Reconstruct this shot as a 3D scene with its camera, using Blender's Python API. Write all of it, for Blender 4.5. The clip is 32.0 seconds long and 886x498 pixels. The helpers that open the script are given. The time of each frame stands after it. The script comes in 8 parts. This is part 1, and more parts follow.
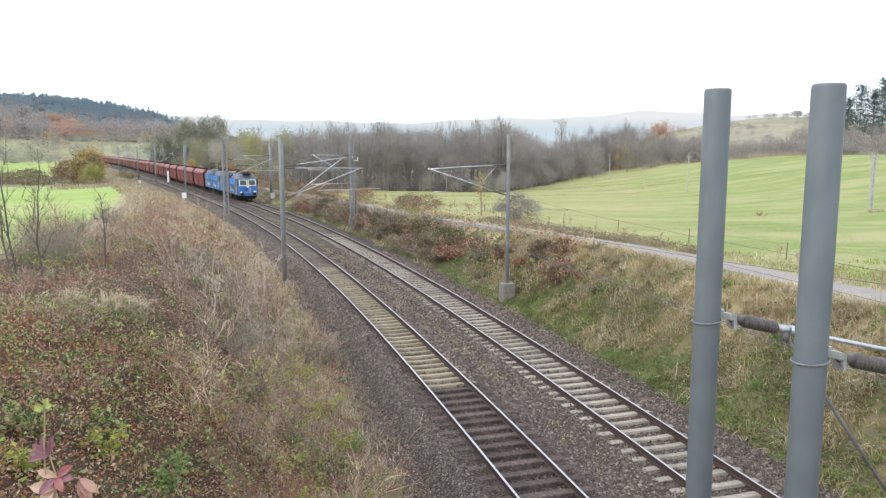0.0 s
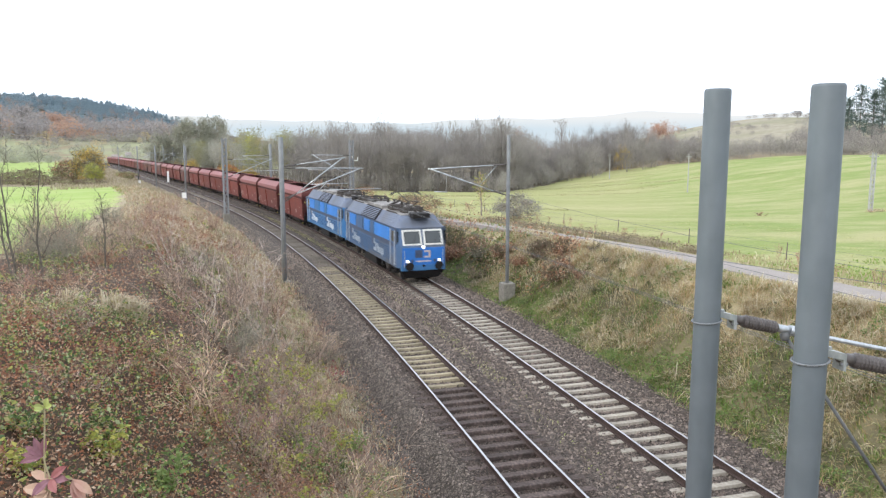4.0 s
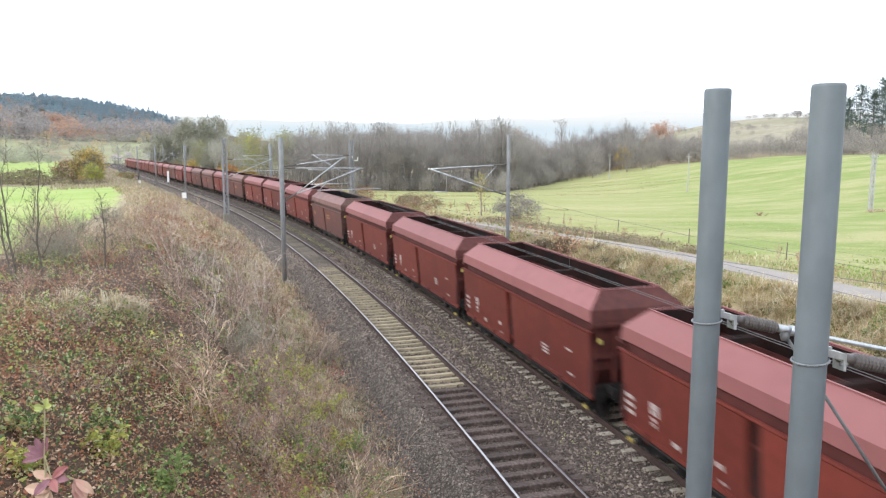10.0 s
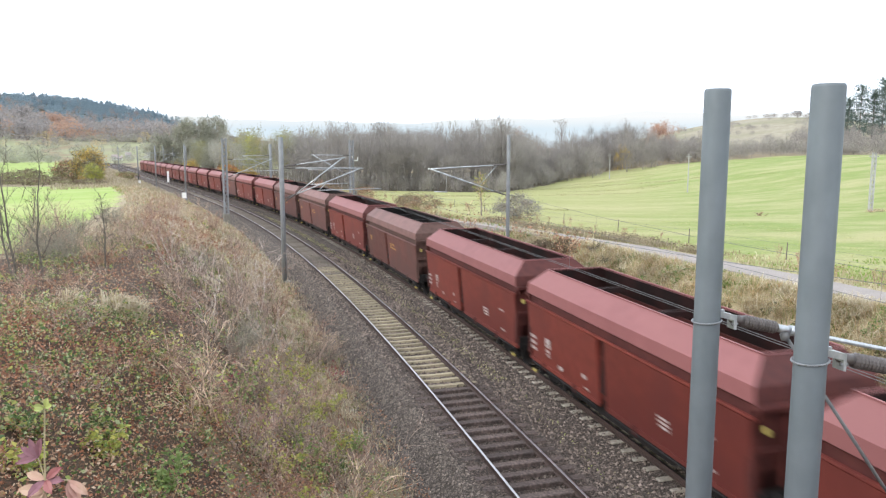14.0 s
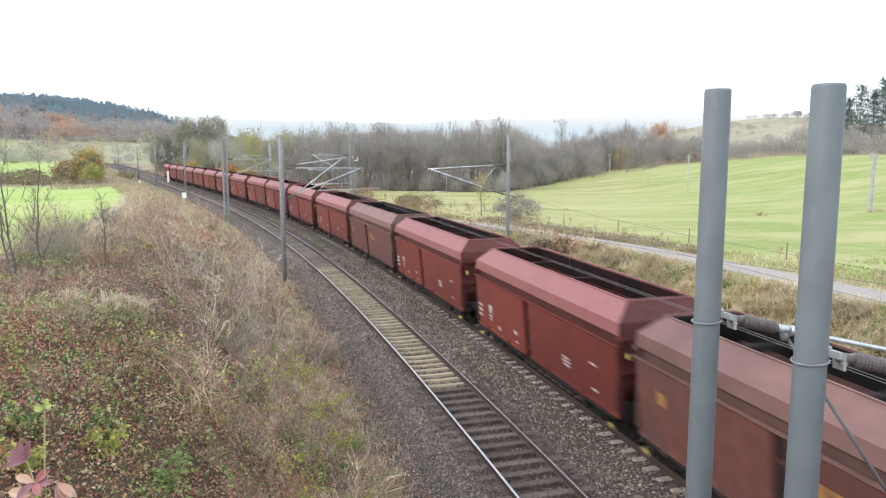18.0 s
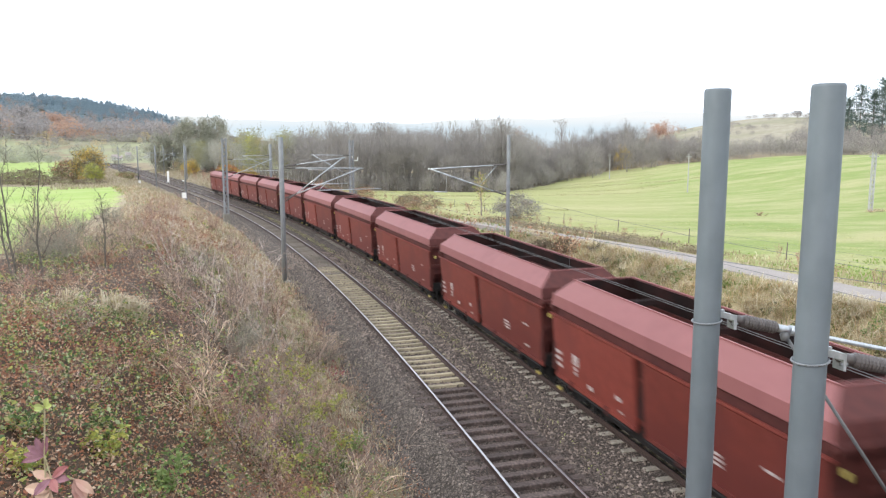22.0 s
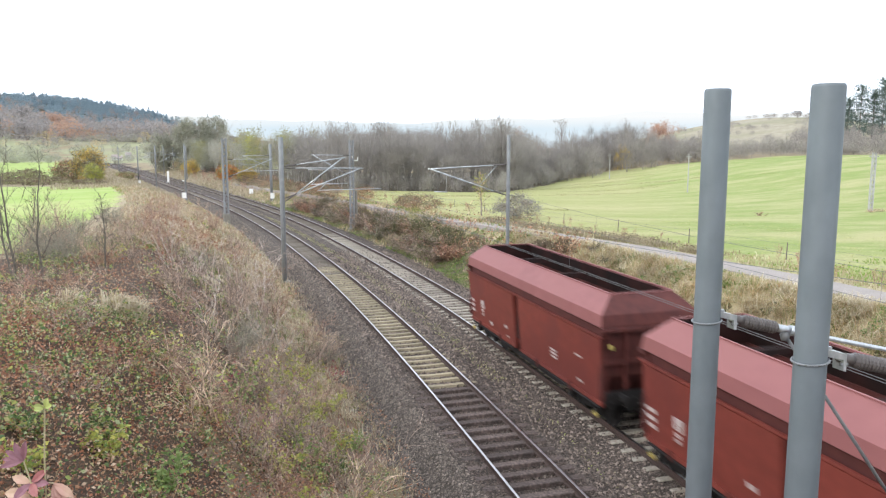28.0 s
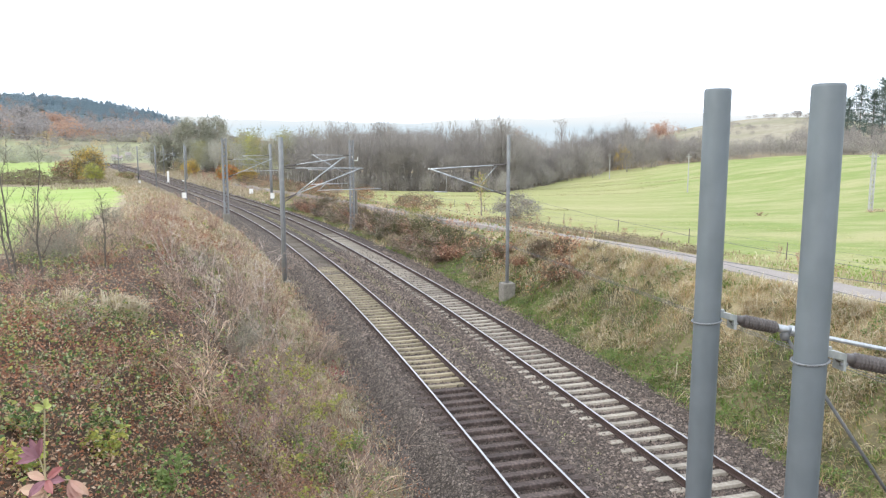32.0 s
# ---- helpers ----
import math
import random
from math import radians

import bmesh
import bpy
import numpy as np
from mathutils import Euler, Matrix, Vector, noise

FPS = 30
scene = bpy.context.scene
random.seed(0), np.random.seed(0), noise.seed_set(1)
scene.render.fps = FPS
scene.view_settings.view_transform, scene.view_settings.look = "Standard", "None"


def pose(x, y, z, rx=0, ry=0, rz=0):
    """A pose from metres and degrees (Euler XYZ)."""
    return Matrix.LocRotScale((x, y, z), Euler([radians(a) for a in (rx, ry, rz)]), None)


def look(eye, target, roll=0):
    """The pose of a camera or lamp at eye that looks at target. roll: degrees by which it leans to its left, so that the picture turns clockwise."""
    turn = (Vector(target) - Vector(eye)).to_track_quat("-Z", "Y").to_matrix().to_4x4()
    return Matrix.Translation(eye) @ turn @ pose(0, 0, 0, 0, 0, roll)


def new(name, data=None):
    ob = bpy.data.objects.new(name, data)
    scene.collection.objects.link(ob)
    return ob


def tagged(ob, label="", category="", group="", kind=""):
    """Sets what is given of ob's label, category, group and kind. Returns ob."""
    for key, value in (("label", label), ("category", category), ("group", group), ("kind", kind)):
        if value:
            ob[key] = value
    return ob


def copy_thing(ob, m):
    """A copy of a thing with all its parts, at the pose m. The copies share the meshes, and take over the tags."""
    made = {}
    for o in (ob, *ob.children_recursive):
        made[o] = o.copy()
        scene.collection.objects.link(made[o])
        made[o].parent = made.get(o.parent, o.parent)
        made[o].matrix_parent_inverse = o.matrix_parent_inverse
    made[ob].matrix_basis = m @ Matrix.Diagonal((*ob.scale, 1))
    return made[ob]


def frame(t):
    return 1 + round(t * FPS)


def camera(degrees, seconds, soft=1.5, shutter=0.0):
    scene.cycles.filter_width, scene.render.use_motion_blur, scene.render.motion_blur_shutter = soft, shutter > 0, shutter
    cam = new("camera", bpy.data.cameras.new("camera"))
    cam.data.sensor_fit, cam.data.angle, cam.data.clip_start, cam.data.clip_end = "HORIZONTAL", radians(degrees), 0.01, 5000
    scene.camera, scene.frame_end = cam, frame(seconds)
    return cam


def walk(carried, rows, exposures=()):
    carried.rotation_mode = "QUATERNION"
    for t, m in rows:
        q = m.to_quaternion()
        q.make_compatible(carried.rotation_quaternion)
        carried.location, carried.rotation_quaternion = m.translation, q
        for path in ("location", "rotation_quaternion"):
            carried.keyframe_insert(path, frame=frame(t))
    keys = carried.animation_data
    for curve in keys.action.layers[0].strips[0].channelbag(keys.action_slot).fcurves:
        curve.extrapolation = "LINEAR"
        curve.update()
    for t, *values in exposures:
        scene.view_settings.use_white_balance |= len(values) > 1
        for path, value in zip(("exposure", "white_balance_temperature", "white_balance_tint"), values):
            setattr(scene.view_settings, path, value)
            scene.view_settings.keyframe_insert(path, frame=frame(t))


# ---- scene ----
cam = camera(61.7, 32.0, soft=1.25, shutter=0.55)
EYE = pose(0, 0, 7.70, 90 - 7.75, 0, 0)
walk(cam, [(0.0, EYE), (32.0, EYE)], [(0.0, -0.2), (3.0, -0.2), (5.5, 0.0), (32.0, 0.0)])

# ------------------------------------------------------------ sky and light
world = bpy.data.worlds.new("overcast_sky")
scene.world = world
world.use_nodes = True
wn, wl = world.node_tree.nodes, world.node_tree.links
wn.clear()
sky = wn.new("ShaderNodeTexSky")
sky.sky_type = "NISHITA"
sky.sun_disc = False
sky.sun_elevation, sky.sun_rotation = radians(28), radians(215)
sky.air_density, sky.dust_density = 1.0, 4.0
sky_low = wn.new("ShaderNodeMix")
sky_low.data_type = "RGBA"
sky_low.blend_type = "MULTIPLY"
sky_low.inputs[0].default_value = 1.0
sky_low.inputs[7].default_value = (0.10, 0.10, 0.10, 1)
cloud = wn.new("ShaderNodeMix")
cloud.data_type = "RGBA"
cloud.inputs[0].default_value = 0.88
cloud.inputs[7].default_value = (1.50, 1.63, 1.83, 1)
back = wn.new("ShaderNodeBackground")
back.inputs[1].default_value = 1.15
wout = wn.new("ShaderNodeOutputWorld")
wl.new(sky.outputs[0], sky_low.inputs[6])
wl.new(sky_low.outputs[2], cloud.inputs[6])
wl.new(cloud.outputs[2], back.inputs[0])
wl.new(back.outputs[0], wout.inputs[0])

sun = new("sun", bpy.data.lights.new("sun", "SUN"))
sun.data.energy, sun.data.angle, sun.data.color = 1.5, radians(12), (1.0, 0.97, 0.93)
sun.matrix_world = look((-75, -40, 60), (0, 20, 0))

# ------------------------------------------------------------ track line
# s runs along the far track from beside the camera into the distance, o is the
# distance to its right; curvature per km and gradient in percent at a few stations.
TS = np.arange(-560.0, 720.0, 0.5)
CURVE = np.interp(TS, [-560, -70, -30, 20, 50, 80, 110, 140, 180, 230, 300, 400, 620],
                  [0, 0, -1.21, -2.02, -2.13, -1.72, -0.59, 0, 0, 0.03, -0.15, -0.3, -0.38]) / 1000
GRADE = np.interp(TS, [-560, -60, -30, 60, 120, 180, 240, 300, 420, 620],
                  [0, 0, 0.61, 0.24, -0.29, -0.18, -0.25, -0.3, -0.25, -0.2]) / 100


def integrate(rate, at, value):
    total = np.concatenate([[0], np.cumsum((rate[1:] + rate[:-1]) / 2 * 0.5)])
    return total - np.interp(at, TS, total) + value


THETA = integrate(CURVE, 0, -0.26354)
TX = integrate(np.sin(THETA), 0, 7.847)
TY = integrate(np.cos(THETA), 0, 12.0)
TZ = integrate(GRADE, 30, 0.0)
GAUGE, SPACING = 1.505, 4.164


def rail_at(s, o=0.0, dz=0.0):
    th = np.interp(s, TS, THETA)
    return np.stack([np.interp(s, TS, TX) + o * np.cos(th), np.interp(s, TS, TY) - o * np.sin(th),
                     np.interp(s, TS, TZ) + dz], -1)


def station(x, y):
    """Station s and offset o of points of the plan."""
    x, y = np.atleast_1d(np.asarray(x, float)), np.atleast_1d(np.asarray(y, float))
    s, o = np.empty(len(x)), np.empty(len(x))
    for a in range(0, len(x), 4000):
        b = slice(a, a + 4000)
        i = ((x[b, None] - TX[::4]) ** 2 + (y[b, None] - TY[::4]) ** 2).argmin(1) * 4
        for _ in range(2):
            dx, dy = x[b] - TX[i], y[b] - TY[i]
            i = np.clip(i + np.rint((dx * np.sin(THETA[i]) + dy * np.cos(THETA[i])) / 0.5).astype(int), 0, len(TS) - 1)
        dx, dy = x[b] - TX[i], y[b] - TY[i]
        s[b] = TS[i] + dx * np.sin(THETA[i]) + dy * np.cos(THETA[i])
        o[b] = dx * np.cos(THETA[i]) - dy * np.sin(THETA[i])
    return s, o


def smooth(a, lo, hi):
    u = np.clip((a - lo) / (hi - lo), 0, 1)
    return u * u * (3 - 2 * u)


def wobble(x, y, size, seed=0):
    """Cheap smooth unevenness between about -1 and 1."""
    a, b = x / size, y / size
    return (np.sin(a * 1.3 + 1.7 * np.sin(b * 0.9 + seed) + seed) + np.sin(b * 1.7 + 1.3 * np.sin(a * 1.1 - seed * 2.1))
            + 0.6 * np.sin(a * 2.9 + b * 2.3 + seed * 3.3)) / 2.6


def height(x, y):
    """Height of the ground sheet."""
    x, y = np.atleast_1d(np.asarray(x, float)), np.atleast_1d(np.asarray(y, float))
    s, o = station(x, y)
    zt = np.interp(s, TS, TZ)
    bed = zt - 0.62
    # cutting side beyond the near track, its top and the field behind it
    bank = np.interp(s, [-60, 0, 25, 50, 80, 120, 170, 240], [5.4, 4.6, 3.45, 2.7, 2.0, 1.3, 0.8, 0.4])
    field = np.interp(s, [-60, 0, 40, 80, 130, 200, 300, 500], [4.6, 3.6, 2.5, 1.6, 1.0, 0.7, 0.4, 0.3])
    left = bed + (bank + 0.62) * smooth(-o, 6.6, 14.5) + 0.14 * wobble(x, y, 1.6, 1) * smooth(-o, 7.5, 10) * smooth(-o, 24, 18)
    left = left + (zt + field - left) * smooth(-o, 16, 26)
    # bank, lane and meadow beyond the far track
    lane = np.interp(s, [-60, 5, 25, 45, 75, 110, 160, 250], [3.5, 3.0, 2.6, 2.05, 1.5, 1.0, 0.5, 0.2])
    right = bed + (lane + 0.62) * smooth(o, 3.3, 7.9) + 0.10 * wobble(x, y, 1.4, 4) * smooth(o, 3.6, 5) * smooth(o, 7.9, 7)
    knoll = np.interp(x, [-40, -9, 18, 34, 47, 67, 95, 200], [-0.2, 0, 0.9, 2.7, 4.6, 6.4, 6.3, 5.5])
    right = right + (knoll - (zt + lane)) * smooth(o, 11, 85) + 0.12 * wobble(x, y, 9, 2) * smooth(o, 12, 30)
    z = np.where(o < 0, left, right)
    # earth cone below the viewpoint
    z = z + (6.0 - z) * smooth(-np.hypot(x + 1.2, y + 1.2), -4.2, -1.6)
    # wider land
    z = z + 17 * np.exp(-((x - 168) / 66) ** 2 - ((y - 380) / 120) ** 2)
    z = z + 78 / (1 + np.exp((x + 500) / 72)) * smooth(y, 520, 1350) * smooth(-y, -2300, -1420)
    z = z + 12.5 * smooth(y, 500, 760) * smooth(-x, 150, 270) * smooth(-y, -2300, -1420)
    z = z - 6 * smooth(y, 200, 420) * smooth(x, -130, 20) * smooth(x, 120, 60)
    return z


def wood_edge(x):
    """How far up the meadow reaches before the wood and scrub begin."""
    return np.interp(x, [-30, -12, 9, 15, 24, 36, 50, 70, 95], [118, 114, 107.5, 126, 146, 157, 146, 140, 137])


def lane_at(s):
    """Offset of the lane's middle: it draws nearer to the line further on."""
    return np.interp(s, [-60, 14, 23, 30, 45, 60, 90, 150], [9.3, 9.3, 9.1, 8.4, 7.6, 7.2, 7.0, 7.0]) + 0.12 * np.sin(s / 11)

# ------------------------------------------------------------ materials
def surface(name, one, two, rough=0.8, grain=8.0, blotch=0.6, bump=0.3, metal=0.0, vary=0.0, island=0.0, third=None, spec=0.4, bump_scale=0, stretch=None):
    """A surface of two colours broken up at two scales; vary: lightness from thing to thing, island: from piece to piece."""
    m = bpy.data.materials.new(name)
    m.use_nodes = True
    n, l = m.node_tree.nodes, m.node_tree.links
    b = n["Principled BSDF"]
    b.inputs["Roughness"].default_value, b.inputs["Metallic"].default_value = rough, metal
    b.inputs["Specular IOR Level"].default_value = spec
    co = n.new("ShaderNodeTexCoord")
    fine, wide = n.new("ShaderNodeTexNoise"), n.new("ShaderNodeTexNoise")
    fine.inputs["Scale"].default_value, fine.inputs["Detail"].default_value = grain, 6
    wide.inputs["Scale"].default_value, wide.inputs["Detail"].default_value = blotch, 4
    l.new(co.outputs["Object"], fine.inputs["Vector"])
    if stretch:
        mp = n.new("ShaderNodeMapping")
        mp.inputs["Rotation"].default_value, mp.inputs["Scale"].default_value = (0, 0, stretch[2]), (stretch[0], stretch[1], 1)
        l.new(co.outputs["Object"], mp.inputs["Vector"])
        l.new(mp.outputs[0], wide.inputs["Vector"])
    else:
        l.new(co.outputs["Object"], wide.inputs["Vector"])
    ramp = n.new("ShaderNodeMapRange")
    ramp.inputs[1].default_value, ramp.inputs[2].default_value = 0.32, 0.68
    l.new(fine.outputs[0], ramp.inputs[0])
    mix = n.new("ShaderNodeMix")
    mix.data_type = "RGBA"
    mix.inputs[6].default_value, mix.inputs[7].default_value = (*one, 1), (*two, 1)
    l.new(ramp.outputs[0], mix.inputs[0])
    out = mix.outputs[2]
    if third:
        ramp2 = n.new("ShaderNodeMapRange")
        ramp2.inputs[1].default_value, ramp2.inputs[2].default_value = 0.45, 0.62
        l.new(wide.outputs[0], ramp2.inputs[0])
        mix2 = n.new("ShaderNodeMix")
        mix2.data_type = "RGBA"
        mix2.inputs[7].default_value = (*third, 1)
        l.new(ramp2.outputs[0], mix2.inputs[0])
        l.new(out, mix2.inputs[6])
        out = mix2.outputs[2]
    hsv = n.new("ShaderNodeHueSaturation")
    add = n.new("ShaderNodeMath")
    add.operation = "MULTIPLY_ADD"
    add.inputs[1].default_value, add.inputs[2].default_value = 0.5, 0.75
    l.new(wide.outputs[0], add.inputs[0])
    value = add.outputs[0]
    for amount, node, socket in ((vary, "ShaderNodeObjectInfo", "Random"), (island, "ShaderNodeNewGeometry", "Random Per Island")):
        if amount:
            info, more = n.new(node), n.new("ShaderNodeMath")
            more.operation = "MULTIPLY_ADD"
            more.inputs[1].default_value = amount
            l.new(info.outputs[socket], more.inputs[0])
            shift = n.new("ShaderNodeMath")
            shift.operation = "ADD"
            shift.inputs[1].default_value = -amount / 2
            l.new(value, shift.inputs[0])
            l.new(shift.outputs[0], more.inputs[2])
            value = more.outputs[0]
    l.new(value, hsv.inputs["Value"])
    l.new(out, hsv.inputs["Color"])
    l.new(hsv.outputs[0], b.inputs["Base Color"])
    if bump:
        bn = n.new("ShaderNodeBump")
        bn.inputs["Strength"].default_value, bn.inputs["Distance"].default_value = bump, 0.02 if not bump_scale else bump_scale
        l.new(fine.outputs[0], bn.inputs["Height"])
        l.new(bn.outputs[0], b.inputs["Normal"])
    return m


def litter(name, colours, rough=0.75, translucent=0.35):
    """Leaves and blades: each piece takes one of the colours."""
    m = bpy.data.materials.new(name)
    m.use_nodes = True
    n, l = m.node_tree.nodes, m.node_tree.links
    b = n["Principled BSDF"]
    b.inputs["Roughness"].default_value = rough
    b.inputs["Specular IOR Level"].default_value = 0.25
    geo, ramp = n.new("ShaderNodeNewGeometry"), n.new("ShaderNodeValToRGB")
    l.new(geo.outputs["Random Per Island"], ramp.inputs[0])
    e = ramp.color_ramp.elements
    ramp.color_ramp.interpolation = "CONSTANT"
    while len(e) < len(colours):
        e.new(0.5)
    for i, c in enumerate(colours):
        e[i].position, e[i].color = i / len(colours), (*c, 1)
    noise_tex, hsv = n.new("ShaderNodeTexNoise"), n.new("ShaderNodeHueSaturation")
    noise_tex.inputs["Scale"].default_value = 0.7
    co, k = n.new("ShaderNodeTexCoord"), n.new("ShaderNodeMath")
    l.new(co.outputs["Object"], noise_tex.inputs["Vector"])
    k.operation = "MULTIPLY_ADD"
    k.inputs[1].default_value, k.inputs[2].default_value = 1.0, 0.5
    l.new(noise_tex.outputs[0], k.inputs[0])
    l.new(k.outputs[0], hsv.inputs["Value"])
    l.new(ramp.outputs[0], hsv.inputs["Color"])
    l.new(hsv.outputs[0], b.inputs["Base Color"])
    if translucent:
        tr, both = n.new("ShaderNodeBsdfTranslucent"), n.new("ShaderNodeMixShader")
        both.inputs[0].default_value = translucent
        l.new(hsv.outputs[0], tr.inputs[0])
        l.new(b.outputs[0], both.inputs[1])
        l.new(tr.outputs[0], both.inputs[2])
        l.new(both.outputs[0], n["Material Output"].inputs[0])
    return m


def stony(name, dark, one, two, size=15.0):
    """Crushed stone: cells of differing lightness with dark joints."""
    m = surface(name, one, two, 0.92, 9, 0.7, 0.0)
    n, l = m.node_tree.nodes, m.node_tree.links
    b = n["Principled BSDF"]
    colour = b.inputs["Base Color"].links[0].from_socket
    co = n["Texture Coordinate"]
    cell, edge = n.new("ShaderNodeTexVoronoi"), n.new("ShaderNodeTexVoronoi")
    edge.feature = "DISTANCE_TO_EDGE"
    for v in (cell, edge):
        v.inputs["Scale"].default_value = size
        l.new(co.outputs["Object"], v.inputs["Vector"])
    grey, hsv = n.new("ShaderNodeSeparateColor"), n.new("ShaderNodeHueSaturation")
    l.new(cell.outputs["Color"], grey.inputs[0])
    k = n.new("ShaderNodeMath")
    k.operation = "MULTIPLY_ADD"
    k.inputs[1].default_value, k.inputs[2].default_value = 1.0, 0.45
    l.new(grey.outputs[0], k.inputs[0])
    l.new(k.outputs[0], hsv.inputs["Value"])
    l.new(colour, hsv.inputs["Color"])
    fall, mix = n.new("ShaderNodeMapRange"), n.new("ShaderNodeMix")
    fall.inputs[1].default_value, fall.inputs[2].default_value = 0.02, 0.16
    l.new(edge.outputs[0], fall.inputs[0])
    mix.data_type = "RGBA"
    mix.inputs[6].default_value = (*dark, 1)
    l.new(fall.outputs[0], mix.inputs[0])
    l.new(hsv.outputs[0], mix.inputs[7])
    l.new(mix.outputs[2], b.inputs["Base Color"])
    bn = n.new("ShaderNodeBump")
    bn.inputs["Strength"].default_value, bn.inputs["Distance"].default_value = 1.0, 0.05
    l.new(edge.outputs[0], bn.inputs["Height"])
    l.new(bn.outputs[0], b.inputs["Normal"])
    return m


def grassland(name, straw, green, lush):
    """Mown meadow: straw-coloured and green patches, mowing stripes and tufts, growing lusher to one side."""
    m = bpy.data.materials.new(name)
    m.use_nodes = True
    n, l = m.node_tree.nodes, m.node_tree.links
    b = n["Principled BSDF"]
    b.inputs["Roughness"].default_value, b.inputs["Specular IOR Level"].default_value = 0.95, 0.2
    co, xyz = n.new("ShaderNodeTexCoord"), n.new("ShaderNodeSeparateXYZ")
    l.new(co.outputs["Object"], xyz.inputs[0])

    def noise(scale, detail, turn=0.0, squeeze=(1, 1)):
        mp, tex = n.new("ShaderNodeMapping"), n.new("ShaderNodeTexNoise")
        mp.inputs["Rotation"].default_value, mp.inputs["Scale"].default_value = (0, 0, turn), (*squeeze, 1)
        tex.inputs["Scale"].default_value, tex.inputs["Detail"].default_value, tex.inputs["Roughness"].default_value = scale, detail, 0.62
        l.new(co.outputs["Object"], mp.inputs["Vector"])
        l.new(mp.outputs[0], tex.inputs["Vector"])
        return tex.outputs[0]

    def calc(op, a, c, d=0.0):
        k = n.new("ShaderNodeMath")
        k.operation = op
        for i, q in enumerate((a, c, d)):
            if isinstance(q, (int, float)):
                k.inputs[i].default_value = q
            else:
                l.new(q, k.inputs[i])
        return k.outputs[0]

    def between(q, lo, hi):
        r = n.new("ShaderNodeMapRange")
        r.interpolation_type = "SMOOTHSTEP"
        r.inputs[1].default_value, r.inputs[2].default_value = lo, hi
        l.new(q, r.inputs[0])
        return r.outputs[0]

    def mix(f, a, c):
        k = n.new("ShaderNodeMix")
        k.data_type = "RGBA"
        l.new(f, k.inputs[0])
        for i, q in ((6, a), (7, c)):
            if isinstance(q, tuple):
                k.inputs[i].default_value = (*q, 1)
            else:
                l.new(q, k.inputs[i])
        return k.outputs[2]
    side = calc("MULTIPLY_ADD", xyz.outputs[1], -0.27, xyz.outputs[0])
    side = calc("MULTIPLY_ADD", noise(0.07, 4), 26.0, side)
    colour = mix(between(side, 5.0, 24.0), green, lush)
    stripes = calc("ADD", noise(0.20, 4, -0.5, (0.3, 1.0)), calc("MULTIPLY", noise(0.6, 4, 0.2, (0.7, 1.0)), 0.45))
    colour = mix(between(stripes, 0.56, 1.0), colour, straw)
    tuft = noise(2.6, 6, 0.3, (0.7, 1.0))
    colour = mix(between(tuft, 0.58, 0.74), colour, tuple(c * 0.74 for c in green))
    fine, hsv = noise(9.0, 6), n.new("ShaderNodeHueSaturation")
    l.new(calc("MULTIPLY_ADD", fine, 0.9, 0.55), hsv.inputs["Value"])
    l.new(colour, hsv.inputs["Color"])
    l.new(hsv.outputs[0], b.inputs["Base Color"])
    bn = n.new("ShaderNodeBump")
    bn.inputs["Strength"].default_value, bn.inputs["Distance"].default_value = 1.0, 0.06
    l.new(calc("ADD", fine, tuft), bn.inputs["Height"])
    l.new(bn.outputs[0], b.inputs["Normal"])
    return m


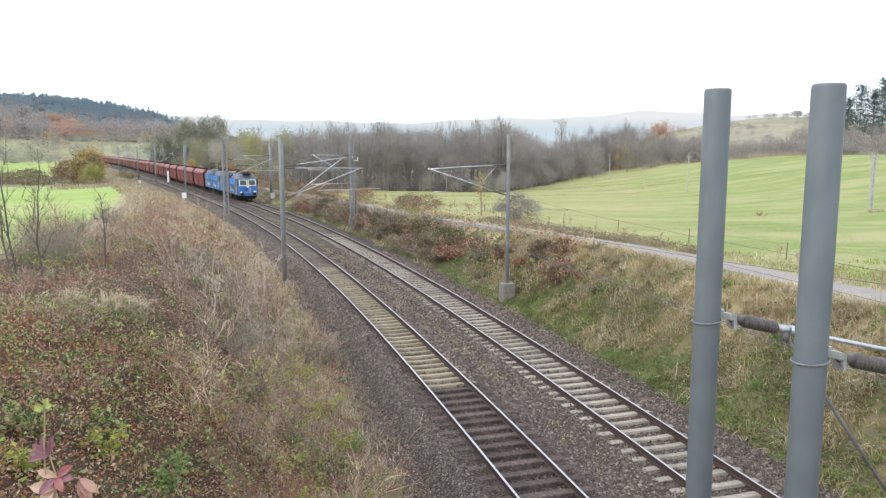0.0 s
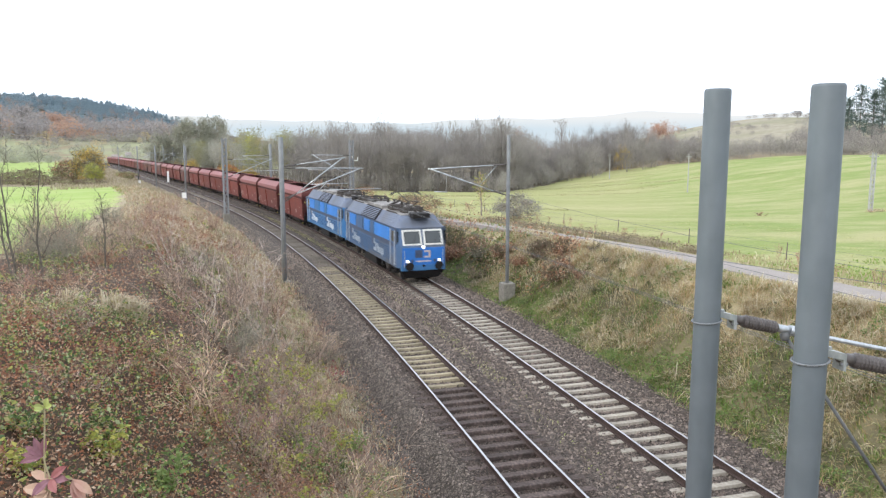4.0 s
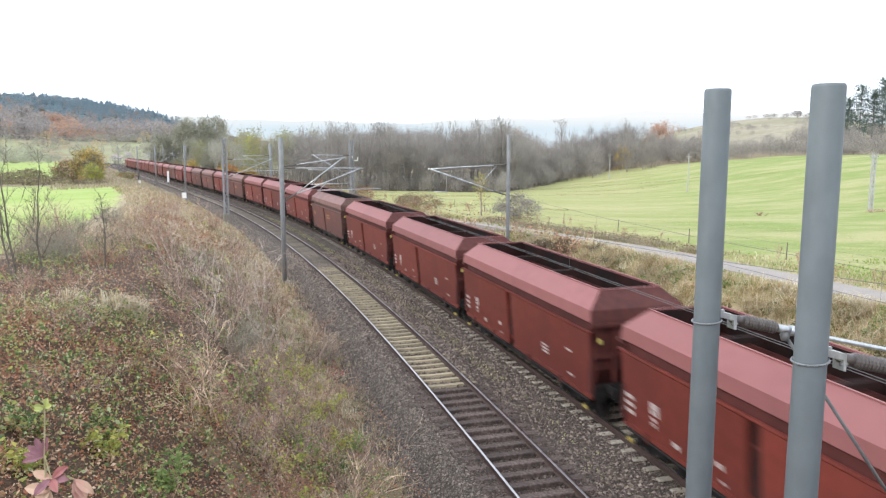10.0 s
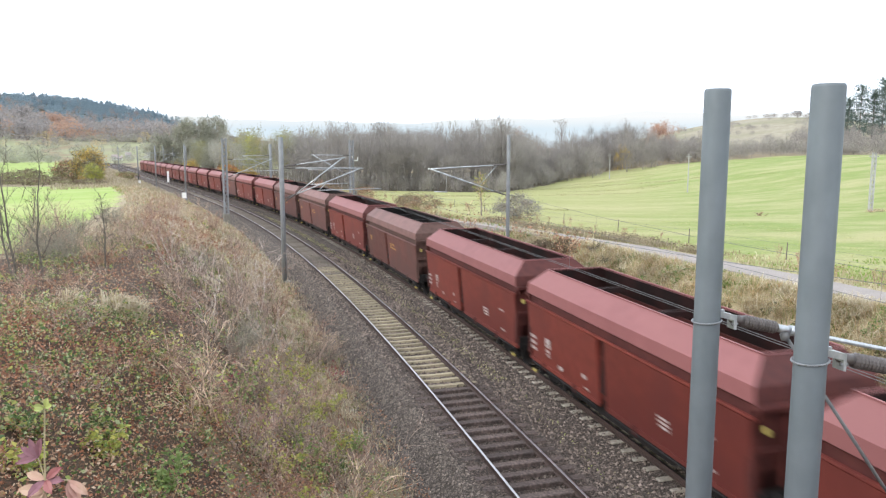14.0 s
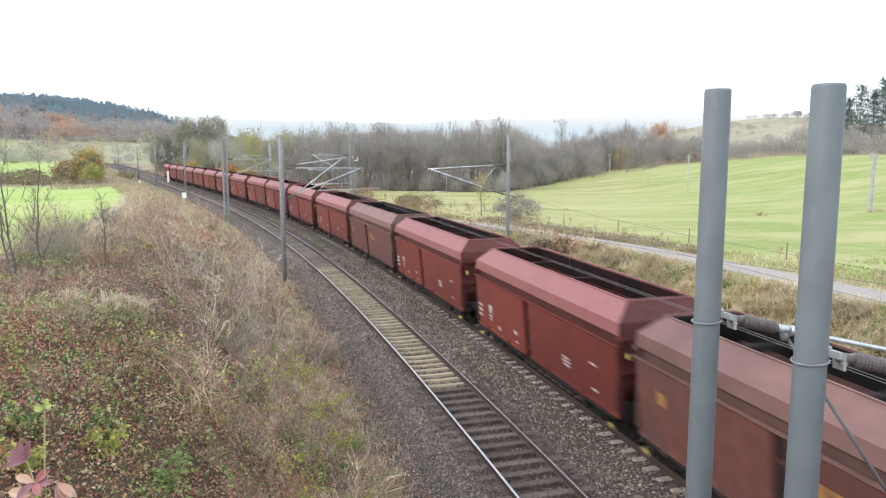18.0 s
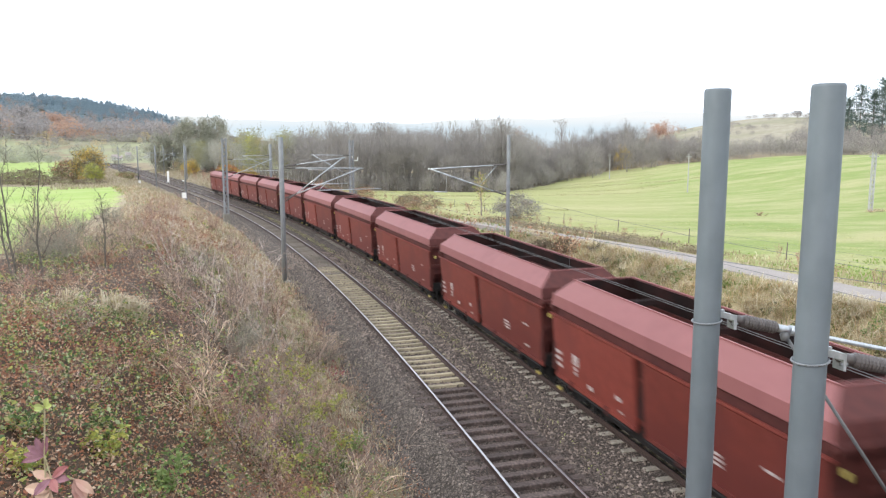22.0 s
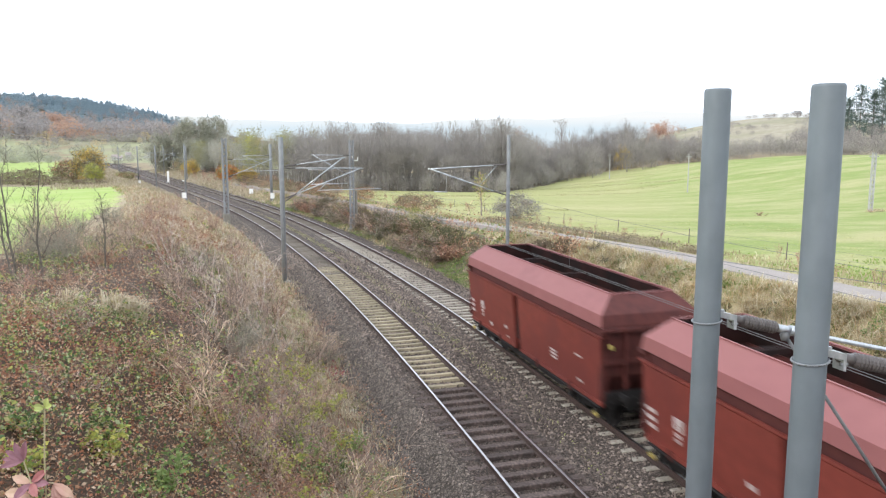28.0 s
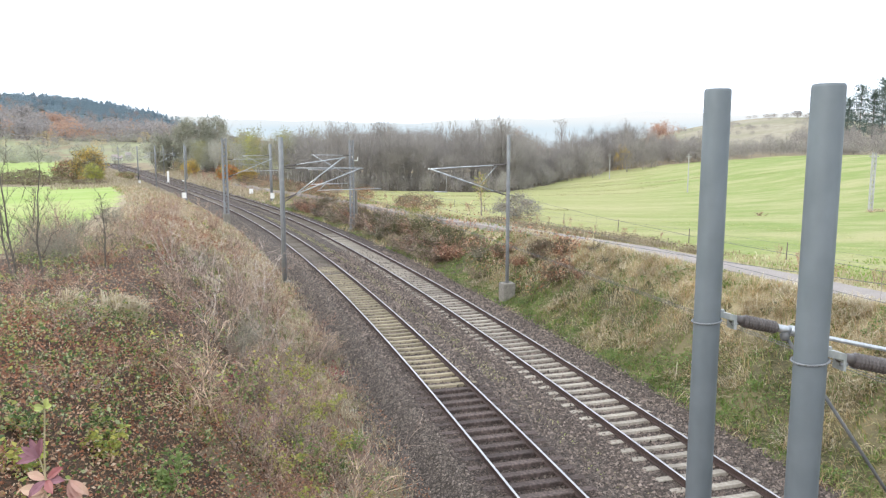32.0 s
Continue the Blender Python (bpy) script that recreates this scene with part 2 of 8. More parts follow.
M = {
    "ballast": stony("crushed_ballast", (0.023, 0.017, 0.014), (0.108, 0.081, 0.066), (0.195, 0.155, 0.128), 15),
    "shoulder": stony("clean_shoulder_ballast", (0.03, 0.023, 0.018), (0.13, 0.103, 0.083), (0.235, 0.192, 0.158), 15),
    "fouled": stony("oil_stained_ballast", (0.02, 0.014, 0.011), (0.075, 0.052, 0.042), (0.145, 0.105, 0.084), 15),
    "dark_stone": surface("oil_stained_stone", (0.06, 0.047, 0.04), (0.15, 0.12, 0.10), 0.9, 20, 0.9, 0.4, island=1.4),
    "soil": surface("bank_soil", (0.038, 0.025, 0.018), (0.125, 0.078, 0.052), 0.95, 22, 1.2, 1.0, third=(0.08, 0.055, 0.034)),
    "litter_soil": surface("bank_soil_under_dead_stalks", (0.145, 0.097, 0.068), (0.31, 0.22, 0.16), 0.95, 24, 0.9, 1.0, third=(0.18, 0.145, 0.085)),
    "bank_green": surface("bank_grass_soil", (0.058, 0.058, 0.029), (0.155, 0.135, 0.075), 0.95, 18, 0.55, 1.0, third=(0.185, 0.155, 0.085)),
    "meadow": grassland("meadow_grass", (0.425, 0.40, 0.20), (0.335, 0.345, 0.14), (0.25, 0.315, 0.095)),
    "field": surface("young_crop", (0.285, 0.395, 0.085), (0.35, 0.445, 0.125), 0.95, 2.0, 0.12, 0.5, third=(0.36, 0.41, 0.14), stretch=(0.4, 1.0, 0.5)),
    "rough_land": surface("rough_grassland", (0.21, 0.165, 0.105), (0.35, 0.275, 0.175), 0.95, 0.35, 0.045, 0.8, third=(0.25, 0.205, 0.12), stretch=(0.4, 1.0, 0.1)),
    "forest_floor": surface("forest_floor", (0.07, 0.06, 0.04), (0.14, 0.11, 0.07), 0.95, 1.0, 0.03, 0.5),
    "knoll_grass": surface("faded_knoll_grass", (0.29, 0.255, 0.18), (0.41, 0.365, 0.27), 0.95, 0.5, 0.05, 0.8, third=(0.25, 0.235, 0.15), stretch=(0.6, 1.0, 0.3)),
    "straw": surface("matted_dead_grass", (0.25, 0.20, 0.125), (0.48, 0.395, 0.26), 0.95, 14, 0.5, 1.0, third=(0.40, 0.345, 0.21)),
    "asphalt": surface("lane_asphalt", (0.285, 0.25, 0.228), (0.375, 0.335, 0.308), 0.9, 30, 0.7, 0.3),
    "stone": surface("ballast_stone", (0.095, 0.074, 0.062), (0.25, 0.20, 0.169), 0.9, 20, 0.9, 0.4, island=1.5, third=(0.185, 0.148, 0.123)),
    "rail_side": surface("rusty_rail", (0.042, 0.028, 0.026), (0.088, 0.056, 0.046), 0.8, 20, 1, 0.3),
    "rail_head": surface("polished_rail_head", (0.48, 0.48, 0.49), (0.60, 0.60, 0.60), 0.30, 30, 1.5, 0.05, metal=1.0),
    "concrete_sleeper": surface("weathered_sleeper_concrete", (0.28, 0.245, 0.20), (0.40, 0.36, 0.30), 0.9, 12, 2, 0.3, vary=0.4),
    "sandy_sleeper": surface("yellowed_sleeper_concrete", (0.27, 0.225, 0.15), (0.385, 0.33, 0.225), 0.9, 12, 2, 0.3, vary=0.4),
    "dull_sleeper": surface("grimy_sleeper_concrete", (0.15, 0.126, 0.10), (0.225, 0.195, 0.16), 0.9, 12, 2, 0.3, vary=0.4),
    "meadow_far": surface("distant_pale_meadow", (0.27, 0.285, 0.15), (0.335, 0.345, 0.195), 0.95, 0.2, 0.02, 0.3, third=(0.26, 0.24, 0.15)),
    "timber_sleeper": surface("weathered_brown_timber", (0.05, 0.037, 0.033), (0.145, 0.108, 0.094), 0.85, 14, 2, 0.6, vary=0.6),
    "galvanised": surface("grey_mast_paint", (0.148, 0.171, 0.187), (0.168, 0.191, 0.208), 0.55, 5, 1.5, 0.05, spec=0.4, stretch=(3, 3, 0)),
    "mast_grey": surface("weathered_mast_grey", (0.24, 0.25, 0.265), (0.30, 0.31, 0.32), 0.55, 5, 1.5, 0.05, stretch=(3, 3, 0)),
    "steel": surface("galvanised_steel", (0.42, 0.45, 0.48), (0.58, 0.60, 0.62), 0.4, 22, 2, 0.15, metal=0.7),
    "insulator": surface("brown_insulator_glaze", (0.078, 0.065, 0.061), (0.12, 0.104, 0.098), 0.4, 20, 2, 0.1),
    "wire": surface("weathered_wire", (0.11, 0.115, 0.12), (0.17, 0.17, 0.17), 0.6, 5, 1, 0.0),
    "concrete": surface("mast_foundation_concrete", (0.19, 0.175, 0.148), (0.30, 0.278, 0.24), 0.9, 9, 1.5, 0.4),
    "lattice": surface("grey_lattice_paint", (0.21, 0.215, 0.225), (0.27, 0.275, 0.285), 0.6, 12, 1, 0.15),
    "pale_render": surface("pale_house_render", (0.50, 0.50, 0.49), (0.60, 0.60, 0.58), 0.8, 3, 0.5, 0.1),
    "pale_concrete": surface("pale_pole_concrete", (0.36, 0.358, 0.345), (0.46, 0.455, 0.435), 0.85, 9, 1.5, 0.2),
    "white_board": surface("white_enamel", (0.78, 0.78, 0.76), (0.85, 0.85, 0.84), 0.5, 9, 1, 0.05),
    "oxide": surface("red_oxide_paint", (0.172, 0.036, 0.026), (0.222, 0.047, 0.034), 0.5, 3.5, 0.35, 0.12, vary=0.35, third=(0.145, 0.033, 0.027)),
    # darker copies of the wagon paints: shade and dirt of ends and recesses
    "shaded_grimy_red": surface("brake_dusted_dark_red_paint", (0.065, 0.017, 0.015), (0.105, 0.027, 0.022), 0.7, 4, 0.6, 0.2, vary=0.2),
    "shaded_grimy_brown": surface("brake_dusted_dark_brown_paint", (0.075, 0.04, 0.032), (0.12, 0.062, 0.05), 0.7, 4, 0.6, 0.2, vary=0.2),
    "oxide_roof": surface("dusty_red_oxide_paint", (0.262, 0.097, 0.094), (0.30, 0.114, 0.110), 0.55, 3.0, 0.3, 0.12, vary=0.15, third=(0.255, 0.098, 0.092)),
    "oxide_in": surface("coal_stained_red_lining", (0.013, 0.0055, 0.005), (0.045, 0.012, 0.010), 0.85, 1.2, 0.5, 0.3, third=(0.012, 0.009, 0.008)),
    "brown": surface("faded_brown_paint", (0.125, 0.045, 0.037), (0.175, 0.068, 0.054), 0.65, 3.0, 0.4, 0.2, vary=0.3, third=(0.11, 0.052, 0.045)),
    "brown_roof": surface("dusty_brown_paint", (0.19, 0.098, 0.086), (0.245, 0.128, 0.112), 0.6, 3.0, 0.4, 0.2, vary=0.25, third=(0.14, 0.075, 0.066)),
    "undergear": surface("oily_black_undergear", (0.006, 0.0055, 0.0055), (0.018, 0.0145, 0.014), 0.8, 9, 1, 0.3),
    "letter": surface("white_lettering", (0.42, 0.34, 0.32), (0.60, 0.53, 0.51), 0.6, 9, 3, 0.0),
    "letter_yellow": surface("faded_yellow_lettering", (0.30, 0.15, 0.05), (0.46, 0.25, 0.075), 0.6, 14, 3, 0.0),
    "yellow": surface("yellow_marking_paint", (0.42, 0.33, 0.09), (0.54, 0.43, 0.14), 0.55, 14, 2, 0.1),
}


# ------------------------------------------------------------ shape helpers
def mesh_from(name, verts, faces, mats, index=None, flat=True):
    """A mesh from arrays: faces is one (n, 3) or (n, 4) array, or a list of such arrays."""
    faces = [faces] if isinstance(faces, np.ndarray) else faces
    me = bpy.data.meshes.new(name)
    me.vertices.add(len(verts))
    me.vertices.foreach_set("co", np.asarray(verts, np.float32).ravel())
    loops = np.concatenate([f.ravel() for f in faces]).astype(np.int32)
    sizes = np.concatenate([np.full(len(f), f.shape[1]) for f in faces]).astype(np.int32)
    starts = np.concatenate([[0], np.cumsum(sizes)[:-1]]).astype(np.int32)
    me.loops.add(len(loops))
    me.loops.foreach_set("vertex_index", loops)
    me.polygons.add(len(sizes))
    me.polygons.foreach_set("loop_start", starts)
    me.polygons.foreach_set("loop_total", sizes)
    me.polygons.foreach_set("use_smooth", np.full(len(sizes), not flat))
    for m in mats:
        me.materials.append(m)
    if index is not None:
        me.polygons.foreach_set("material_index", np.asarray(index, np.int32))
    me.update(calc_edges=True)
    return me


class Shape:
    """Collects simple solids into one mesh."""

    def __init__(self):
        self.v, self.f, self.n = [], {3: [], 4: []}, 0

    def put(self, verts, faces):
        self.v.append(np.asarray(verts, float))
        for f in faces:
            if len(f) in (3, 4):
                self.f[len(f)].append([i + self.n for i in f])
            else:
                for k in range(1, len(f) - 1):
                    self.f[3].append([f[0] + self.n, f[k] + self.n, f[k + 1] + self.n])
        self.n += len(verts)
        return self

    def box(self, lo, hi, m=None, bevel=0.0):
        (x0, y0, z0), (x1, y1, z1) = lo, hi
        if bevel:
            b = bevel
            ring = [(x0 + b, y0), (x1 - b, y0), (x1, y0 + b), (x1, y1 - b), (x1 - b, y1), (x0 + b, y1), (x0, y1 - b), (x0, y0 + b)]
            return self.prism(ring, z0, z1, m, cap=b)
        v = np.array([(x0, y0, z0), (x1, y0, z0), (x1, y1, z0), (x0, y1, z0), (x0, y0, z1), (x1, y0, z1), (x1, y1, z1), (x0, y1, z1)])
        if m is not None:
            v = np.array([m @ Vector(q) for q in v])
        return self.put(v, [(3, 2, 1, 0), (4, 5, 6, 7), (0, 1, 5, 4), (1, 2, 6, 5), (2, 3, 7, 6), (3, 0, 4, 7)])

    def prism(self, ring, z0, z1, m=None, cap=0.0):
        """Upright prism over a counter-clockwise ring; cap chamfers its top edge."""
        c = np.mean(ring, axis=0)
        k = len(ring)
        rows = [[(x, y, z0) for x, y in ring]]
        if cap:
            rows.append([(x, y, z1 - cap) for x, y in ring])
            rows.append([(x + (c[0] - x) * min(1, cap / max(0.01, abs(c[0] - x) + 0.01)) * 0.7, y + (c[1] - y) * min(1, cap / max(0.01, abs(c[1] - y) + 0.01)) * 0.7, z1) for x, y in ring])
        else:
            rows.append([(x, y, z1) for x, y in ring])
        return self.loft(rows, m)

    def loft(self, rows, m=None, closed=True, ends=True):
        k = len(rows[0])
        v = [q for r in rows for q in r]
        if m is not None:
            v = [m @ Vector(q) for q in v]
        f = []
        for r in range(len(rows) - 1):
            for i in range(k if closed else k - 1):
                j = (i + 1) % k
                f.append((r * k + i, r * k + j, (r + 1) * k + j, (r + 1) * k + i))
        if ends:
            f.append(tuple(range(k - 1, -1, -1)))
            f.append(tuple((len(rows) - 1) * k + i for i in range(k)))
        return self.put(np.array([tuple(q) for q in v]), f)

    def tube(self, a, b, r, r2=None, sides=8, ends=True):
        a, b = Vector(a), Vector(b)
        q = (b - a).to_track_quat("Z", "Y").to_matrix()
        r2 = r if r2 is None else r2
        rows = [[tuple(c + q @ Vector((rr * math.cos(t), rr * math.sin(t), 0))) for t in (2 * math.pi * i / sides for i in range(sides))]
                for c, rr in ((a, r), (b, r2))]
        return self.loft(rows, ends=ends)

    def pipe(self, pts, r, sides=6):
        for a, b in zip(pts[:-1], pts[1:]):
            self.tube(a, b, r, sides=sides)
        return self

    def spun(self, a, b, profile, sides=12):
        """Turned solid about the line a-b: profile rows of (share of the way, radius)."""
        a, b = Vector(a), Vector(b)
        q = (b - a).to_track_quat("Z", "Y").to_matrix()
        rows = [[tuple(a + (b - a) * t + q @ Vector((r * math.cos(w), r * math.sin(w), 0))) for w in (2 * math.pi * i / sides for i in range(sides))]
                for t, r in profile]
        return self.loft(rows)

    def mesh(self, name, mat, flat=True):
        faces = [np.array(f, np.int32) for f in self.f.values() if f]
        return mesh_from(name, np.concatenate(self.v), faces, [mat], flat=flat)


def part(name, shape, mat, parent, label="", flat=True, m=None):
    ob = new(name, shape if isinstance(shape, bpy.types.Mesh) else shape.mesh(name, mat, flat))
    ob.parent = parent
    if m is not None:
        ob.matrix_basis = m
    return tagged(ob, label)


def thing(name, label, category, m=None, group="", kind="", shape=None, mat=None, flat=True):
    ob = new(name, shape if isinstance(shape, bpy.types.Mesh) else shape.mesh(name, mat, flat) if shape else None)
    if m is not None:
        ob.matrix_basis = m
    return tagged(ob, label, category, group, kind)


def tubes(a, b, ra, rb, sides=3):
    """Many thin tapered twigs at once: vertices and quads."""
    a, b = np.asarray(a, float), np.asarray(b, float)
    d = b - a
    d /= np.linalg.norm(d, axis=1)[:, None] + 1e-9
    up = np.where(np.abs(d[:, 2:]) > 0.9, [[1.0, 0, 0]], [[0, 0, 1.0]])
    u = np.cross(d, up)
    u /= np.linalg.norm(u, axis=1)[:, None] + 1e-9
    w = np.cross(d, u)
    ring = []
    for c, r in ((a, ra), (b, rb)):
        for i in range(sides):
            t = 2 * math.pi * i / sides
            ring.append(c + (u * math.cos(t) + w * math.sin(t)) * np.reshape(r, (-1, 1)))
    v = np.stack(ring, 1).reshape(-1, 3)
    base = np.arange(len(a))[:, None] * 2 * sides
    quads = np.concatenate([base + np.array([[i, (i + 1) % sides, sides + (i + 1) % sides, sides + i]]) for i in range(sides)])
    return v, quads


def blades(p, length, width, lean, rng, bend=0.35, az=None, base=0.0):
    """Grass blades: two bent triangles each."""
    n = len(p)
    az = rng.uniform(0, 2 * math.pi, n) if az is None else az
    tilt = np.clip(np.abs(rng.normal(base, lean, n)), 0, 1.5)
    d = np.stack([np.cos(az) * np.sin(tilt), np.sin(az) * np.sin(tilt), np.cos(tilt)], 1)
    side = np.stack([-np.sin(az), np.cos(az), np.zeros(n)], 1) * np.reshape(width, (-1, 1)) / 2
    L = np.reshape(length, (-1, 1))
    mid = p + d * L * 0.55
    tip = mid + (d * (1 - bend) + np.stack([np.cos(az), np.sin(az), -0.3 * np.ones(n)], 1) * bend) * L * 0.5
    v = np.stack([p - side, p + side, mid + side * 0.8, mid - side * 0.8, tip], 1).reshape(-1, 3)
    base = np.arange(n)[:, None] * 5
    return v, [base + np.array([[0, 1, 2, 3]]), base + np.array([[3, 2, 4]])]


def leaves(p, size, rng, flat=1.0):
    """Small folded leaves in random directions."""
    n = len(p)
    d = rng.normal(0, 1, (n, 3))
    d[:, 2] *= flat
    d /= np.linalg.norm(d, axis=1)[:, None]
    e = rng.normal(0, 1, (n, 3))
    e[:, 2] *= flat
    e -= d * (d * e).sum(1)[:, None]
    e /= np.linalg.norm(e, axis=1)[:, None]
    k = np.cross(d, e)
    s = np.reshape(size, (-1, 1))
    v = np.stack([p - d * s * 0.5, p + e * s * 0.32 + k * s * 0.12, p + d * s * 0.5, p - e * s * 0.32 + k * s * 0.12], 1).reshape(-1, 3)
    base = np.arange(n)[:, None] * 4
    return v, np.concatenate([base + np.array([[0, 1, 2]]), base + np.array([[0, 2, 3]])])


def join(*groups):
    """Join (vertices, faces) groups; faces is an array or a list of arrays."""
    vs, fs, n = [], {}, 0
    for v, f in groups:
        for a in (f if isinstance(f, list) else [f]):
            fs.setdefault(a.shape[1], []).append(a + n)
        vs.append(v)
        n += len(v)
    return np.concatenate(vs), [np.concatenate(a) for a in fs.values()]


# ------------------------------------------------------------ ground
def spread(stops):
    out = []
    for a, b, step in stops:
        out.append(np.linspace(a, b, max(2, int(round((b - a) / step)) + 1))[:-1])
    return np.concatenate(out + [[stops[-1][1]]])


def build_ground():
    gx = spread([(-4200, -1200, 300), (-1200, -500, 50), (-500, -160, 17), (-160, -60, 4), (-60, -30, 1.2), (-30, 25, 0.5), (25, 60, 1.4),
                 (60, 200, 5), (200, 800, 40), (800, 4200, 340)])
    gy = spread([(-800, -100, 70), (-100, -10, 6), (-10, 60, 0.55), (60, 110, 1.2), (110, 220, 3), (220, 620, 10), (620, 1500, 40), (1500, 4500, 300)])
    X, Y = np.meshgrid(gx, gy)
    Z = height(X.ravel(), Y.ravel())
    nx = len(gx)
    i = (np.arange(len(gy) - 1)[:, None] * nx + np.arange(nx - 1)).ravel()
    quads = np.stack([i, i + 1, i + 1 + nx, i + nx], 1)
    cx, cy = X.ravel()[quads].mean(1), Y.ravel()[quads].mean(1)
    s, o = station(cx, cy)
    j = 0.5 * wobble(cx, cy, 2.3, 5) + np.random.default_rng(9).normal(0, 0.4, len(cx)) * (cy < 110)
    kind = np.full(len(quads), 0)
    kind[(o < 3.3 + 0.3 * j) & (o > -7.1 + 0.4 * j)] = 2
    kind[(o < -6) & (o > -7.1 + 0.4 * j)] = 9
    kind[(o <= -7.1 + 0.4 * j) & (o > -11.3 + 2 * j)] = 10
    kind[(o <= -7.1 + 0.4 * j) & (s > 30 + 9 * j)] = 7
    kind[(o >= 3.4 + 0.3 * j) & (o < 12.5 + j)] = 1
    kind[(o >= 6.3 + 0.8 * j) & (o < np.minimum(12.5, lane_at(s) + 1.6) + j)] = 7
    kind[o >= np.minimum(12.5, lane_at(s) + 1.6) + j] = 3
    kind[o < -np.interp(s, [18, 30, 43, 57, 88, 130], [20.6, 19.9, 19.2, 18.6, 17.6, 15.8]) + 0.6 * j] = 4
    kind[(o < -15) & (cy > 106.5 - 0.33 * cx)] = 5
    kind[(o < -18.5) & (cy > 185) & (cx < -0.40 * cy) & (cy < 520)] = 4
    kind[(o > 12) & (cy > wood_edge(cx) + 1 + 2 * j)] = 5
    kind[(cx > 60) & (cy > 195)] = 11
    kind[(cy > 520)] = 5
    kind[(cy > 430) & (cy < 780) & (cx < -60)] = 8
    kind[(cy > 330) & (cy < 431) & (cx < -60) & (cx > -0.40 * cy)] = 8
    kind[(cy > 780) & (cx < -150)] = 6
    kind[(o >= 3.4) & (o < 14) & (s > 95)] = 5
    kind[(o < -7) & (o > -16) & (s > 128)] = 5
    kind[(o > 12) & (cx < 25) & (cy > wood_edge(cx) + 1.5) & (cy < 330)] = 6
    mats = [M["soil"], M["bank_green"], M["ballast"], M["meadow"], M["field"], M["rough_land"], M["forest_floor"], M["straw"], M["meadow_far"], M["shoulder"], M["litter_soil"], M["knoll_grass"]]
    me = mesh_from("ground", np.stack([X.ravel(), Y.ravel(), Z], 1), quads, mats, kind, flat=False)
    thing("ground", "grassy railway cutting, meadow, green field and distant land", "ground", kind="structure", shape=me)


build_ground()


def ribbon(name, s, profile, mat, label, category, kind="structure"):
    """A band along the line: profile rows of (offset, height above rail)."""
    rows = np.stack([rail_at(s, o, z) for o, z in profile], 1)
    n, k = rows.shape[:2]
    i = (np.arange(n - 1)[:, None] * k + np.arange(k - 1)).ravel()
    quads = np.stack([i, i + k, i + k + 1, i + 1], 1)
    return thing(name, label, category, kind=kind, shape=mesh_from(name, rows.reshape(-1, 3), quads, [mat]))


# ballast bed under both tracks, its stones lying loose on top
FAR_S = np.concatenate([np.arange(-520, -20, 6.0), np.arange(-20, 100, 1.0), np.arange(100, 640, 5.0)])
SHOULDER = [(-6.6, -0.75), (-5.95, -0.30), (-5.55, -0.172), (-4.98, -0.168), (-4.85, -0.255), (-3.47, -0.255), (-3.34, -0.170), (-2.75, -0.178), (-2.35, -0.28), (-1.85, -0.28), (-1.45, -0.20), (-0.82, -0.19), (-0.69, -0.25), (0.69, -0.25), (0.82, -0.175), (1.45, -0.18), (1.85, -0.30), (2.6, -0.75)]
ribbon("ballast_bed", FAR_S, SHOULDER, M["ballast"], "grey-brown crushed stone ballast under two railway tracks", "ballast")
ribbon("ballast_shoulder", np.arange(-40, 160, 1.0), [(-6.62, -0.73), (-5.95, -0.292), (-5.62, -0.18)], M["shoulder"], "paler grey ballast on the outer shoulder", "ballast")
ribbon("fouled_ballast", np.arange(-24, 14.2, 0.8), [(o, z + 0.006) for o, z in ((-5.40, -0.172), (-4.98, -0.168), (-4.85, -0.255), (-3.47, -0.255), (-3.34, -0.170), (-2.95, -0.175))], M["fouled"], "dark oil-stained ballast between timber sleepers", "ballast")


def build_rails():
    """Rails as long swept bars: rusty sides and a bright running head."""
    side = [(-0.07, -0.172), (0.07, -0.172), (0.07, -0.158), (0.012, -0.14), (0.012, -0.045), (0.036, -0.035), (0.036, -0.004), (-0.036, -0.004), (-0.036, -0.035), (-0.012, -0.045), (-0.012, -0.14), (-0.07, -0.158)]
    for track, centre in (("near", -SPACING), ("far", 0.0)):
        for o in (-GAUGE / 2, GAUGE / 2):
            rows = np.stack([rail_at(FAR_S, centre + o + a, z) for a, z in side], 1)
            n, k = rows.shape[:2]
            i = (np.arange(n - 1)[:, None] * k + np.arange(k)).ravel()
            j = (np.arange(n - 1)[:, None] * k + (np.arange(k) + 1) % k).ravel()
            rail = thing("rail", "rusty steel rail with a bright worn head on sleepers", "rail", group="rails of the two tracks",
                         shape=mesh_from("rail", rows.reshape(-1, 3), np.stack([i, j, j + k, i + k], 1), [M["rail_side"]]))
            head = [(-0.030, -0.002), (-0.022, 0.0), (0.022, 0.0), (0.030, -0.002)]
            rows = np.stack([rail_at(FAR_S, centre + o + a, z + 0.001) for a, z in head], 1)
            k = 4
            i = (np.arange(n - 1)[:, None] * k + np.arange(k - 1)).ravel()
            part("running_head", mesh_from("running_head", rows.reshape(-1, 3), np.stack([i, i + k, i + k + 1, i + 1], 1)[:, ::-1], [M["rail_head"]]), None, rail, "bright polished running surface")


build_rails()


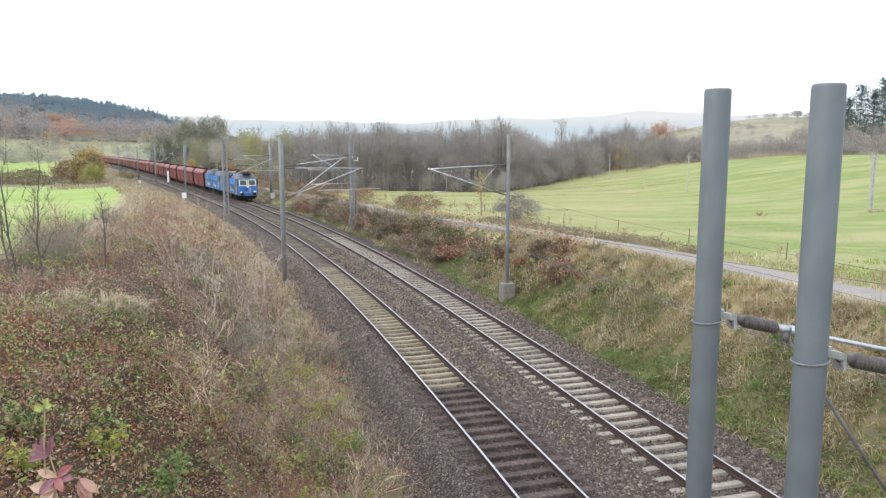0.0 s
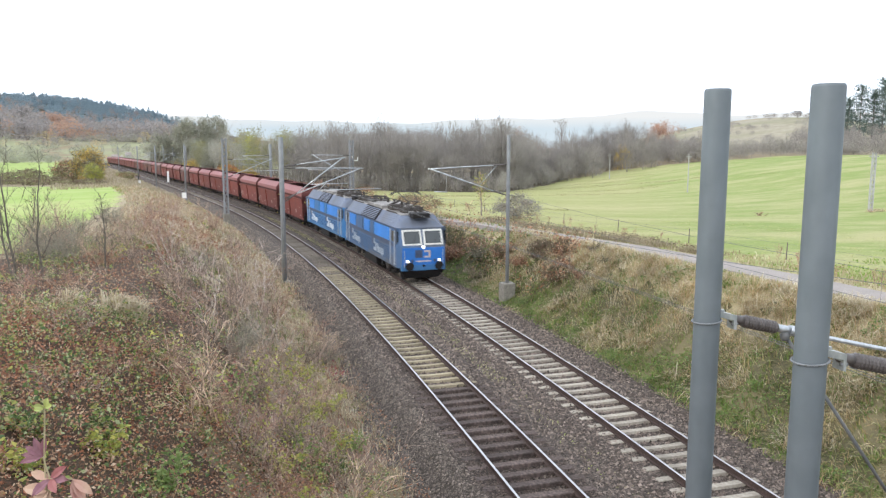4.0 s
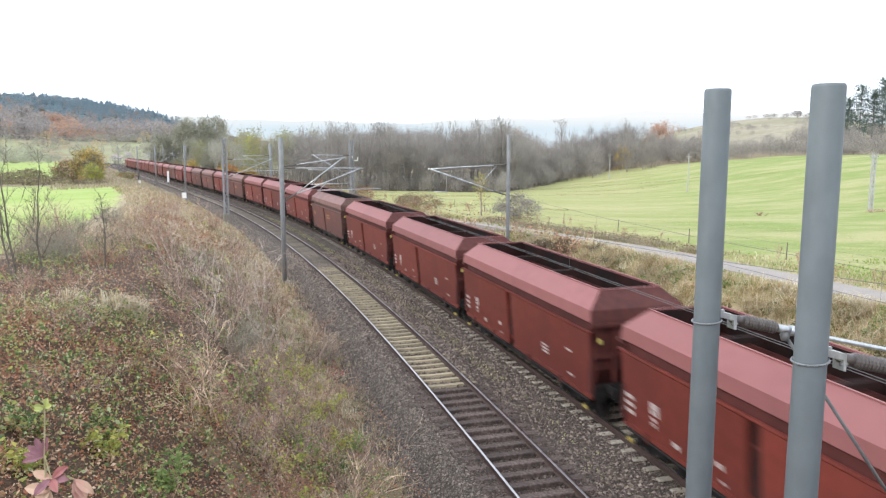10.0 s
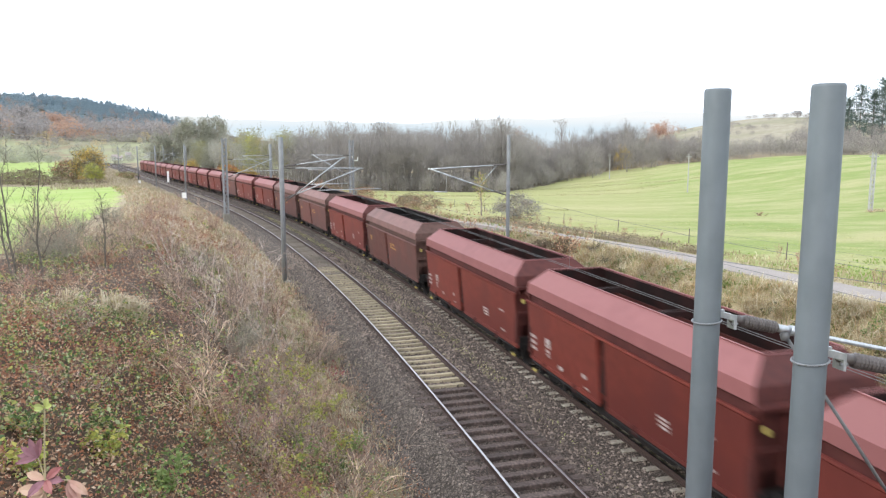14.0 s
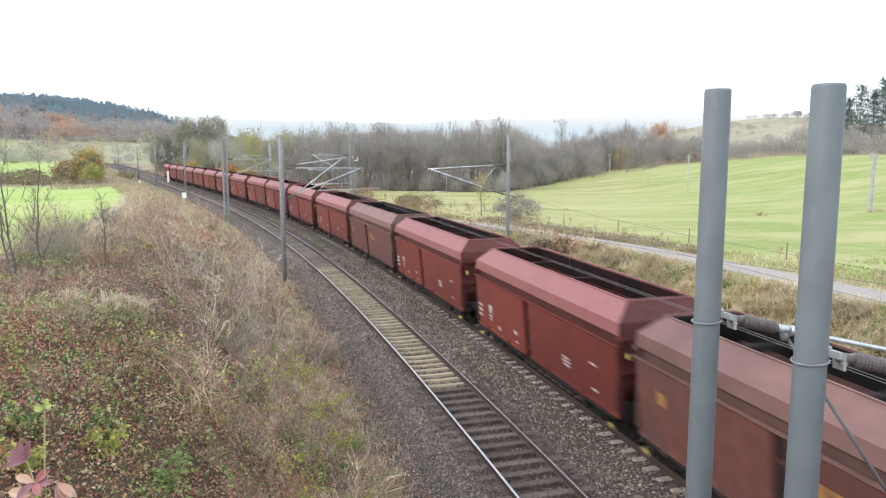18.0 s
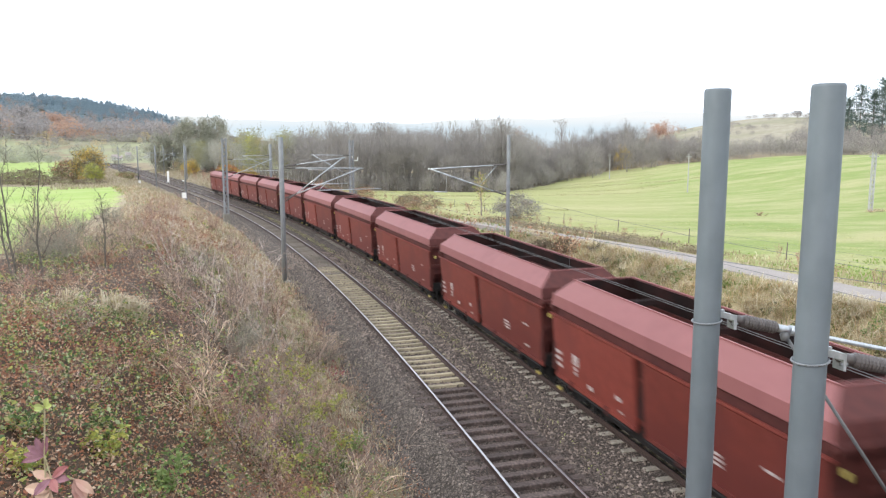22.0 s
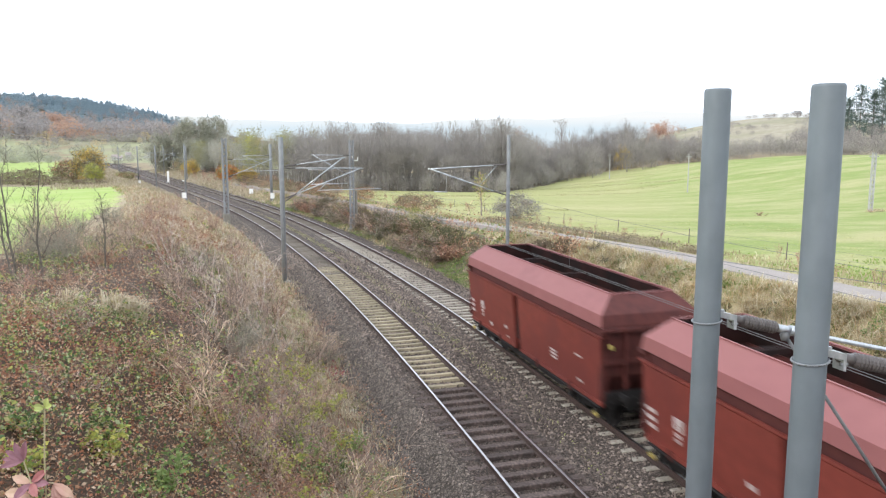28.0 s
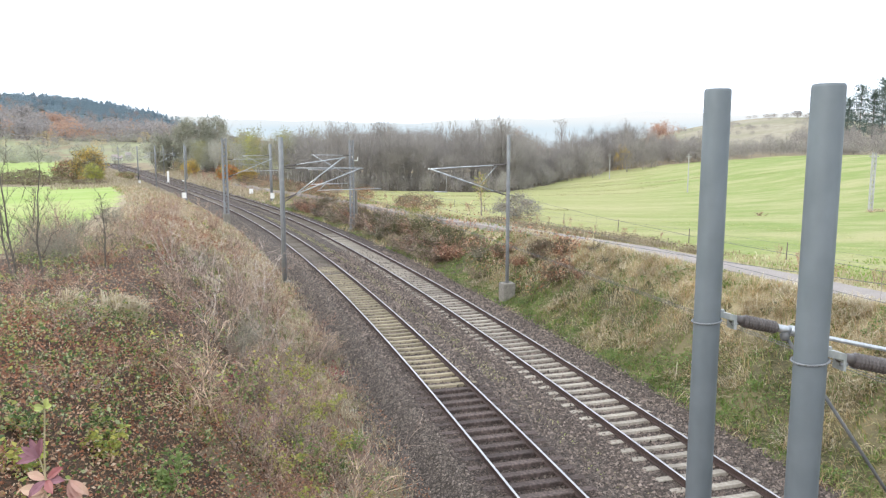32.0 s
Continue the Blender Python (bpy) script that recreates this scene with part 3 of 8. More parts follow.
def lane_strip():
    s = np.arange(-60, 150, 1.5)
    mid = lane_at(s)
    rows = []
    for e in (-0.98, -0.88, 0, 0.88, 0.98):
        q = rail_at(s, mid + e * np.interp(s, [25, 45], [1.0, 0.72]))
        q[:, 2] = height(*rail_at(s, mid)[:, :2].T) + (0.05 if abs(e) < 0.9 else -0.3) + (0.02 if e == 0 else 0)
        rows.append(q)
    rows = np.stack(rows, 1)
    n, k = rows.shape[:2]
    i = (np.arange(n - 1)[:, None] * k + np.arange(k - 1)).ravel()
    thing("lane", "narrow grey asphalt lane along the railway", "lane", kind="structure",
          shape=mesh_from("lane", rows.reshape(-1, 3), np.stack([i, i + 1, i + k + 1, i + k], 1), [M["asphalt"]]))


lane_strip()


def build_sleepers():
    """Sleepers of both tracks; the nearest are pieces of their own, the rest one mesh."""
    def shape(mat, name, ln, timber):
        sh = Shape()
        if timber:
            sh.box((-0.12, -ln / 2, -0.31), (0.12, ln / 2, -0.145), bevel=0.02)
        else:
            h = ln / 2
            rows = []
            for y, w, z in ((-h, 0.13, -0.20), (-h + 0.06, 0.135, -0.172), (-0.5, 0.13, -0.172), (-0.3, 0.12, -0.182), (0.3, 0.12, -0.182), (0.5, 0.13, -0.172), (h - 0.06, 0.135, -0.172), (h, 0.13, -0.20)):
                rows.append([(-w, y, -0.33), (w, y, -0.33), (w - 0.03, y, z), (-w + 0.03, y, z)])
            sh.loft(rows[::-1])
        return sh.mesh(name, mat)

    kinds = {"concrete": shape(M["concrete_sleeper"], "concrete_sleeper", 2.42, False), "dull": shape(M["dull_sleeper"], "concrete_sleeper", 2.42, False), "sandy": shape(M["sandy_sleeper"], "concrete_sleeper", 2.42, False),
             "timber": shape(M["timber_sleeper"], "timber_sleeper", 2.6, True)}
    holders = {}
    for centre, what in ((-SPACING, "near"), (0.0, "far")):
        holders[what] = thing("sleepers", "row of concrete and dark timber sleepers" if what == "near" else "row of pale concrete sleepers", "sleepers", kind="structure", shape=Shape().box((0, 0, -1.2), (0.1, 0.1, -1.1)), mat=M["concrete"])
        rest, tail = [], []
        for i, s in enumerate(np.arange(-40, 290, 0.6)):
            rng = random.Random(i * 7 + (what == "far"))
            kind = "concrete" if what == "far" else "timber" if s < 13.8 else "sandy"
            if s > (36 if what == "near" else 54) + 8 * rng.random():
                kind = "dull"
            p, th = rail_at(np.array([s + rng.uniform(-0.03, 0.03)]), centre)[0], float(np.interp(s, TS, THETA))
            m = Matrix.Translation(p) @ Matrix.Rotation(-th + rng.uniform(-0.012, 0.012), 4, "Z") @ Matrix.Rotation(math.pi / 2 * 0, 4, "Z")
            m = m @ Matrix.Rotation(math.pi / 2, 4, "Z")
            if -12 < s < 90:
                ob = new(kinds[kind].name, kinds[kind])
                ob.parent = holders[what]
                ob.matrix_basis = m @ Matrix.Rotation(0, 4, "Z")
            else:
                co = np.empty(len(kinds[kind].vertices) * 3, np.float32)
                kinds[kind].vertices.foreach_get("co", co)
                rest.append(co.reshape(-1, 3) @ np.array(m.to_3x3()).T + np.array(m.translation))
                q = np.array([list(f.vertices) if len(f.vertices) == 4 else [*f.vertices, f.vertices[-1]] for f in kinds[kind].polygons if len(f.vertices) == 4])
                tail.append(q)
        v, f = join(*zip(rest, tail))
        ob = part("far_sleepers", mesh_from("far_sleepers", v, f, [M["dull_sleeper"]]), None, holders[what])
        tagged(ob, kind="stuff")




# ------------------------------------------------------------ overhead line
def mast_pose(s, o, z=None):
    p = rail_at(np.array([s]), o)[0]
    z = float(height(p[0], p[1])[0]) if z is None else z
    th = float(np.interp(s, TS, THETA))
    return Matrix.Translation((p[0], p[1], z)) @ Matrix.Rotation(-th, 4, "Z")


def tube_mast(s, o, top, diameter=0.21, label="grey painted tubular steel mast beside the railway", lattice=False, base=0.12, m=None, w=0.17, lace=0.016, leg=0.03):
    """A mast in its own space: x across the line, y along it, z up."""
    m = m or mast_pose(s, o)
    z0 = m.translation.z
    root = thing("lattice_mast" if lattice else "catenary_mast", label, "mast", m, group="overhead line masts")
    h = top - z0
    if lattice:
        for x in (-w, w):
            for y in (-w, w):
                part("corner_angle", Shape().box((x - leg, y - leg, -0.3), (x + leg, y + leg, h)), M["lattice"], root)
        n = int(h / 0.42)
        sh = Shape()
        for i in range(n):
            a, b = h * i / n, h * (i + 1) / n
            g = 1 if i % 2 else -1
            for y in (-w, w):
                sh.tube((-w * g, y, a), (w * g, y, b), lace, sides=4)
            for x in (-w, w):
                sh.tube((x, -w * g, a), (x, w * g, b), lace, sides=4)
        part("lacing", sh, M["lattice"], root)
    else:
        r = diameter / 2
        part("tube", Shape().spun((0, 0, -0.5), (0, 0, h), [(0, r * 1.06), (0.9975, r), (0.9992, r * 0.97), (1, r * 0.9)], 24), M["galvanised" if abs(diameter - 0.214) < 1e-6 else "mast_grey"], root, flat=False)
    if base:
        part("foundation", Shape().box((-0.36, -0.36, -1.2), (0.36, 0.36, base), bevel=0.05), M["concrete"], root, "weathered concrete block")
    return root


def cantilever(root, z_low, z_high, reach, z_end, y=0.0, z_arm=None, arm=(0.4, 1.6), hang=(0.55, 0.018), stay=False):
    """Bracket arm of a mast: tie tube, slanting tube, steady arm, brown insulators at the mast."""
    g = 1 if reach > 0 else -1
    foot = root.matrix_basis.translation.z
    z_low, z_high, z_end = z_low - foot, z_high - foot, z_end - foot
    r0 = 0.12 * g
    part("tie_tube", Shape().tube((r0 + 0.75 * g, y, z_high + (z_end - z_high) * 0.75 / abs(reach)), (reach, y, z_end), 0.03), M["steel"], root, flat=False)
    part("slant_tube", Shape().tube((r0 + 0.75 * g, y, z_low + (z_end - z_low) * 0.75 / abs(reach)), (reach - 0.15 * g, y, z_end), 0.035), M["steel"], root, flat=False)
    for z in (z_low, z_high):
        e = z + (z_end - z) * 0.75 / abs(reach)
        part("insulator", Shape().spun((r0, y, z), (r0 + 0.75 * g, y, e), [(0, 0.035), (0.14, 0.035), (0.15, 0.04)] + [(0.15 + 0.7 * i / 12, 0.048 if i % 2 else 0.034) for i in range(13)] + [(0.86, 0.035), (1, 0.035)], 8), M["insulator"], root)
    za = z_arm - foot
    k = hang[0]
    part("steady_arm", Shape().tube((reach * (1 - arm[1] / abs(reach)), y, za), (reach + arm[0] * g, y, za + 0.03), 0.022).tube(
        (reach * k, y, z_low + (z_end - z_low) * k), (reach * (1 - arm[1] / abs(reach)) + 0.1 * g, y, za), hang[1]), M["steel"], root, flat=False)
    if stay:
        part("stay_tube", Shape().tube((reach * 0.15, y, z_high + (z_end - z_high) * 0.15 - 0.02), (reach * 0.37, y, z_low + (z_end - z_low) * 0.37), 0.018), M["steel"], root, flat=False)


# the two tubes close to the viewpoint with their clamps, insulators and arms
M["dull_steel"] = surface("dull_zinc", (0.20, 0.21, 0.22), (0.27, 0.28, 0.29), 0.6, 22, 2, 0.1, metal=0.2)


def near_post(px, py, top, strap, label, hanger):
    """Arms point across the line, falling slightly away from the post."""
    m = Matrix.Translation((px, py, float(height(px, py)[0]))) @ Matrix.Rotation(0.26, 4, "Z")
    root = tube_mast(0, 0, top, 0.214, label, m=m)
    z = strap - m.translation.z
    r = 0.113
    fall = lambda x: z - 0.235 * (x - 0.12)
    hoop = [(r * 1.05 * math.cos(w), r * 1.05 * math.sin(w), z - 0.03 + 0.012 * math.cos(w)) for w in (2 * math.pi * i / 40 for i in range(41))]
    part("clamp_ring", Shape().pipe(hoop, 0.0085, 8), M["dull_steel"], root, "grey clamp ring", flat=False)
    part("clamp_bracket", Shape().loft([[(x, -0.05, fall(x) + a), (x, 0.05, fall(x) + a), (x, 0.05, fall(x) + b), (x, -0.05, fall(x) + b)] for x, a, b in ((0.10, -0.005, 0.045), (0.235, -0.005, 0.042), (0.237, -0.085, 0.042), (0.262, -0.085, 0.04))][::-1]).box((0.12, -0.03, z + 0.04), (0.15, 0.0, z + 0.062)), M["steel"], root, "galvanised angle bracket")
    part("bolt", Shape().tube((0.225, -0.03, z - 0.07), (0.285, -0.03, z - 0.07), 0.012, sides=6), M["dull_steel"], root)
    tip = lambda x: (x, 0, fall(x))
    part("neck", Shape().tube(tip(0.24), tip(0.36), 0.036, 0.046, sides=12), M["insulator"], root, flat=False)
    part("insulator", Shape().spun(tip(0.35), tip(0.70), [(0, 0.045)] + [(0.03 + 0.94 * i / 20, 0.058 if i % 2 else 0.05) for i in range(21)] + [(1, 0.04)], 14), M["insulator"], root, "ribbed brown insulator")
    part("socket", Shape().tube(tip(0.69), tip(0.86), 0.036, sides=12).tube(tip(0.84), tip(0.90), 0.046, sides=12), M["steel"], root, "galvanised tube socket", flat=False)
    part("tie_tube", Shape().tube(tip(0.88), tip(4.3), 0.022, sides=10), M["steel"], root, flat=False)
    if hanger:
        part("hanger_tube", Shape().tube((0.80, 0.0, fall(0.80) - 0.05), (2.6, 0.0, fall(0.80) - 2.35), 0.017, sides=8).spun((0.80, 0, fall(0.8) - 0.10), (0.80, 0, fall(0.8)), [(0, 0.03), (0.5, 0.045), (1, 0.02)], 8), M["wire"], root, "dark hanging tube", flat=False)
    return root


def overhead_wires():
    """Contact wire and sagging carrier wire of each track with their droppers."""
    for centre, stops, drift in ((-SPACING, [-60, -4.5, 37.2, 76, 117, 160, 205], 0.55), (0.0, [-55, -15, 27.4, 63.5, 104, 150, 195], 0.1)):
        root = thing("overhead_wire", "thin dark contact wire hung from a carrier wire", "wire", group="overhead wires of the tracks")
        contact, carrier = [], []
        for i, (a, b) in enumerate(zip(stops[:-1], stops[1:])):
            for t in np.linspace(0, 1, 9)[: None if b == stops[-1] else -1]:
                s, g = a + (b - a) * t, 1 if i % 2 else -1
                o = centre + drift + 0.2 * g * (1 - 2 * t)
                contact.append(tuple(rail_at(np.array([s]), o, 5.12)[0]))
                carrier.append(tuple(rail_at(np.array([s]), o, 5.62 + 0.75 * (2 * t - 1) ** 2)[0]))
        part("contact_wire", Shape().pipe(contact, 0.0048, 4), M["wire"], root)
        part("carrier_wire", Shape().pipe(carrier, 0.0042, 4), M["wire"], root)
        if centre < 0:
            part("contact_wire", Shape().pipe([(x + 0.05, y, z - 0.055) for x, y, z in contact], 0.0048, 4), M["wire"], root)
        for c, k in zip(contact[1::1], carrier[1::1]):
            if c[1] < 110:
                part("dropper", Shape().tube(c, k, 0.003, sides=4), M["wire"], root)




# ------------------------------------------------------------ train
LOCO = 15.05
FIRST, LAST = -3, 26
BROWN = (4, 8, 10, 11, 14)


# the train gathers a little speed; couplings and end platforms make the wagons' spacing uneven
DRIFT_T = (0, 6, 8, 10, 13, 15, 17, 19, 21, 23, 25, 28, 32)
DRIFT = (1.01, 0.25, 0.0, -0.29, -0.78, -1.15, -1.56, -2.03, -2.52, -3.0, -3.46, -4.09, -4.94)
UNEVEN = (-1.11, -0.62, -0.81, -0.19, 0.23, 0.01, 0.22, 0.67, 1.04, 1.16, 0.98, 1.67, 1.47, 1.67, 2.13, 1.72, 2.38, 2.11, 1.9, 2.56, 2.53, 2.07, 2.55, 2.61, 2.68, 2.73, 2.88, 2.67, 2.9, 3.7)


def lead(k, t):
    """Station of the front shoulder corner of wagon k at t seconds."""
    return 19.3 - 17.433 * (t - 8.68 - 0.7193 * k) + float(np.interp(t, DRIFT_T, DRIFT)) + UNEVEN[k - FIRST]


def on_line(s, base):
    """Pose of a vehicle whose middle is at s and whose bogies are base apart; x points the way it goes."""
    a, b = rail_at(np.array([s - base / 2, s + base / 2]))
    a, b = Vector(a), Vector(b)
    x = (a - b).normalized()
    y = Vector((0, 0, 1)).cross(x).normalized()
    z = x.cross(y)
    m = Matrix((x, y, z)).transposed().to_4x4()
    m.translation = (a + b) / 2
    return m


def bars(root, at, y, rows, mat, label="lettering"):
    """Plain bars in place of small lettering: rows of (x, z, width, height) from a corner."""
    sh = Shape()
    for x, z, w, h in rows:
        sh.box((at[0] + x, min(y, y * 1.006), at[1] + z), (at[0] + x + w, max(y, y * 1.006), at[1] + z + h))
    return part("lettering", sh, mat, root, label)


def bogie(root, x, base, wheel_r, mat, frame_z=0.55):
    bg = part("bogie", Shape().box((x - base / 2 - 0.45, -1.08, frame_z - 0.12), (x + base / 2 + 0.45, -0.98, frame_z + 0.12)).box(
        (x - base / 2 - 0.45, 0.98, frame_z - 0.12), (x + base / 2 + 0.45, 1.08, frame_z + 0.12)).box((x - 0.25, -1.08, frame_z - 0.22), (x + 0.25, 1.08, frame_z + 0.16)), mat, root)
    for dx in (-base / 2, base / 2):
        sh = Shape()
        for y in (-GAUGE / 2, GAUGE / 2):
            sh.spun((x + dx, y - 0.06, wheel_r), (x + dx, y + 0.06, wheel_r), [(0, wheel_r * 0.8), (0, wheel_r), (1, wheel_r), (1, wheel_r * 0.8)], 20)
        sh.tube((x + dx, -1.0, wheel_r), (x + dx, 1.0, wheel_r), 0.07)
        part("wheelset", sh, M["undergear"], bg)
        for y in (-1.12, 1.12):
            part("axle_box", Shape().box((x + dx - 0.14, y - 0.09, wheel_r - 0.14), (x + dx + 0.14, y + 0.09, wheel_r + 0.14), bevel=0.03), mat, bg)
    return bg


def build_wagon(brown):
    # the third paint darkens ends and recesses for shade as well as dirt
    paint, roof, shade_grime = (M["brown"], M["brown_roof"], M["shaded_grimy_brown"]) if brown else (M["oxide"], M["oxide_roof"], M["shaded_grimy_red"])
    label = "faded brown coal hopper wagon with yellow lettering, empty" if brown else "red oxide coal hopper wagon with open top, empty"
    root = thing("hopper_wagon", label, "wagon", group="coal wagons of the train")
    H, Wd, z_eave, z_rim, wr, hr = 5.65, 1.5, 3.0, 3.80, 0.98, 5.15
    # sloping shoulders of the hopper, folded from plate, with a rim
    t = 0.03
    ring = lambda hx, hy, z: [(-hx, -hy, z), (hx, -hy, z), (hx, hy, z), (-hx, hy, z)]
    levels = ((H, Wd, z_eave), (H - 0.06, Wd - 0.02, z_eave + 0.33), (hr, wr, z_rim))
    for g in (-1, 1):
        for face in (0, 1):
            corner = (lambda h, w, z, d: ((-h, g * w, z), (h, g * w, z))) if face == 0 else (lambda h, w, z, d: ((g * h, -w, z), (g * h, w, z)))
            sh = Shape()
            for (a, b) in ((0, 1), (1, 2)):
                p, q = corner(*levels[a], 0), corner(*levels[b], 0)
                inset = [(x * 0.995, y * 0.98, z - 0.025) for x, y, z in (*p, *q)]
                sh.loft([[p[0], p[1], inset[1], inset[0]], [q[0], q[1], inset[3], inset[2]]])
            part("shoulder" if face == 0 else "end_shoulder", sh, roof if face == 0 else shade_grime, root, "paler sloping shoulder plate" if face == 0 else "sloping end plate")
    part("rim", Shape().box((-hr, -wr - 0.015, z_rim), (hr, -wr + 0.03, z_rim + 0.03)).box((-hr, wr - 0.03, z_rim), (hr, wr + 0.015, z_rim + 0.03)).box(
        (hr - 0.03, -wr, z_rim), (hr + 0.015, wr, z_rim + 0.03)).box((-hr - 0.015, -wr, z_rim), (-hr + 0.03, wr, z_rim + 0.03)), roof, root)
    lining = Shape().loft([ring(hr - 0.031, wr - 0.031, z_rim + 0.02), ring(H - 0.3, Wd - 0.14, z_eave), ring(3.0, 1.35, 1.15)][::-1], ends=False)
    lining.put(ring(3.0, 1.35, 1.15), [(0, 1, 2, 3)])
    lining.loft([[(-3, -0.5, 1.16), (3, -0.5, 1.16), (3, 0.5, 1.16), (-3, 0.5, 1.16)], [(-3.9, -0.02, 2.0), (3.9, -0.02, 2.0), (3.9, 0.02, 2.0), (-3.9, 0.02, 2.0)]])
    part("lining", lining, M["undergear"] if brown else M["oxide_in"], root, "near-black inside of the hopper")
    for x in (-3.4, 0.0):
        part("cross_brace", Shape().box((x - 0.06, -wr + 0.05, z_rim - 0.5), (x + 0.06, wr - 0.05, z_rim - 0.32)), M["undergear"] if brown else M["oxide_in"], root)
    # sides: gutter, two discharge flaps, posts, sill
    for g in (-1, 1):
        y = lambda v: g * v
        lo = lambda a, b: (min(g * a, g * b), max(g * a, g * b))
        # shadow under the eave is painted: this plate is darker than the side
        part("gutter", Shape().box((-H, lo(1.30, 1.38)[0], z_eave - 0.30), (H, lo(1.30, 1.38)[1], z_eave + 0.0)), shade_grime, root, "recess below the eave, shadow painted dark")
        part("eave_strip", Shape().box((-H - 0.03, lo(1.46, 1.54)[0], z_eave - 0.30), (H + 0.03, lo(1.46, 1.54)[1], z_eave - 0.25)), roof if brown else paint, root)
        for x0, x1 in ((-5.55, -0.70), (-0.30, 5.55)):
            sh = Shape()
            sh.loft([[(x0, y(1.26), 0.80), (x1, y(1.26), 0.80), (x1, y(1.46), 2.68), (x0, y(1.46), 2.68)], [(x0, y(1.32), 0.78), (x1, y(1.32), 0.78), (x1, y(1.51), 2.66), (x0, y(1.51), 2.66)]])
            sh.box((x0 + 0.02, lo(1.30, 1.36)[0], 0.75), (x1 - 0.02, lo(1.30, 1.36)[1], 0.86))
            part("discharge_flap", sh, paint, root)
        # shadow in the gap between the flaps is painted onto the post
        part("centre_post", Shape().box((-0.72, lo(1.10, 1.27)[0], 0.95), (-0.28, lo(1.10, 1.27)[1], 2.72)), shade_grime, root, "recessed post between the flaps, shadow painted dark")
        part("flap_lip", Shape().loft([[(x, y(1.25), 0.82), (x + 0.06, y(1.25), 0.82), (x + 0.06, y(1.345), 0.82), (x, y(1.345), 0.82)] for x in (-0.75,)] + [[(x, y(1.4), 2.66), (x + 0.06, y(1.4), 2.66), (x + 0.06, y(1.535), 2.66), (x, y(1.535), 2.66)] for x in (-0.75,)]), paint, root)
        part("post_stay", Shape().box((-0.68, lo(1.22, 1.33)[0], 1.55), (-0.32, lo(1.22, 1.33)[1], 1.62)).box((-0.68, lo(1.22, 1.36)[0], 2.1), (-0.32, lo(1.22, 1.36)[1], 2.17)), shade_grime, root)
        part("latch_bar", Shape().pipe([(-5.4, y(1.36), 0.70), (-0.9, y(1.36), 0.70)], 0.03, 6).pipe([(-0.2, y(1.36), 0.70), (5.4, y(1.36), 0.70)], 0.03, 6), M["undergear"], root)
        for x in (-4.4, -2.2, 1.2, 3.6):
            part("flap_hinge", Shape().box((x - 0.06, lo(1.30, 1.40)[0], 0.66), (x + 0.06, lo(1.30, 1.40)[1], 0.88)), shade_grime, root)
        part("sill", Shape().box((-5.75, lo(1.05, 1.2)[0], 0.74), (5.75, lo(1.05, 1.2)[1], 0.92)), M["undergear"], root)
        part("chute", Shape().loft([[(-2.9, y(0.7), 0.95), (2.9, y(0.7), 0.95), (2.9, y(1.2), 0.95), (-2.9, y(1.2), 0.95)], [(-2.7, y(1.0), 0.42), (2.7, y(0.9), 0.42), (2.7, y(1.16), 0.42), (-2.7, y(1.16), 0.42)]]), M["undergear"], root)
        for x in (-5.2, 5.2):
            part("corner_step", Shape().box((x - 0.09, lo(1.30, 1.40)[0], 0.40), (x + 0.09, lo(1.30, 1.40)[1], 0.48), bevel=0.02), M["yellow"], root, "dull yellow step")
            part("step_hanger", Shape().box((x - 0.03, lo(1.28, 1.32)[0], 0.45), (x + 0.03, lo(1.28, 1.32)[1], 0.95)), M["undergear"], root)
    for g in (-1, 1):
        e = lambda a, b: (min(g * a, g * b), max(g * a, g * b))
        # shade of the wagon ends is put into their darker paint
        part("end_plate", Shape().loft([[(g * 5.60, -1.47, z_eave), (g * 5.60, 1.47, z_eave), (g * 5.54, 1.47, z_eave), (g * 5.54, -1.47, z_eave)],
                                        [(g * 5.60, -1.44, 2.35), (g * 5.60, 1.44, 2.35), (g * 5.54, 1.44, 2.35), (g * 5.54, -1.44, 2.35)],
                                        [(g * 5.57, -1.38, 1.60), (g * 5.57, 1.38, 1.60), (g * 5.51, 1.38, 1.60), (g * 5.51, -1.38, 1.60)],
                                        [(g * 5.25, -1.30, 1.0), (g * 5.25, 1.30, 1.0), (g * 5.19, 1.30, 1.0), (g * 5.19, -1.30, 1.0)]]), shade_grime, root)
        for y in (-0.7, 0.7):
            part("end_rib", Shape().box((e(5.56, 5.68)[0], y - 0.05, 1.25), (e(5.56, 5.68)[1], y + 0.05, z_eave - 0.1)), shade_grime, root)
        part("end_beam", Shape().box((e(5.56, 5.66)[0], -1.36, 1.95), (e(5.56, 5.66)[1], 1.36, 2.07)), shade_grime, root)
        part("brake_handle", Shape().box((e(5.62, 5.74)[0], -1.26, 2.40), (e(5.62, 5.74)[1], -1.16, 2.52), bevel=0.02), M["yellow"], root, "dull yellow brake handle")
        part("end_rail", Shape().pipe([(g * 5.74, 0.55, 1.2), (g * 5.74, 0.55, 2.75), (g * 5.74, 0.95, 2.75), (g * 5.74, 0.95, 1.2)], 0.018, 5).pipe([(g * 5.74, 0.55, 1.6), (g * 5.74, 0.95, 1.6)], 0.016, 5).pipe([(g * 5.74, 0.55, 2.0), (g * 5.74, 0.95, 2.0)], 0.016, 5).pipe([(g * 5.74, 0.55, 2.4), (g * 5.74, 0.95, 2.4)], 0.016, 5), shade_grime, root)
        part("end_ledge", Shape().box((e(5.5, 5.78)[0], -1.5, z_eave - 0.12), (e(5.5, 5.78)[1], 1.5, z_eave - 0.02)), shade_grime, root)
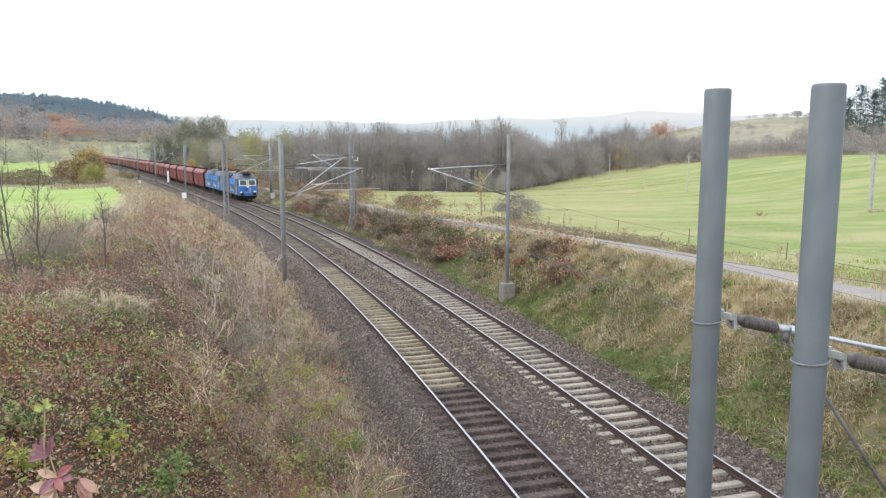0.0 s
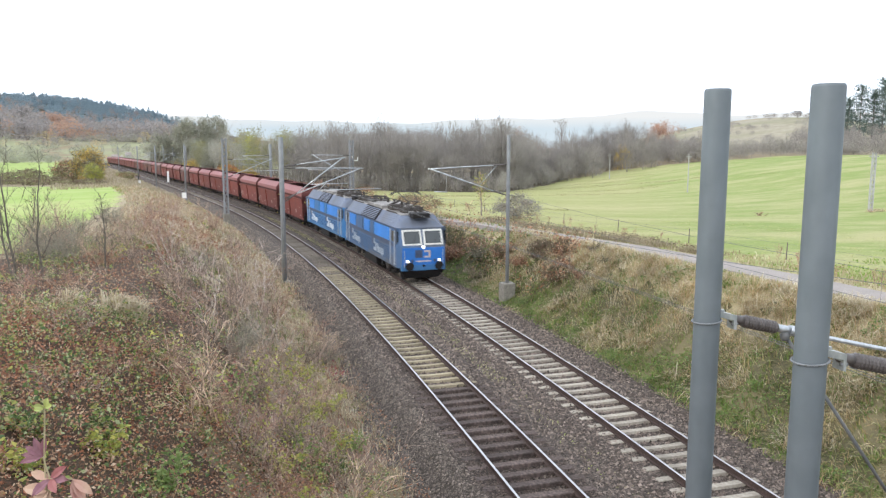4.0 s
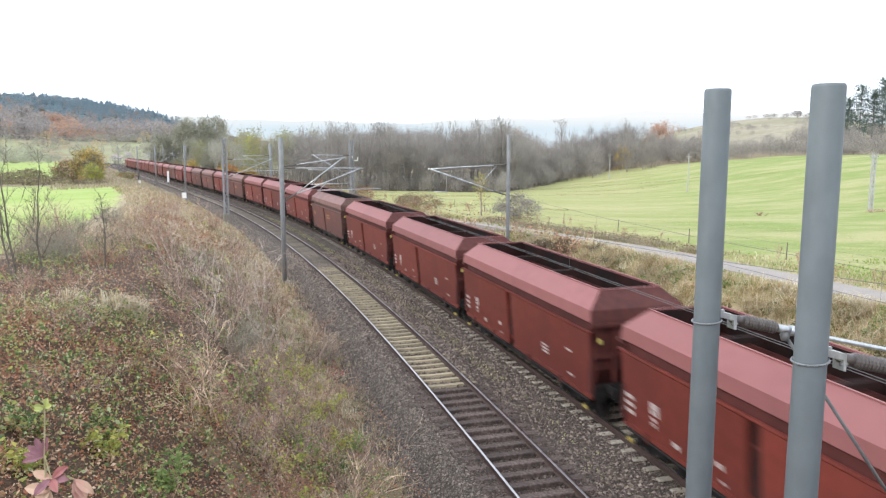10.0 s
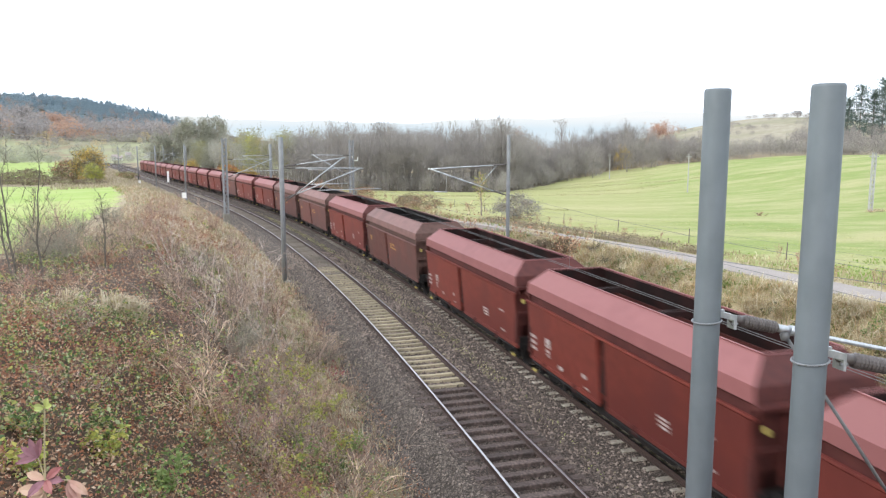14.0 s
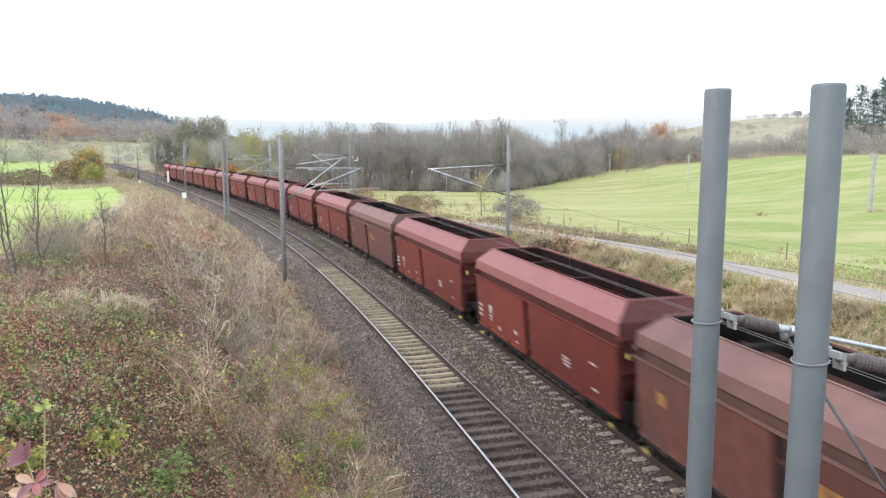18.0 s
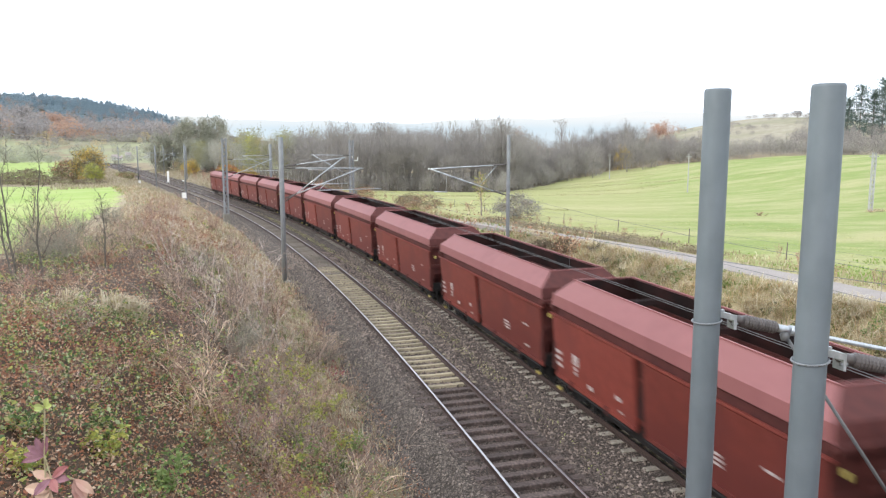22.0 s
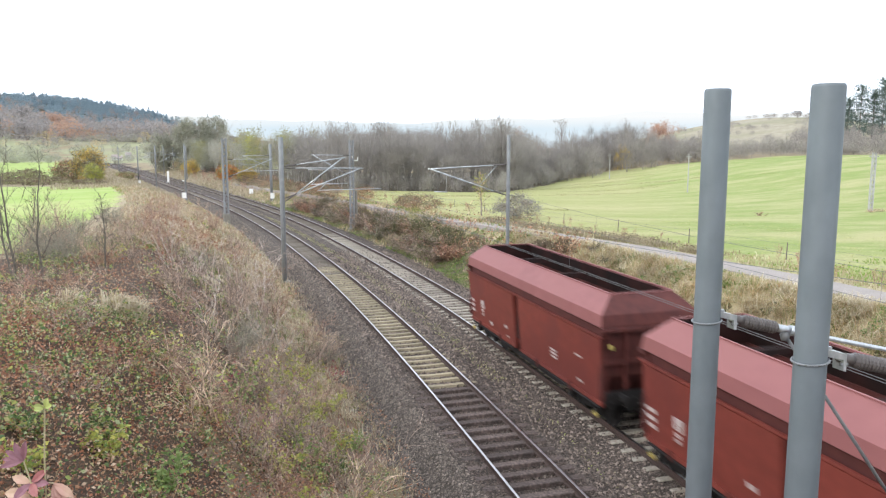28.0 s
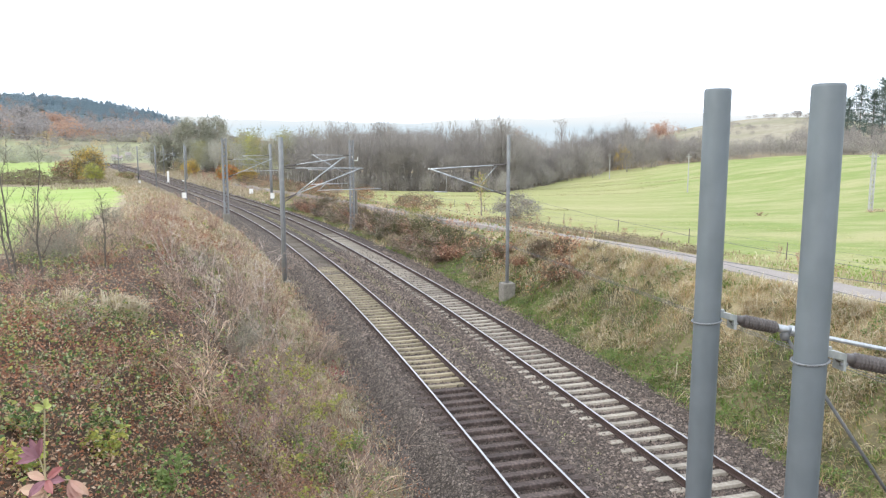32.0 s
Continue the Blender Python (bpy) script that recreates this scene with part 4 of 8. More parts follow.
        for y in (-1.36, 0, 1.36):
            part("end_post", Shape().box((e(5.45, 5.6)[0], y - 0.07, 0.95), (e(5.45, 5.6)[1], y + 0.07, 2.9)), shade_grime, root)
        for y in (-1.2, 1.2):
            part("side_web", Shape().loft([[(g * 5.58, y - 0.02, 2.7), (g * 5.58, y + 0.02, 2.7), (g * 5.58, y + 0.02, 1.0), (g * 5.58, y - 0.02, 1.0)], [(g * 4.7, y - 0.02, 2.7), (g * 4.7, y + 0.02, 2.7), (g * 4.2, y + 0.02, 1.0), (g * 4.2, y - 0.02, 1.0)]]), shade_grime, root)
        part("headstock", Shape().box((e(5.5, 5.68)[0], -1.3, 0.80), (e(5.5, 5.68)[1], 1.3, 1.16)), M["undergear"], root)
        for y in (-0.875, 0.875):
            part("buffer", Shape().spun((g * 5.65, y, 1.05), (g * 6.27, y, 1.05), [(0, 0.11), (0.55, 0.11), (0.56, 0.08), (0.93, 0.08), (0.94, 0.22), (1, 0.21)], 12), M["undergear"], root)
        part("brake_hose", Shape().pipe([(g * 5.66, 0.35, 0.9), (g * 5.95, 0.35, 0.62), (g * 6.2, 0.3, 0.72)], 0.03), M["undergear"], root)
        part("air_tank", Shape().spun((g * 4.75, -0.6, 1.35), (g * 4.75, 0.6, 1.35), [(0, 0.1), (0.06, 0.2), (0.94, 0.2), (1, 0.1)], 12), shade_grime, root)
        bogie(root, g * 4.2, 1.8, 0.46, M["undergear"])
    part("underframe", Shape().box((-5.6, -0.35, 0.82), (5.6, 0.35, 1.05)), M["undergear"], root)
    # lettering on the flaps
    g = -1
    if brown:
        slanted(root, 0.75, 1.9, g, [(0.0, 0.0, 0.75, 0.10), (0.05, 0.2, 0.5, 0.12), (-0.35, 0.02, 0.25, 0.3)], M["letter_yellow"])
        slanted(root, -4.6, 1.75, g, [(0, 0.1, 0.3, 0.3)], M["letter_yellow"])
    else:
        slanted(root, -5.42, 1.15, g, [(0, 0, 0.40, 0.10), (-0.02, 0.20, 0.44, 0.10), (-0.02, 0.40, 0.44, 0.10)], M["letter"])
        slanted(root, -4.35, 1.18, g, [(0.12, 0.44, 0.36, 0.16), (0.12, 0.30, 0.14, 0.13), (0.34, 0.30, 0.14, 0.13), (0.16, 0.14, 0.2, 0.09), (0.16, 0.0, 0.2, 0.09)], M["letter"])
        slanted(root, -3.3, 1.02, g, [(0, 0, 0.26, 0.12), (1.62, 0.24, 0.24, 0.12), (1.75, -0.06, 0.2, 0.06)], M["letter"])
        slanted(root, 2.25, 1.30, g, [(0, 0.22, 0.46, 0.06), (0, 0.11, 0.5, 0.06), (0.06, 0.0, 0.42, 0.06), (1.75, 0.52, 0.4, 0.06), (1.85, -0.22, 0.34, 0.07)], M["letter"])
    return root


def slanted(root, x, z, g, rows, mat):
    """Bars lying on the slightly leaning flap."""
    for dx, dz, w, h in rows:
        sh = Shape()
        a, b = z + dz, z + dz + h
        ya, yb = (1.365 + (q - 1.0) / 1.74 * 0.15 for q in (a, b))
        sh.loft([[(x + dx, g * ya, a), (x + dx + w, g * ya, a), (x + dx + w, g * yb, b), (x + dx, g * yb, b)],
                 [(x + dx, g * (ya + 0.006), a), (x + dx + w, g * (ya + 0.006), a), (x + dx + w, g * (yb + 0.006), b), (x + dx, g * (yb + 0.006), b)]])
        part("lettering", sh, mat, root)




# ------------------------------------------------------------ locomotives
M.update({
    "loco_blue": surface("weathered_sky_blue_paint", (0.042, 0.165, 0.38), (0.054, 0.195, 0.43), 0.45, 3, 0.5, 0.06, third=(0.062, 0.15, 0.29)),
    "loco_bright": surface("bright_blue_paint", (0.035, 0.22, 0.64), (0.04, 0.25, 0.70), 0.4, 4, 0.6, 0.05),
    "loco_front": surface("clean_blue_paint", (0.03, 0.16, 0.50), (0.035, 0.18, 0.55), 0.35, 4, 0.6, 0.05),
    "loco_band": surface("dark_slate_blue_paint", (0.05, 0.07, 0.125), (0.07, 0.09, 0.15), 0.5, 4, 0.6, 0.08),
    "loco_dusty": surface("brake_dusted_blue_paint", (0.068, 0.132, 0.245), (0.085, 0.155, 0.285), 0.6, 3, 0.5, 0.08, third=(0.10, 0.118, 0.155)),
    "loco_letter": surface("dusty_white_emblem_paint", (0.50, 0.55, 0.62), (0.64, 0.68, 0.73), 0.6, 9, 3, 0.0),
    "loco_letter_grimy": surface("grimy_emblem_paint", (0.26, 0.32, 0.40), (0.42, 0.47, 0.53), 0.6, 9, 2, 0.0),
    "loco_slate": surface("slate_cab_paint", (0.05, 0.075, 0.13), (0.065, 0.095, 0.155), 0.5, 4, 0.6, 0.08),
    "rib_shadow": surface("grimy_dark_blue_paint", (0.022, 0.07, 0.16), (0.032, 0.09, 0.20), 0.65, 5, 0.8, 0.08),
    "loco_slope": surface("slate_roof_paint", (0.135, 0.165, 0.235), (0.175, 0.205, 0.275), 0.55, 4, 0.5, 0.1, third=(0.125, 0.14, 0.175)),
    "loco_roof": surface("sooty_light_roof", (0.30, 0.283, 0.268), (0.42, 0.398, 0.375), 0.8, 2.5, 0.5, 0.2, third=(0.21, 0.195, 0.182)),
    "roof_gear": surface("dusty_brown_roof_gear", (0.04, 0.034, 0.031), (0.085, 0.072, 0.064), 0.8, 6, 1, 0.2),
    "slat": surface("slate_louvre_slat", (0.165, 0.20, 0.29), (0.22, 0.25, 0.34), 0.5, 8, 1, 0.05),
    "cream": surface("cream_window_frame", (0.68, 0.67, 0.62), (0.76, 0.75, 0.70), 0.5, 8, 1, 0.05),
    "grab": surface("grey_handrail", (0.38, 0.42, 0.47), (0.46, 0.50, 0.54), 0.5, 8, 1, 0.05),
})


def glass(name, tint):
    m = bpy.data.materials.new(name)
    m.use_nodes = True
    b = m.node_tree.nodes["Principled BSDF"]
    b.inputs["Base Color"].default_value = (*tint, 1)
    b.inputs["Roughness"].default_value = 0.06
    b.inputs["Specular IOR Level"].default_value = 0.7
    return m


def lit(name, colour, power):
    m = bpy.data.materials.new(name)
    m.use_nodes = True
    b = m.node_tree.nodes["Principled BSDF"]
    b.inputs["Base Color"].default_value = (0.9, 0.9, 0.9, 1)
    b.inputs["Emission Color"].default_value = (*colour, 1)
    b.inputs["Emission Strength"].default_value = power
    return m


M["cab_glass"] = glass("dark_cab_glass", (0.035, 0.045, 0.05))
M["screen_glass"] = glass("sky_lit_windscreen", (0.05, 0.058, 0.06))
M["headlight"] = lit("headlight_glow", (1.0, 0.97, 0.9), 1.6)


def pantograph(root, x, raised, way):
    """Roof current collector: base frame, lower arms, upper arms and a bow; way is the side its elbow points to."""
    z0 = 4.02
    pg = part("pantograph", Shape().pipe([(x - 0.9, -0.62, z0), (x + 0.9, -0.62, z0), (x + 0.9, 0.62, z0), (x - 0.9, 0.62, z0), (x - 0.9, -0.62, z0)], 0.045).box((x - 0.2, -0.7, z0 - 0.05), (x + 0.2, 0.7, z0 + 0.06)), M["roof_gear"], root)
    for dx in (-0.8, 0.8):
        for y in (-0.62, 0.62):
            part("roof_insulator", Shape().spun((x + dx, y, 3.86), (x + dx, y, z0), [(0, 0.07), (0.3, 0.09), (0.5, 0.06), (0.7, 0.09), (1, 0.06)], 8), M["roof_gear"], pg)
    if raised:
        elbow, head = (x + 1.25 * way, 4.55), (x - 0.35 * way, 5.03)
    else:
        elbow, head = (x + 1.35 * way, 4.16), (x - 0.55 * way, 4.28)
    arms = Shape()
    for y in (-0.35, 0.35):
        arms.tube((x - 0.6 * way, y, z0 + 0.05), (elbow[0], y * 0.8, elbow[1]), 0.035, sides=6)
        arms.tube((elbow[0], y * 0.8, elbow[1]), (head[0], y * 1.4, head[1]), 0.028, sides=6)
    arms.tube((elbow[0], -0.34, elbow[1]), (elbow[0], 0.34, elbow[1]), 0.03, sides=6)
    part("arms", arms, M["roof_gear"], pg)
    bow = Shape()
    for dx in (-0.2, 0.2):
        bow.pipe([(head[0] + dx, -0.95, head[1] - 0.16), (head[0] + dx, -0.68, head[1] + 0.03), (head[0] + dx, 0.68, head[1] + 0.03), (head[0] + dx, 0.95, head[1] - 0.16)], 0.032)
    bow.tube((head[0] - 0.2, -0.5, head[1]), (head[0] + 0.2, -0.5, head[1]), 0.02).tube((head[0] - 0.2, 0.5, head[1]), (head[0] + 0.2, 0.5, head[1]), 0.02)
    part("bow", bow, M["roof_gear"], pg)


def build_loco(first):
    """x points to the leading end; the body is built about its middle at rail level."""
    side_mat = M["loco_dusty"] if first else M["loco_blue"]
    label = "dusty blue electric freight locomotive with lit headlights" if first else "sky blue electric freight locomotive with grey roof"
    root = thing("electric_locomotive", label, "locomotive", group="locomotives of the train")
    L, Wd = 6.98, 1.47
    nose = 0.30
    # body in two tiers, raked back above the cab fronts
    lower = [[(x, -w, 0.92), (x, w, 0.92), (x, w, 2.06), (x, -w, 2.06)] for x, w in ((-L - nose, Wd - 0.2), (-L + 0.1, Wd), (L - 0.1, Wd), (L + nose, Wd - 0.2))]
    part("lower_body", Shape().loft(lower), side_mat, root, "ribbed lower side")
    upper = [[(x, -w, 2.06), (x, w, 2.06), (x - math.copysign(r, x), w - 0.03, 3.18), (x - math.copysign(r, x), -w + 0.03, 3.18)] for x, w, r in ((-L - nose, Wd - 0.2, 0.42), (-L + 0.1, Wd, 0.2), (L - 0.1, Wd, 0.2), (L + nose, Wd - 0.2, 0.42))]
    part("upper_body", Shape().loft(upper), side_mat, root, "blue upper side")
    part("waist_band", Shape().box((-6.6, -Wd - 0.008, 2.05), (6.6, Wd + 0.008, 2.27)), M["loco_band"], root, "dark slate ribbed waist band")
    roof = [[(x, -w, 3.18), (x, w, 3.18), (x * k, w - 0.46, z), (x * k, -w + 0.46, z)] for x, w, k, z in ((-L + 0.05, Wd - 0.2, 0.93, 3.70), (-L + 0.5, Wd, 0.95, 3.86), (L - 0.5, Wd, 0.95, 3.86), (L - 0.05, Wd - 0.2, 0.93, 3.70))]
    part("roof_slope", Shape().loft(roof), M["loco_slope"], root, "slate grey sloping roof sides")
    part("roof_deck", Shape().box((-6.2, -1.0, 3.84), (6.2, 1.0, 3.90)), M["loco_roof"], root, "sooty pale roof deck")
    part("gutter", Shape().box((-L + 0.1, -Wd - 0.03, 3.14), (L - 0.1, -Wd + 0.02, 3.20)).box((-L + 0.1, Wd - 0.02, 3.14), (L - 0.1, Wd + 0.03, 3.20)), M["loco_band"], root)
    for g in (-1, 1):
        y = lambda a: g * a
        box = lambda x0, x1, ya, yb, z0, z1: ((x0, min(g * ya, g * yb), z0), (x1, max(g * ya, g * yb), z1))
        # ribs of the lower side
        for z in np.arange(1.12, 2.0, 0.115):
            part("rib", Shape().box(*box(-5.5, 5.5, Wd - 0.01, Wd + 0.018, z, z + 0.045)), side_mat, root)
        for z in (2.07, 2.17):
            part("rib", Shape().box(*box(-5.6, 5.6, Wd - 0.03, Wd + 0.02, z, z + 0.05)), M["loco_band"], root)
        for x0, x1, mat in ((-5.45, -3.55, "loco_bright"), (-3.15, -1.45, "loco_dusty" if first else "loco_blue"), (-1.0, 0.45, "loco_bright"), (0.75, 1.5, "loco_dusty" if first else "loco_blue"), (1.75, 5.35, "loco_bright")):
            pane = part("side_panel", Shape().box(*box(x0, x1, Wd - 0.04, Wd + 0.012, 2.31, 3.06)), M[mat], root, "bright blue ribbed panel")
            for z in (2.45, 2.58, 2.71, 2.84, 2.95):
                part("rib", Shape().box(*box(x0 + 0.05, x1 - 0.05, Wd, Wd + 0.022, z, z + 0.035)), M[mat], pane)
        # roof-side ribs and louvres
        for x0, x1 in ((-5.6, -1.9), (2.2, 5.6)):
            for k in range(5):
                t = 0.12 + 0.17 * k
                part("roof_rib", Shape().tube((x0, y(Wd - 0.46 * t), 3.20 + 0.66 * t), (x1, y(Wd - 0.46 * t), 3.20 + 0.66 * t), 0.022, sides=4), M["loco_slope"], root)
        tilt = lambda t, out=0.0: (y(Wd + 0.01 - 0.46 * t + out * 0.82), 3.19 + 0.66 * t + out * 0.57)
        grille = part("louvre_box", Shape().loft([[(x, *tilt(0.02, 0.0)), (x, *tilt(0.02, 0.06)), (x, *tilt(1.05, 0.06)), (x, *tilt(1.05, 0.0))] for x in (-1.75, 2.05)]), M["undergear"], root, "dark louvre box with pale slats")
        for x0, x1 in ((-1.68, 0.08), (0.24, 1.98)):
            for k in range(7):
                a, b = 0.06 + 0.14 * k, 0.06 + 0.14 * k + 0.05
                part("slat", Shape().loft([[(x, *tilt(a, 0.06)), (x, *tilt(a, 0.10)), (x, *tilt(b, 0.09)), (x, *tilt(b, 0.06))] for x in (x0, x1)]), M["slat"], grille)
        part("roof_hatch", Shape().box(*box(-1.75, 2.05, 0.02, 1.05, 3.86, 4.10)), M["loco_roof"], root)
        for x0, x1 in ((-5.6, -3.1), (-1.6, 0.1), (0.3, 1.9), (3.2, 5.4)):
            part("cable_duct", Shape().box(*box(x0, x1, 0.97, 1.05, 3.88, 3.94)), M["roof_gear"], root)
        # slate panels beside the cab doors, dark strips painting the shadows between the ribs
        for x in (-6.5, 6.5):
            part("cab_side", Shape().box(*box(x - 0.80, x + 0.40, Wd - 0.03, Wd + 0.003, 2.28, 3.12)), M["loco_slate"], root, "dull slate-blue upper cab side")
        for z in np.arange(1.165, 1.95, 0.115):
            part("rib_gap", Shape().box(*box(-5.5, 5.5, Wd - 0.01, Wd + 0.003, z + 0.012, z + 0.058)), M["rib_shadow"], root, "painted shadow line between ribs")
        # doors with grey grab rails
        for x in (-6.05, 6.05):
            door = part("door", Shape().box(*box(x - 0.36, x + 0.36, Wd - 0.05, Wd + 0.004, 1.0, 3.1)), side_mat, root, "blue cab door")
            part("door_window", Shape().box(*box(x - 0.24, x + 0.24, Wd, Wd + 0.012, 2.35, 2.98)), M["cab_glass"], door)
            for dx in (-0.45, 0.45):
                part("grab_rail", Shape().box(*box(x + dx - 0.04, x + dx + 0.04, Wd, Wd + 0.05, 1.05, 3.05)), M["grab"], door, "grey vertical grab rail")
            part("step", Shape().box(*box(x - 0.3, x + 0.3, Wd - 0.2, Wd + 0.02, 0.55, 0.62)).box(*box(x - 0.3, x + 0.3, Wd - 0.2, Wd + 0.02, 0.85, 0.9)), M["undergear"], door)
        for x in (-6.70, 6.70):
            part("cab_side_window", Shape().box(*box(x - 0.27, x + 0.27, Wd - 0.06, Wd - 0.01, 2.4, 3.0)), M["cab_glass"], root)
        # pale emblem shapes and a row of plain bars on the side
        for x in (-4.6, 1.6):
            z, k = 1.28, 1.2
            part("emblem", Shape().box(*box(x, x + 0.24 * k, Wd, Wd + 0.022, z + 0.36 * k, z + 0.62 * k)).box(*box(x, x + 0.6 * k, Wd, Wd + 0.022, z, z + 0.18 * k)).box(*box(x + 0.36 * k, x + 0.6 * k, Wd, Wd + 0.0225, z + 0.16 * k, z + 0.45 * k)), M["loco_letter_grimy" if first else "loco_letter"], root, "plain white emblem")
            part("emblem", Shape().box(*box(x - 0.5, x - 0.06, Wd, Wd + 0.021, z + 0.36, z + 0.85)), M["loco_band"], root, "plain dark emblem")
            for i in range(5):
                part("lettering", Shape().box(*box(x + 0.92 + 0.31 * i, x + 1.16 + 0.31 * i, Wd, Wd + 0.022, z - (0.12 if i == 3 else 0), z + (0.36 if i else 0.52))), M["loco_letter_grimy" if first else "loco_letter"], root, "plain white bar")
        # battery boxes and pipes below the body
        part("equipment_box", Shape().box(*box(-1.6, 1.6, 0.75, 1.32, 0.35, 0.92), bevel=0.05), M["undergear"], root)
        for x in (-4.15, 4.15):
            part("sand_box", Shape().box(*box(x - 0.2, x + 0.2, 1.1, 1.3, 0.5, 0.92)), M["roof_gear"], root)
    for g in (-1, 1):
        xf = g * (L + nose)
        e = lambda a, b: (min(xf + g * a, xf + g * b), max(xf + g * a, xf + g * b))
        front = part("cab_front", Shape().box((e(-0.02, 0.02)[0], -1.26, 0.95), (e(-0.02, 0.02)[1], 1.26, 2.08)), M["loco_front"], root, "blue cab front")
        rake = lambda z: xf - g * 0.42 * (z - 2.06) / 1.12
        for y0, y1 in ((-1.2, -0.06), (0.06, 1.2)):
            rows = []
            for z in (2.22, 3.08):
                rows.append([(rake(z) + g * 0.03, y0, z), (rake(z) + g * 0.03, y1, z), (rake(z) - g * 0.05, y1, z), (rake(z) - g * 0.05, y0, z)])
            part("windscreen_frame", Shape().loft(rows), M["cream"], front, "cream windscreen surround")
            rows = []
            for z in (2.31, 2.99):
                rows.append([(rake(z) + g * 0.04, y0 + 0.1, z), (rake(z) + g * 0.04, y1 - 0.1, z), (rake(z) - g * 0.05, y1 - 0.1, z), (rake(z) - g * 0.05, y0 + 0.1, z)])
            part("windscreen", Shape().loft(rows), M["screen_glass"], front, "dark windscreen")
            part("wiper", Shape().tube((rake(2.25) + g * 0.06, (y0 + y1) / 2, 2.25), (rake(2.75) + g * 0.06, (y0 + y1) / 2 + 0.25, 2.75), 0.012, sides=4), M["undergear"], front)
        part("sun_hood", Shape().box((e(-0.75, -0.36)[0], -1.2, 3.12), (e(-0.75, -0.36)[1], 1.2, 3.2)), M["loco_slope"], front)
        part("horn_box", Shape().box((min(g * 6.0, g * 7.0), -0.52, 3.72), (max(g * 6.0, g * 7.0), 0.52, 4.0), bevel=0.05), M["undergear"], root, "dark roof box above the cab")
        on = first and g > 0
        for y in (-0.95, 0.95):
            part("headlight", Shape().spun((xf, y, 1.32), (xf + g * 0.09, y, 1.32), [(0, 0.09), (0.6, 0.085), (1, 0.06)], 16), M["headlight"] if on else M["grab"], front, "round lit headlight" if on else "round headlight")
            part("marker_lamp", Shape().box((e(0, 0.04)[0], y - (0.34 if y > 0 else -0.2), 1.25), (e(0, 0.04)[1], y - (0.2 if y > 0 else -0.34), 1.4)), M["loco_band"], front)
        part("headlight", Shape().spun((xf, 0, 2.10), (xf + g * 0.08, 0, 2.10), [(0, 0.10), (0.6, 0.09), (1, 0.06)], 16), M["headlight"] if on else M["grab"], front, "round upper headlight")
        part("emblem", Shape().box((e(0, 0.03)[0], 0.04, 1.5), (e(0, 0.03)[1], 0.42, 1.6)).box((e(0, 0.031)[0], 0.30, 1.5), (e(0, 0.031)[1], 0.42, 1.92)).box((e(0, 0.03)[0], 0.04, 1.82), (e(0, 0.03)[1], 0.42, 1.92)), M["letter"], front, "plain white emblem")
        part("emblem", Shape().box((e(0, 0.028)[0], -0.5, 1.5), (e(0, 0.028)[1], -0.06, 1.95)), M["loco_band"], front, "plain dark emblem")
        part("number_bar", Shape().box((e(0, 0.03)[0], -0.45, 1.26), (e(0, 0.03)[1], 0.45, 1.34)), M["letter"], front, "plain white bar")
        part("buffer_beam", Shape().box((e(-0.3, 0.04)[0], -1.3, 0.78), (e(-0.3, 0.04)[1], 1.3, 1.1)), M["loco_blue"], root, "blue buffer beam")
        for y in (-0.875, 0.875):
            part("buffer", Shape().spun((xf, y, 1.05), (g * 7.5, y, 1.05), [(0, 0.13), (0.5, 0.13), (0.51, 0.09), (0.88, 0.09), (0.89, 0.25), (1, 0.23)], 14), M["undergear"], root)
        part("plough", Shape().loft([[(xf - g * 0.25, -1.0, 0.3), (xf - g * 0.25, 1.0, 0.3), (xf - g * 0.32, 1.0, 0.3), (xf - g * 0.32, -1.0, 0.3)], [(xf - g * 0.05, -1.3, 0.75), (xf - g * 0.05, 1.3, 0.75), (xf - g * 0.12, 1.3, 0.75), (xf - g * 0.12, -1.3, 0.75)]]), M["undergear"], root)
        for y in (-1.15, 1.15):
            part("front_rail", Shape().pipe([(xf + g * 0.06, y, 1.0), (xf + g * 0.1, y, 1.95)], 0.018), M["grab"], front)
        part("coupling_hook", Shape().box((min(xf, xf + g * 0.12), -0.06, 0.98), (max(xf, xf + g * 0.12), 0.06, 1.1)), M["undergear"], root)
        bogie(root, g * 4.15, 3.2, 0.62, M["undergear"], 0.7)
    part("underframe", Shape().box((-7.0, -1.1, 0.72), (7.0, 1.1, 0.95)), M["undergear"], root)
    # roof equipment
    for way in (-1, 1):
        raised = (way > 0) if first else (way < 0)
        pantograph(root, way * 4.1, raised, way)
    for x in (-2.4, -0.6, 0.9, 2.6):
        part("roof_insulator", Shape().spun((x, 0.1, 3.98), (x, 0.1, 4.36), [(0, 0.1), (0.2, 0.12), (0.4, 0.07), (0.6, 0.11), (0.8, 0.06), (1, 0.08)], 8), M["roof_gear"], root)
    part("busbar", Shape().pipe([(-4.6, 0.1, 4.12), (-2.4, 0.1, 4.38), (2.6, 0.1, 4.38), (4.6, 0.1, 4.12)], 0.03), M["roof_gear"], root)
    part("roof_switch", Shape().box((2.3, -0.75, 3.9), (3.2, -0.1, 4.22), bevel=0.05).tube((2.5, -0.6, 4.2), (3.1, -0.2, 4.45), 0.06), M["roof_gear"], root)
    for x, y, h in ((-5.6, -0.6, 0.3), (-5.2, 0.4, 0.25), (5.3, -0.5, 0.3), (1.6, 0.75, 0.3), (-1.2, -0.75, 0.35), (-3.9, 0.8, 0.3), (3.6, 0.8, 0.28)):
        part("roof_box", Shape().box((x - 0.22, y - 0.15, 3.88), (x + 0.22, y + 0.15, 3.9 + h), bevel=0.04), M["roof_gear"], root)
    rng = random.Random(17 + first)
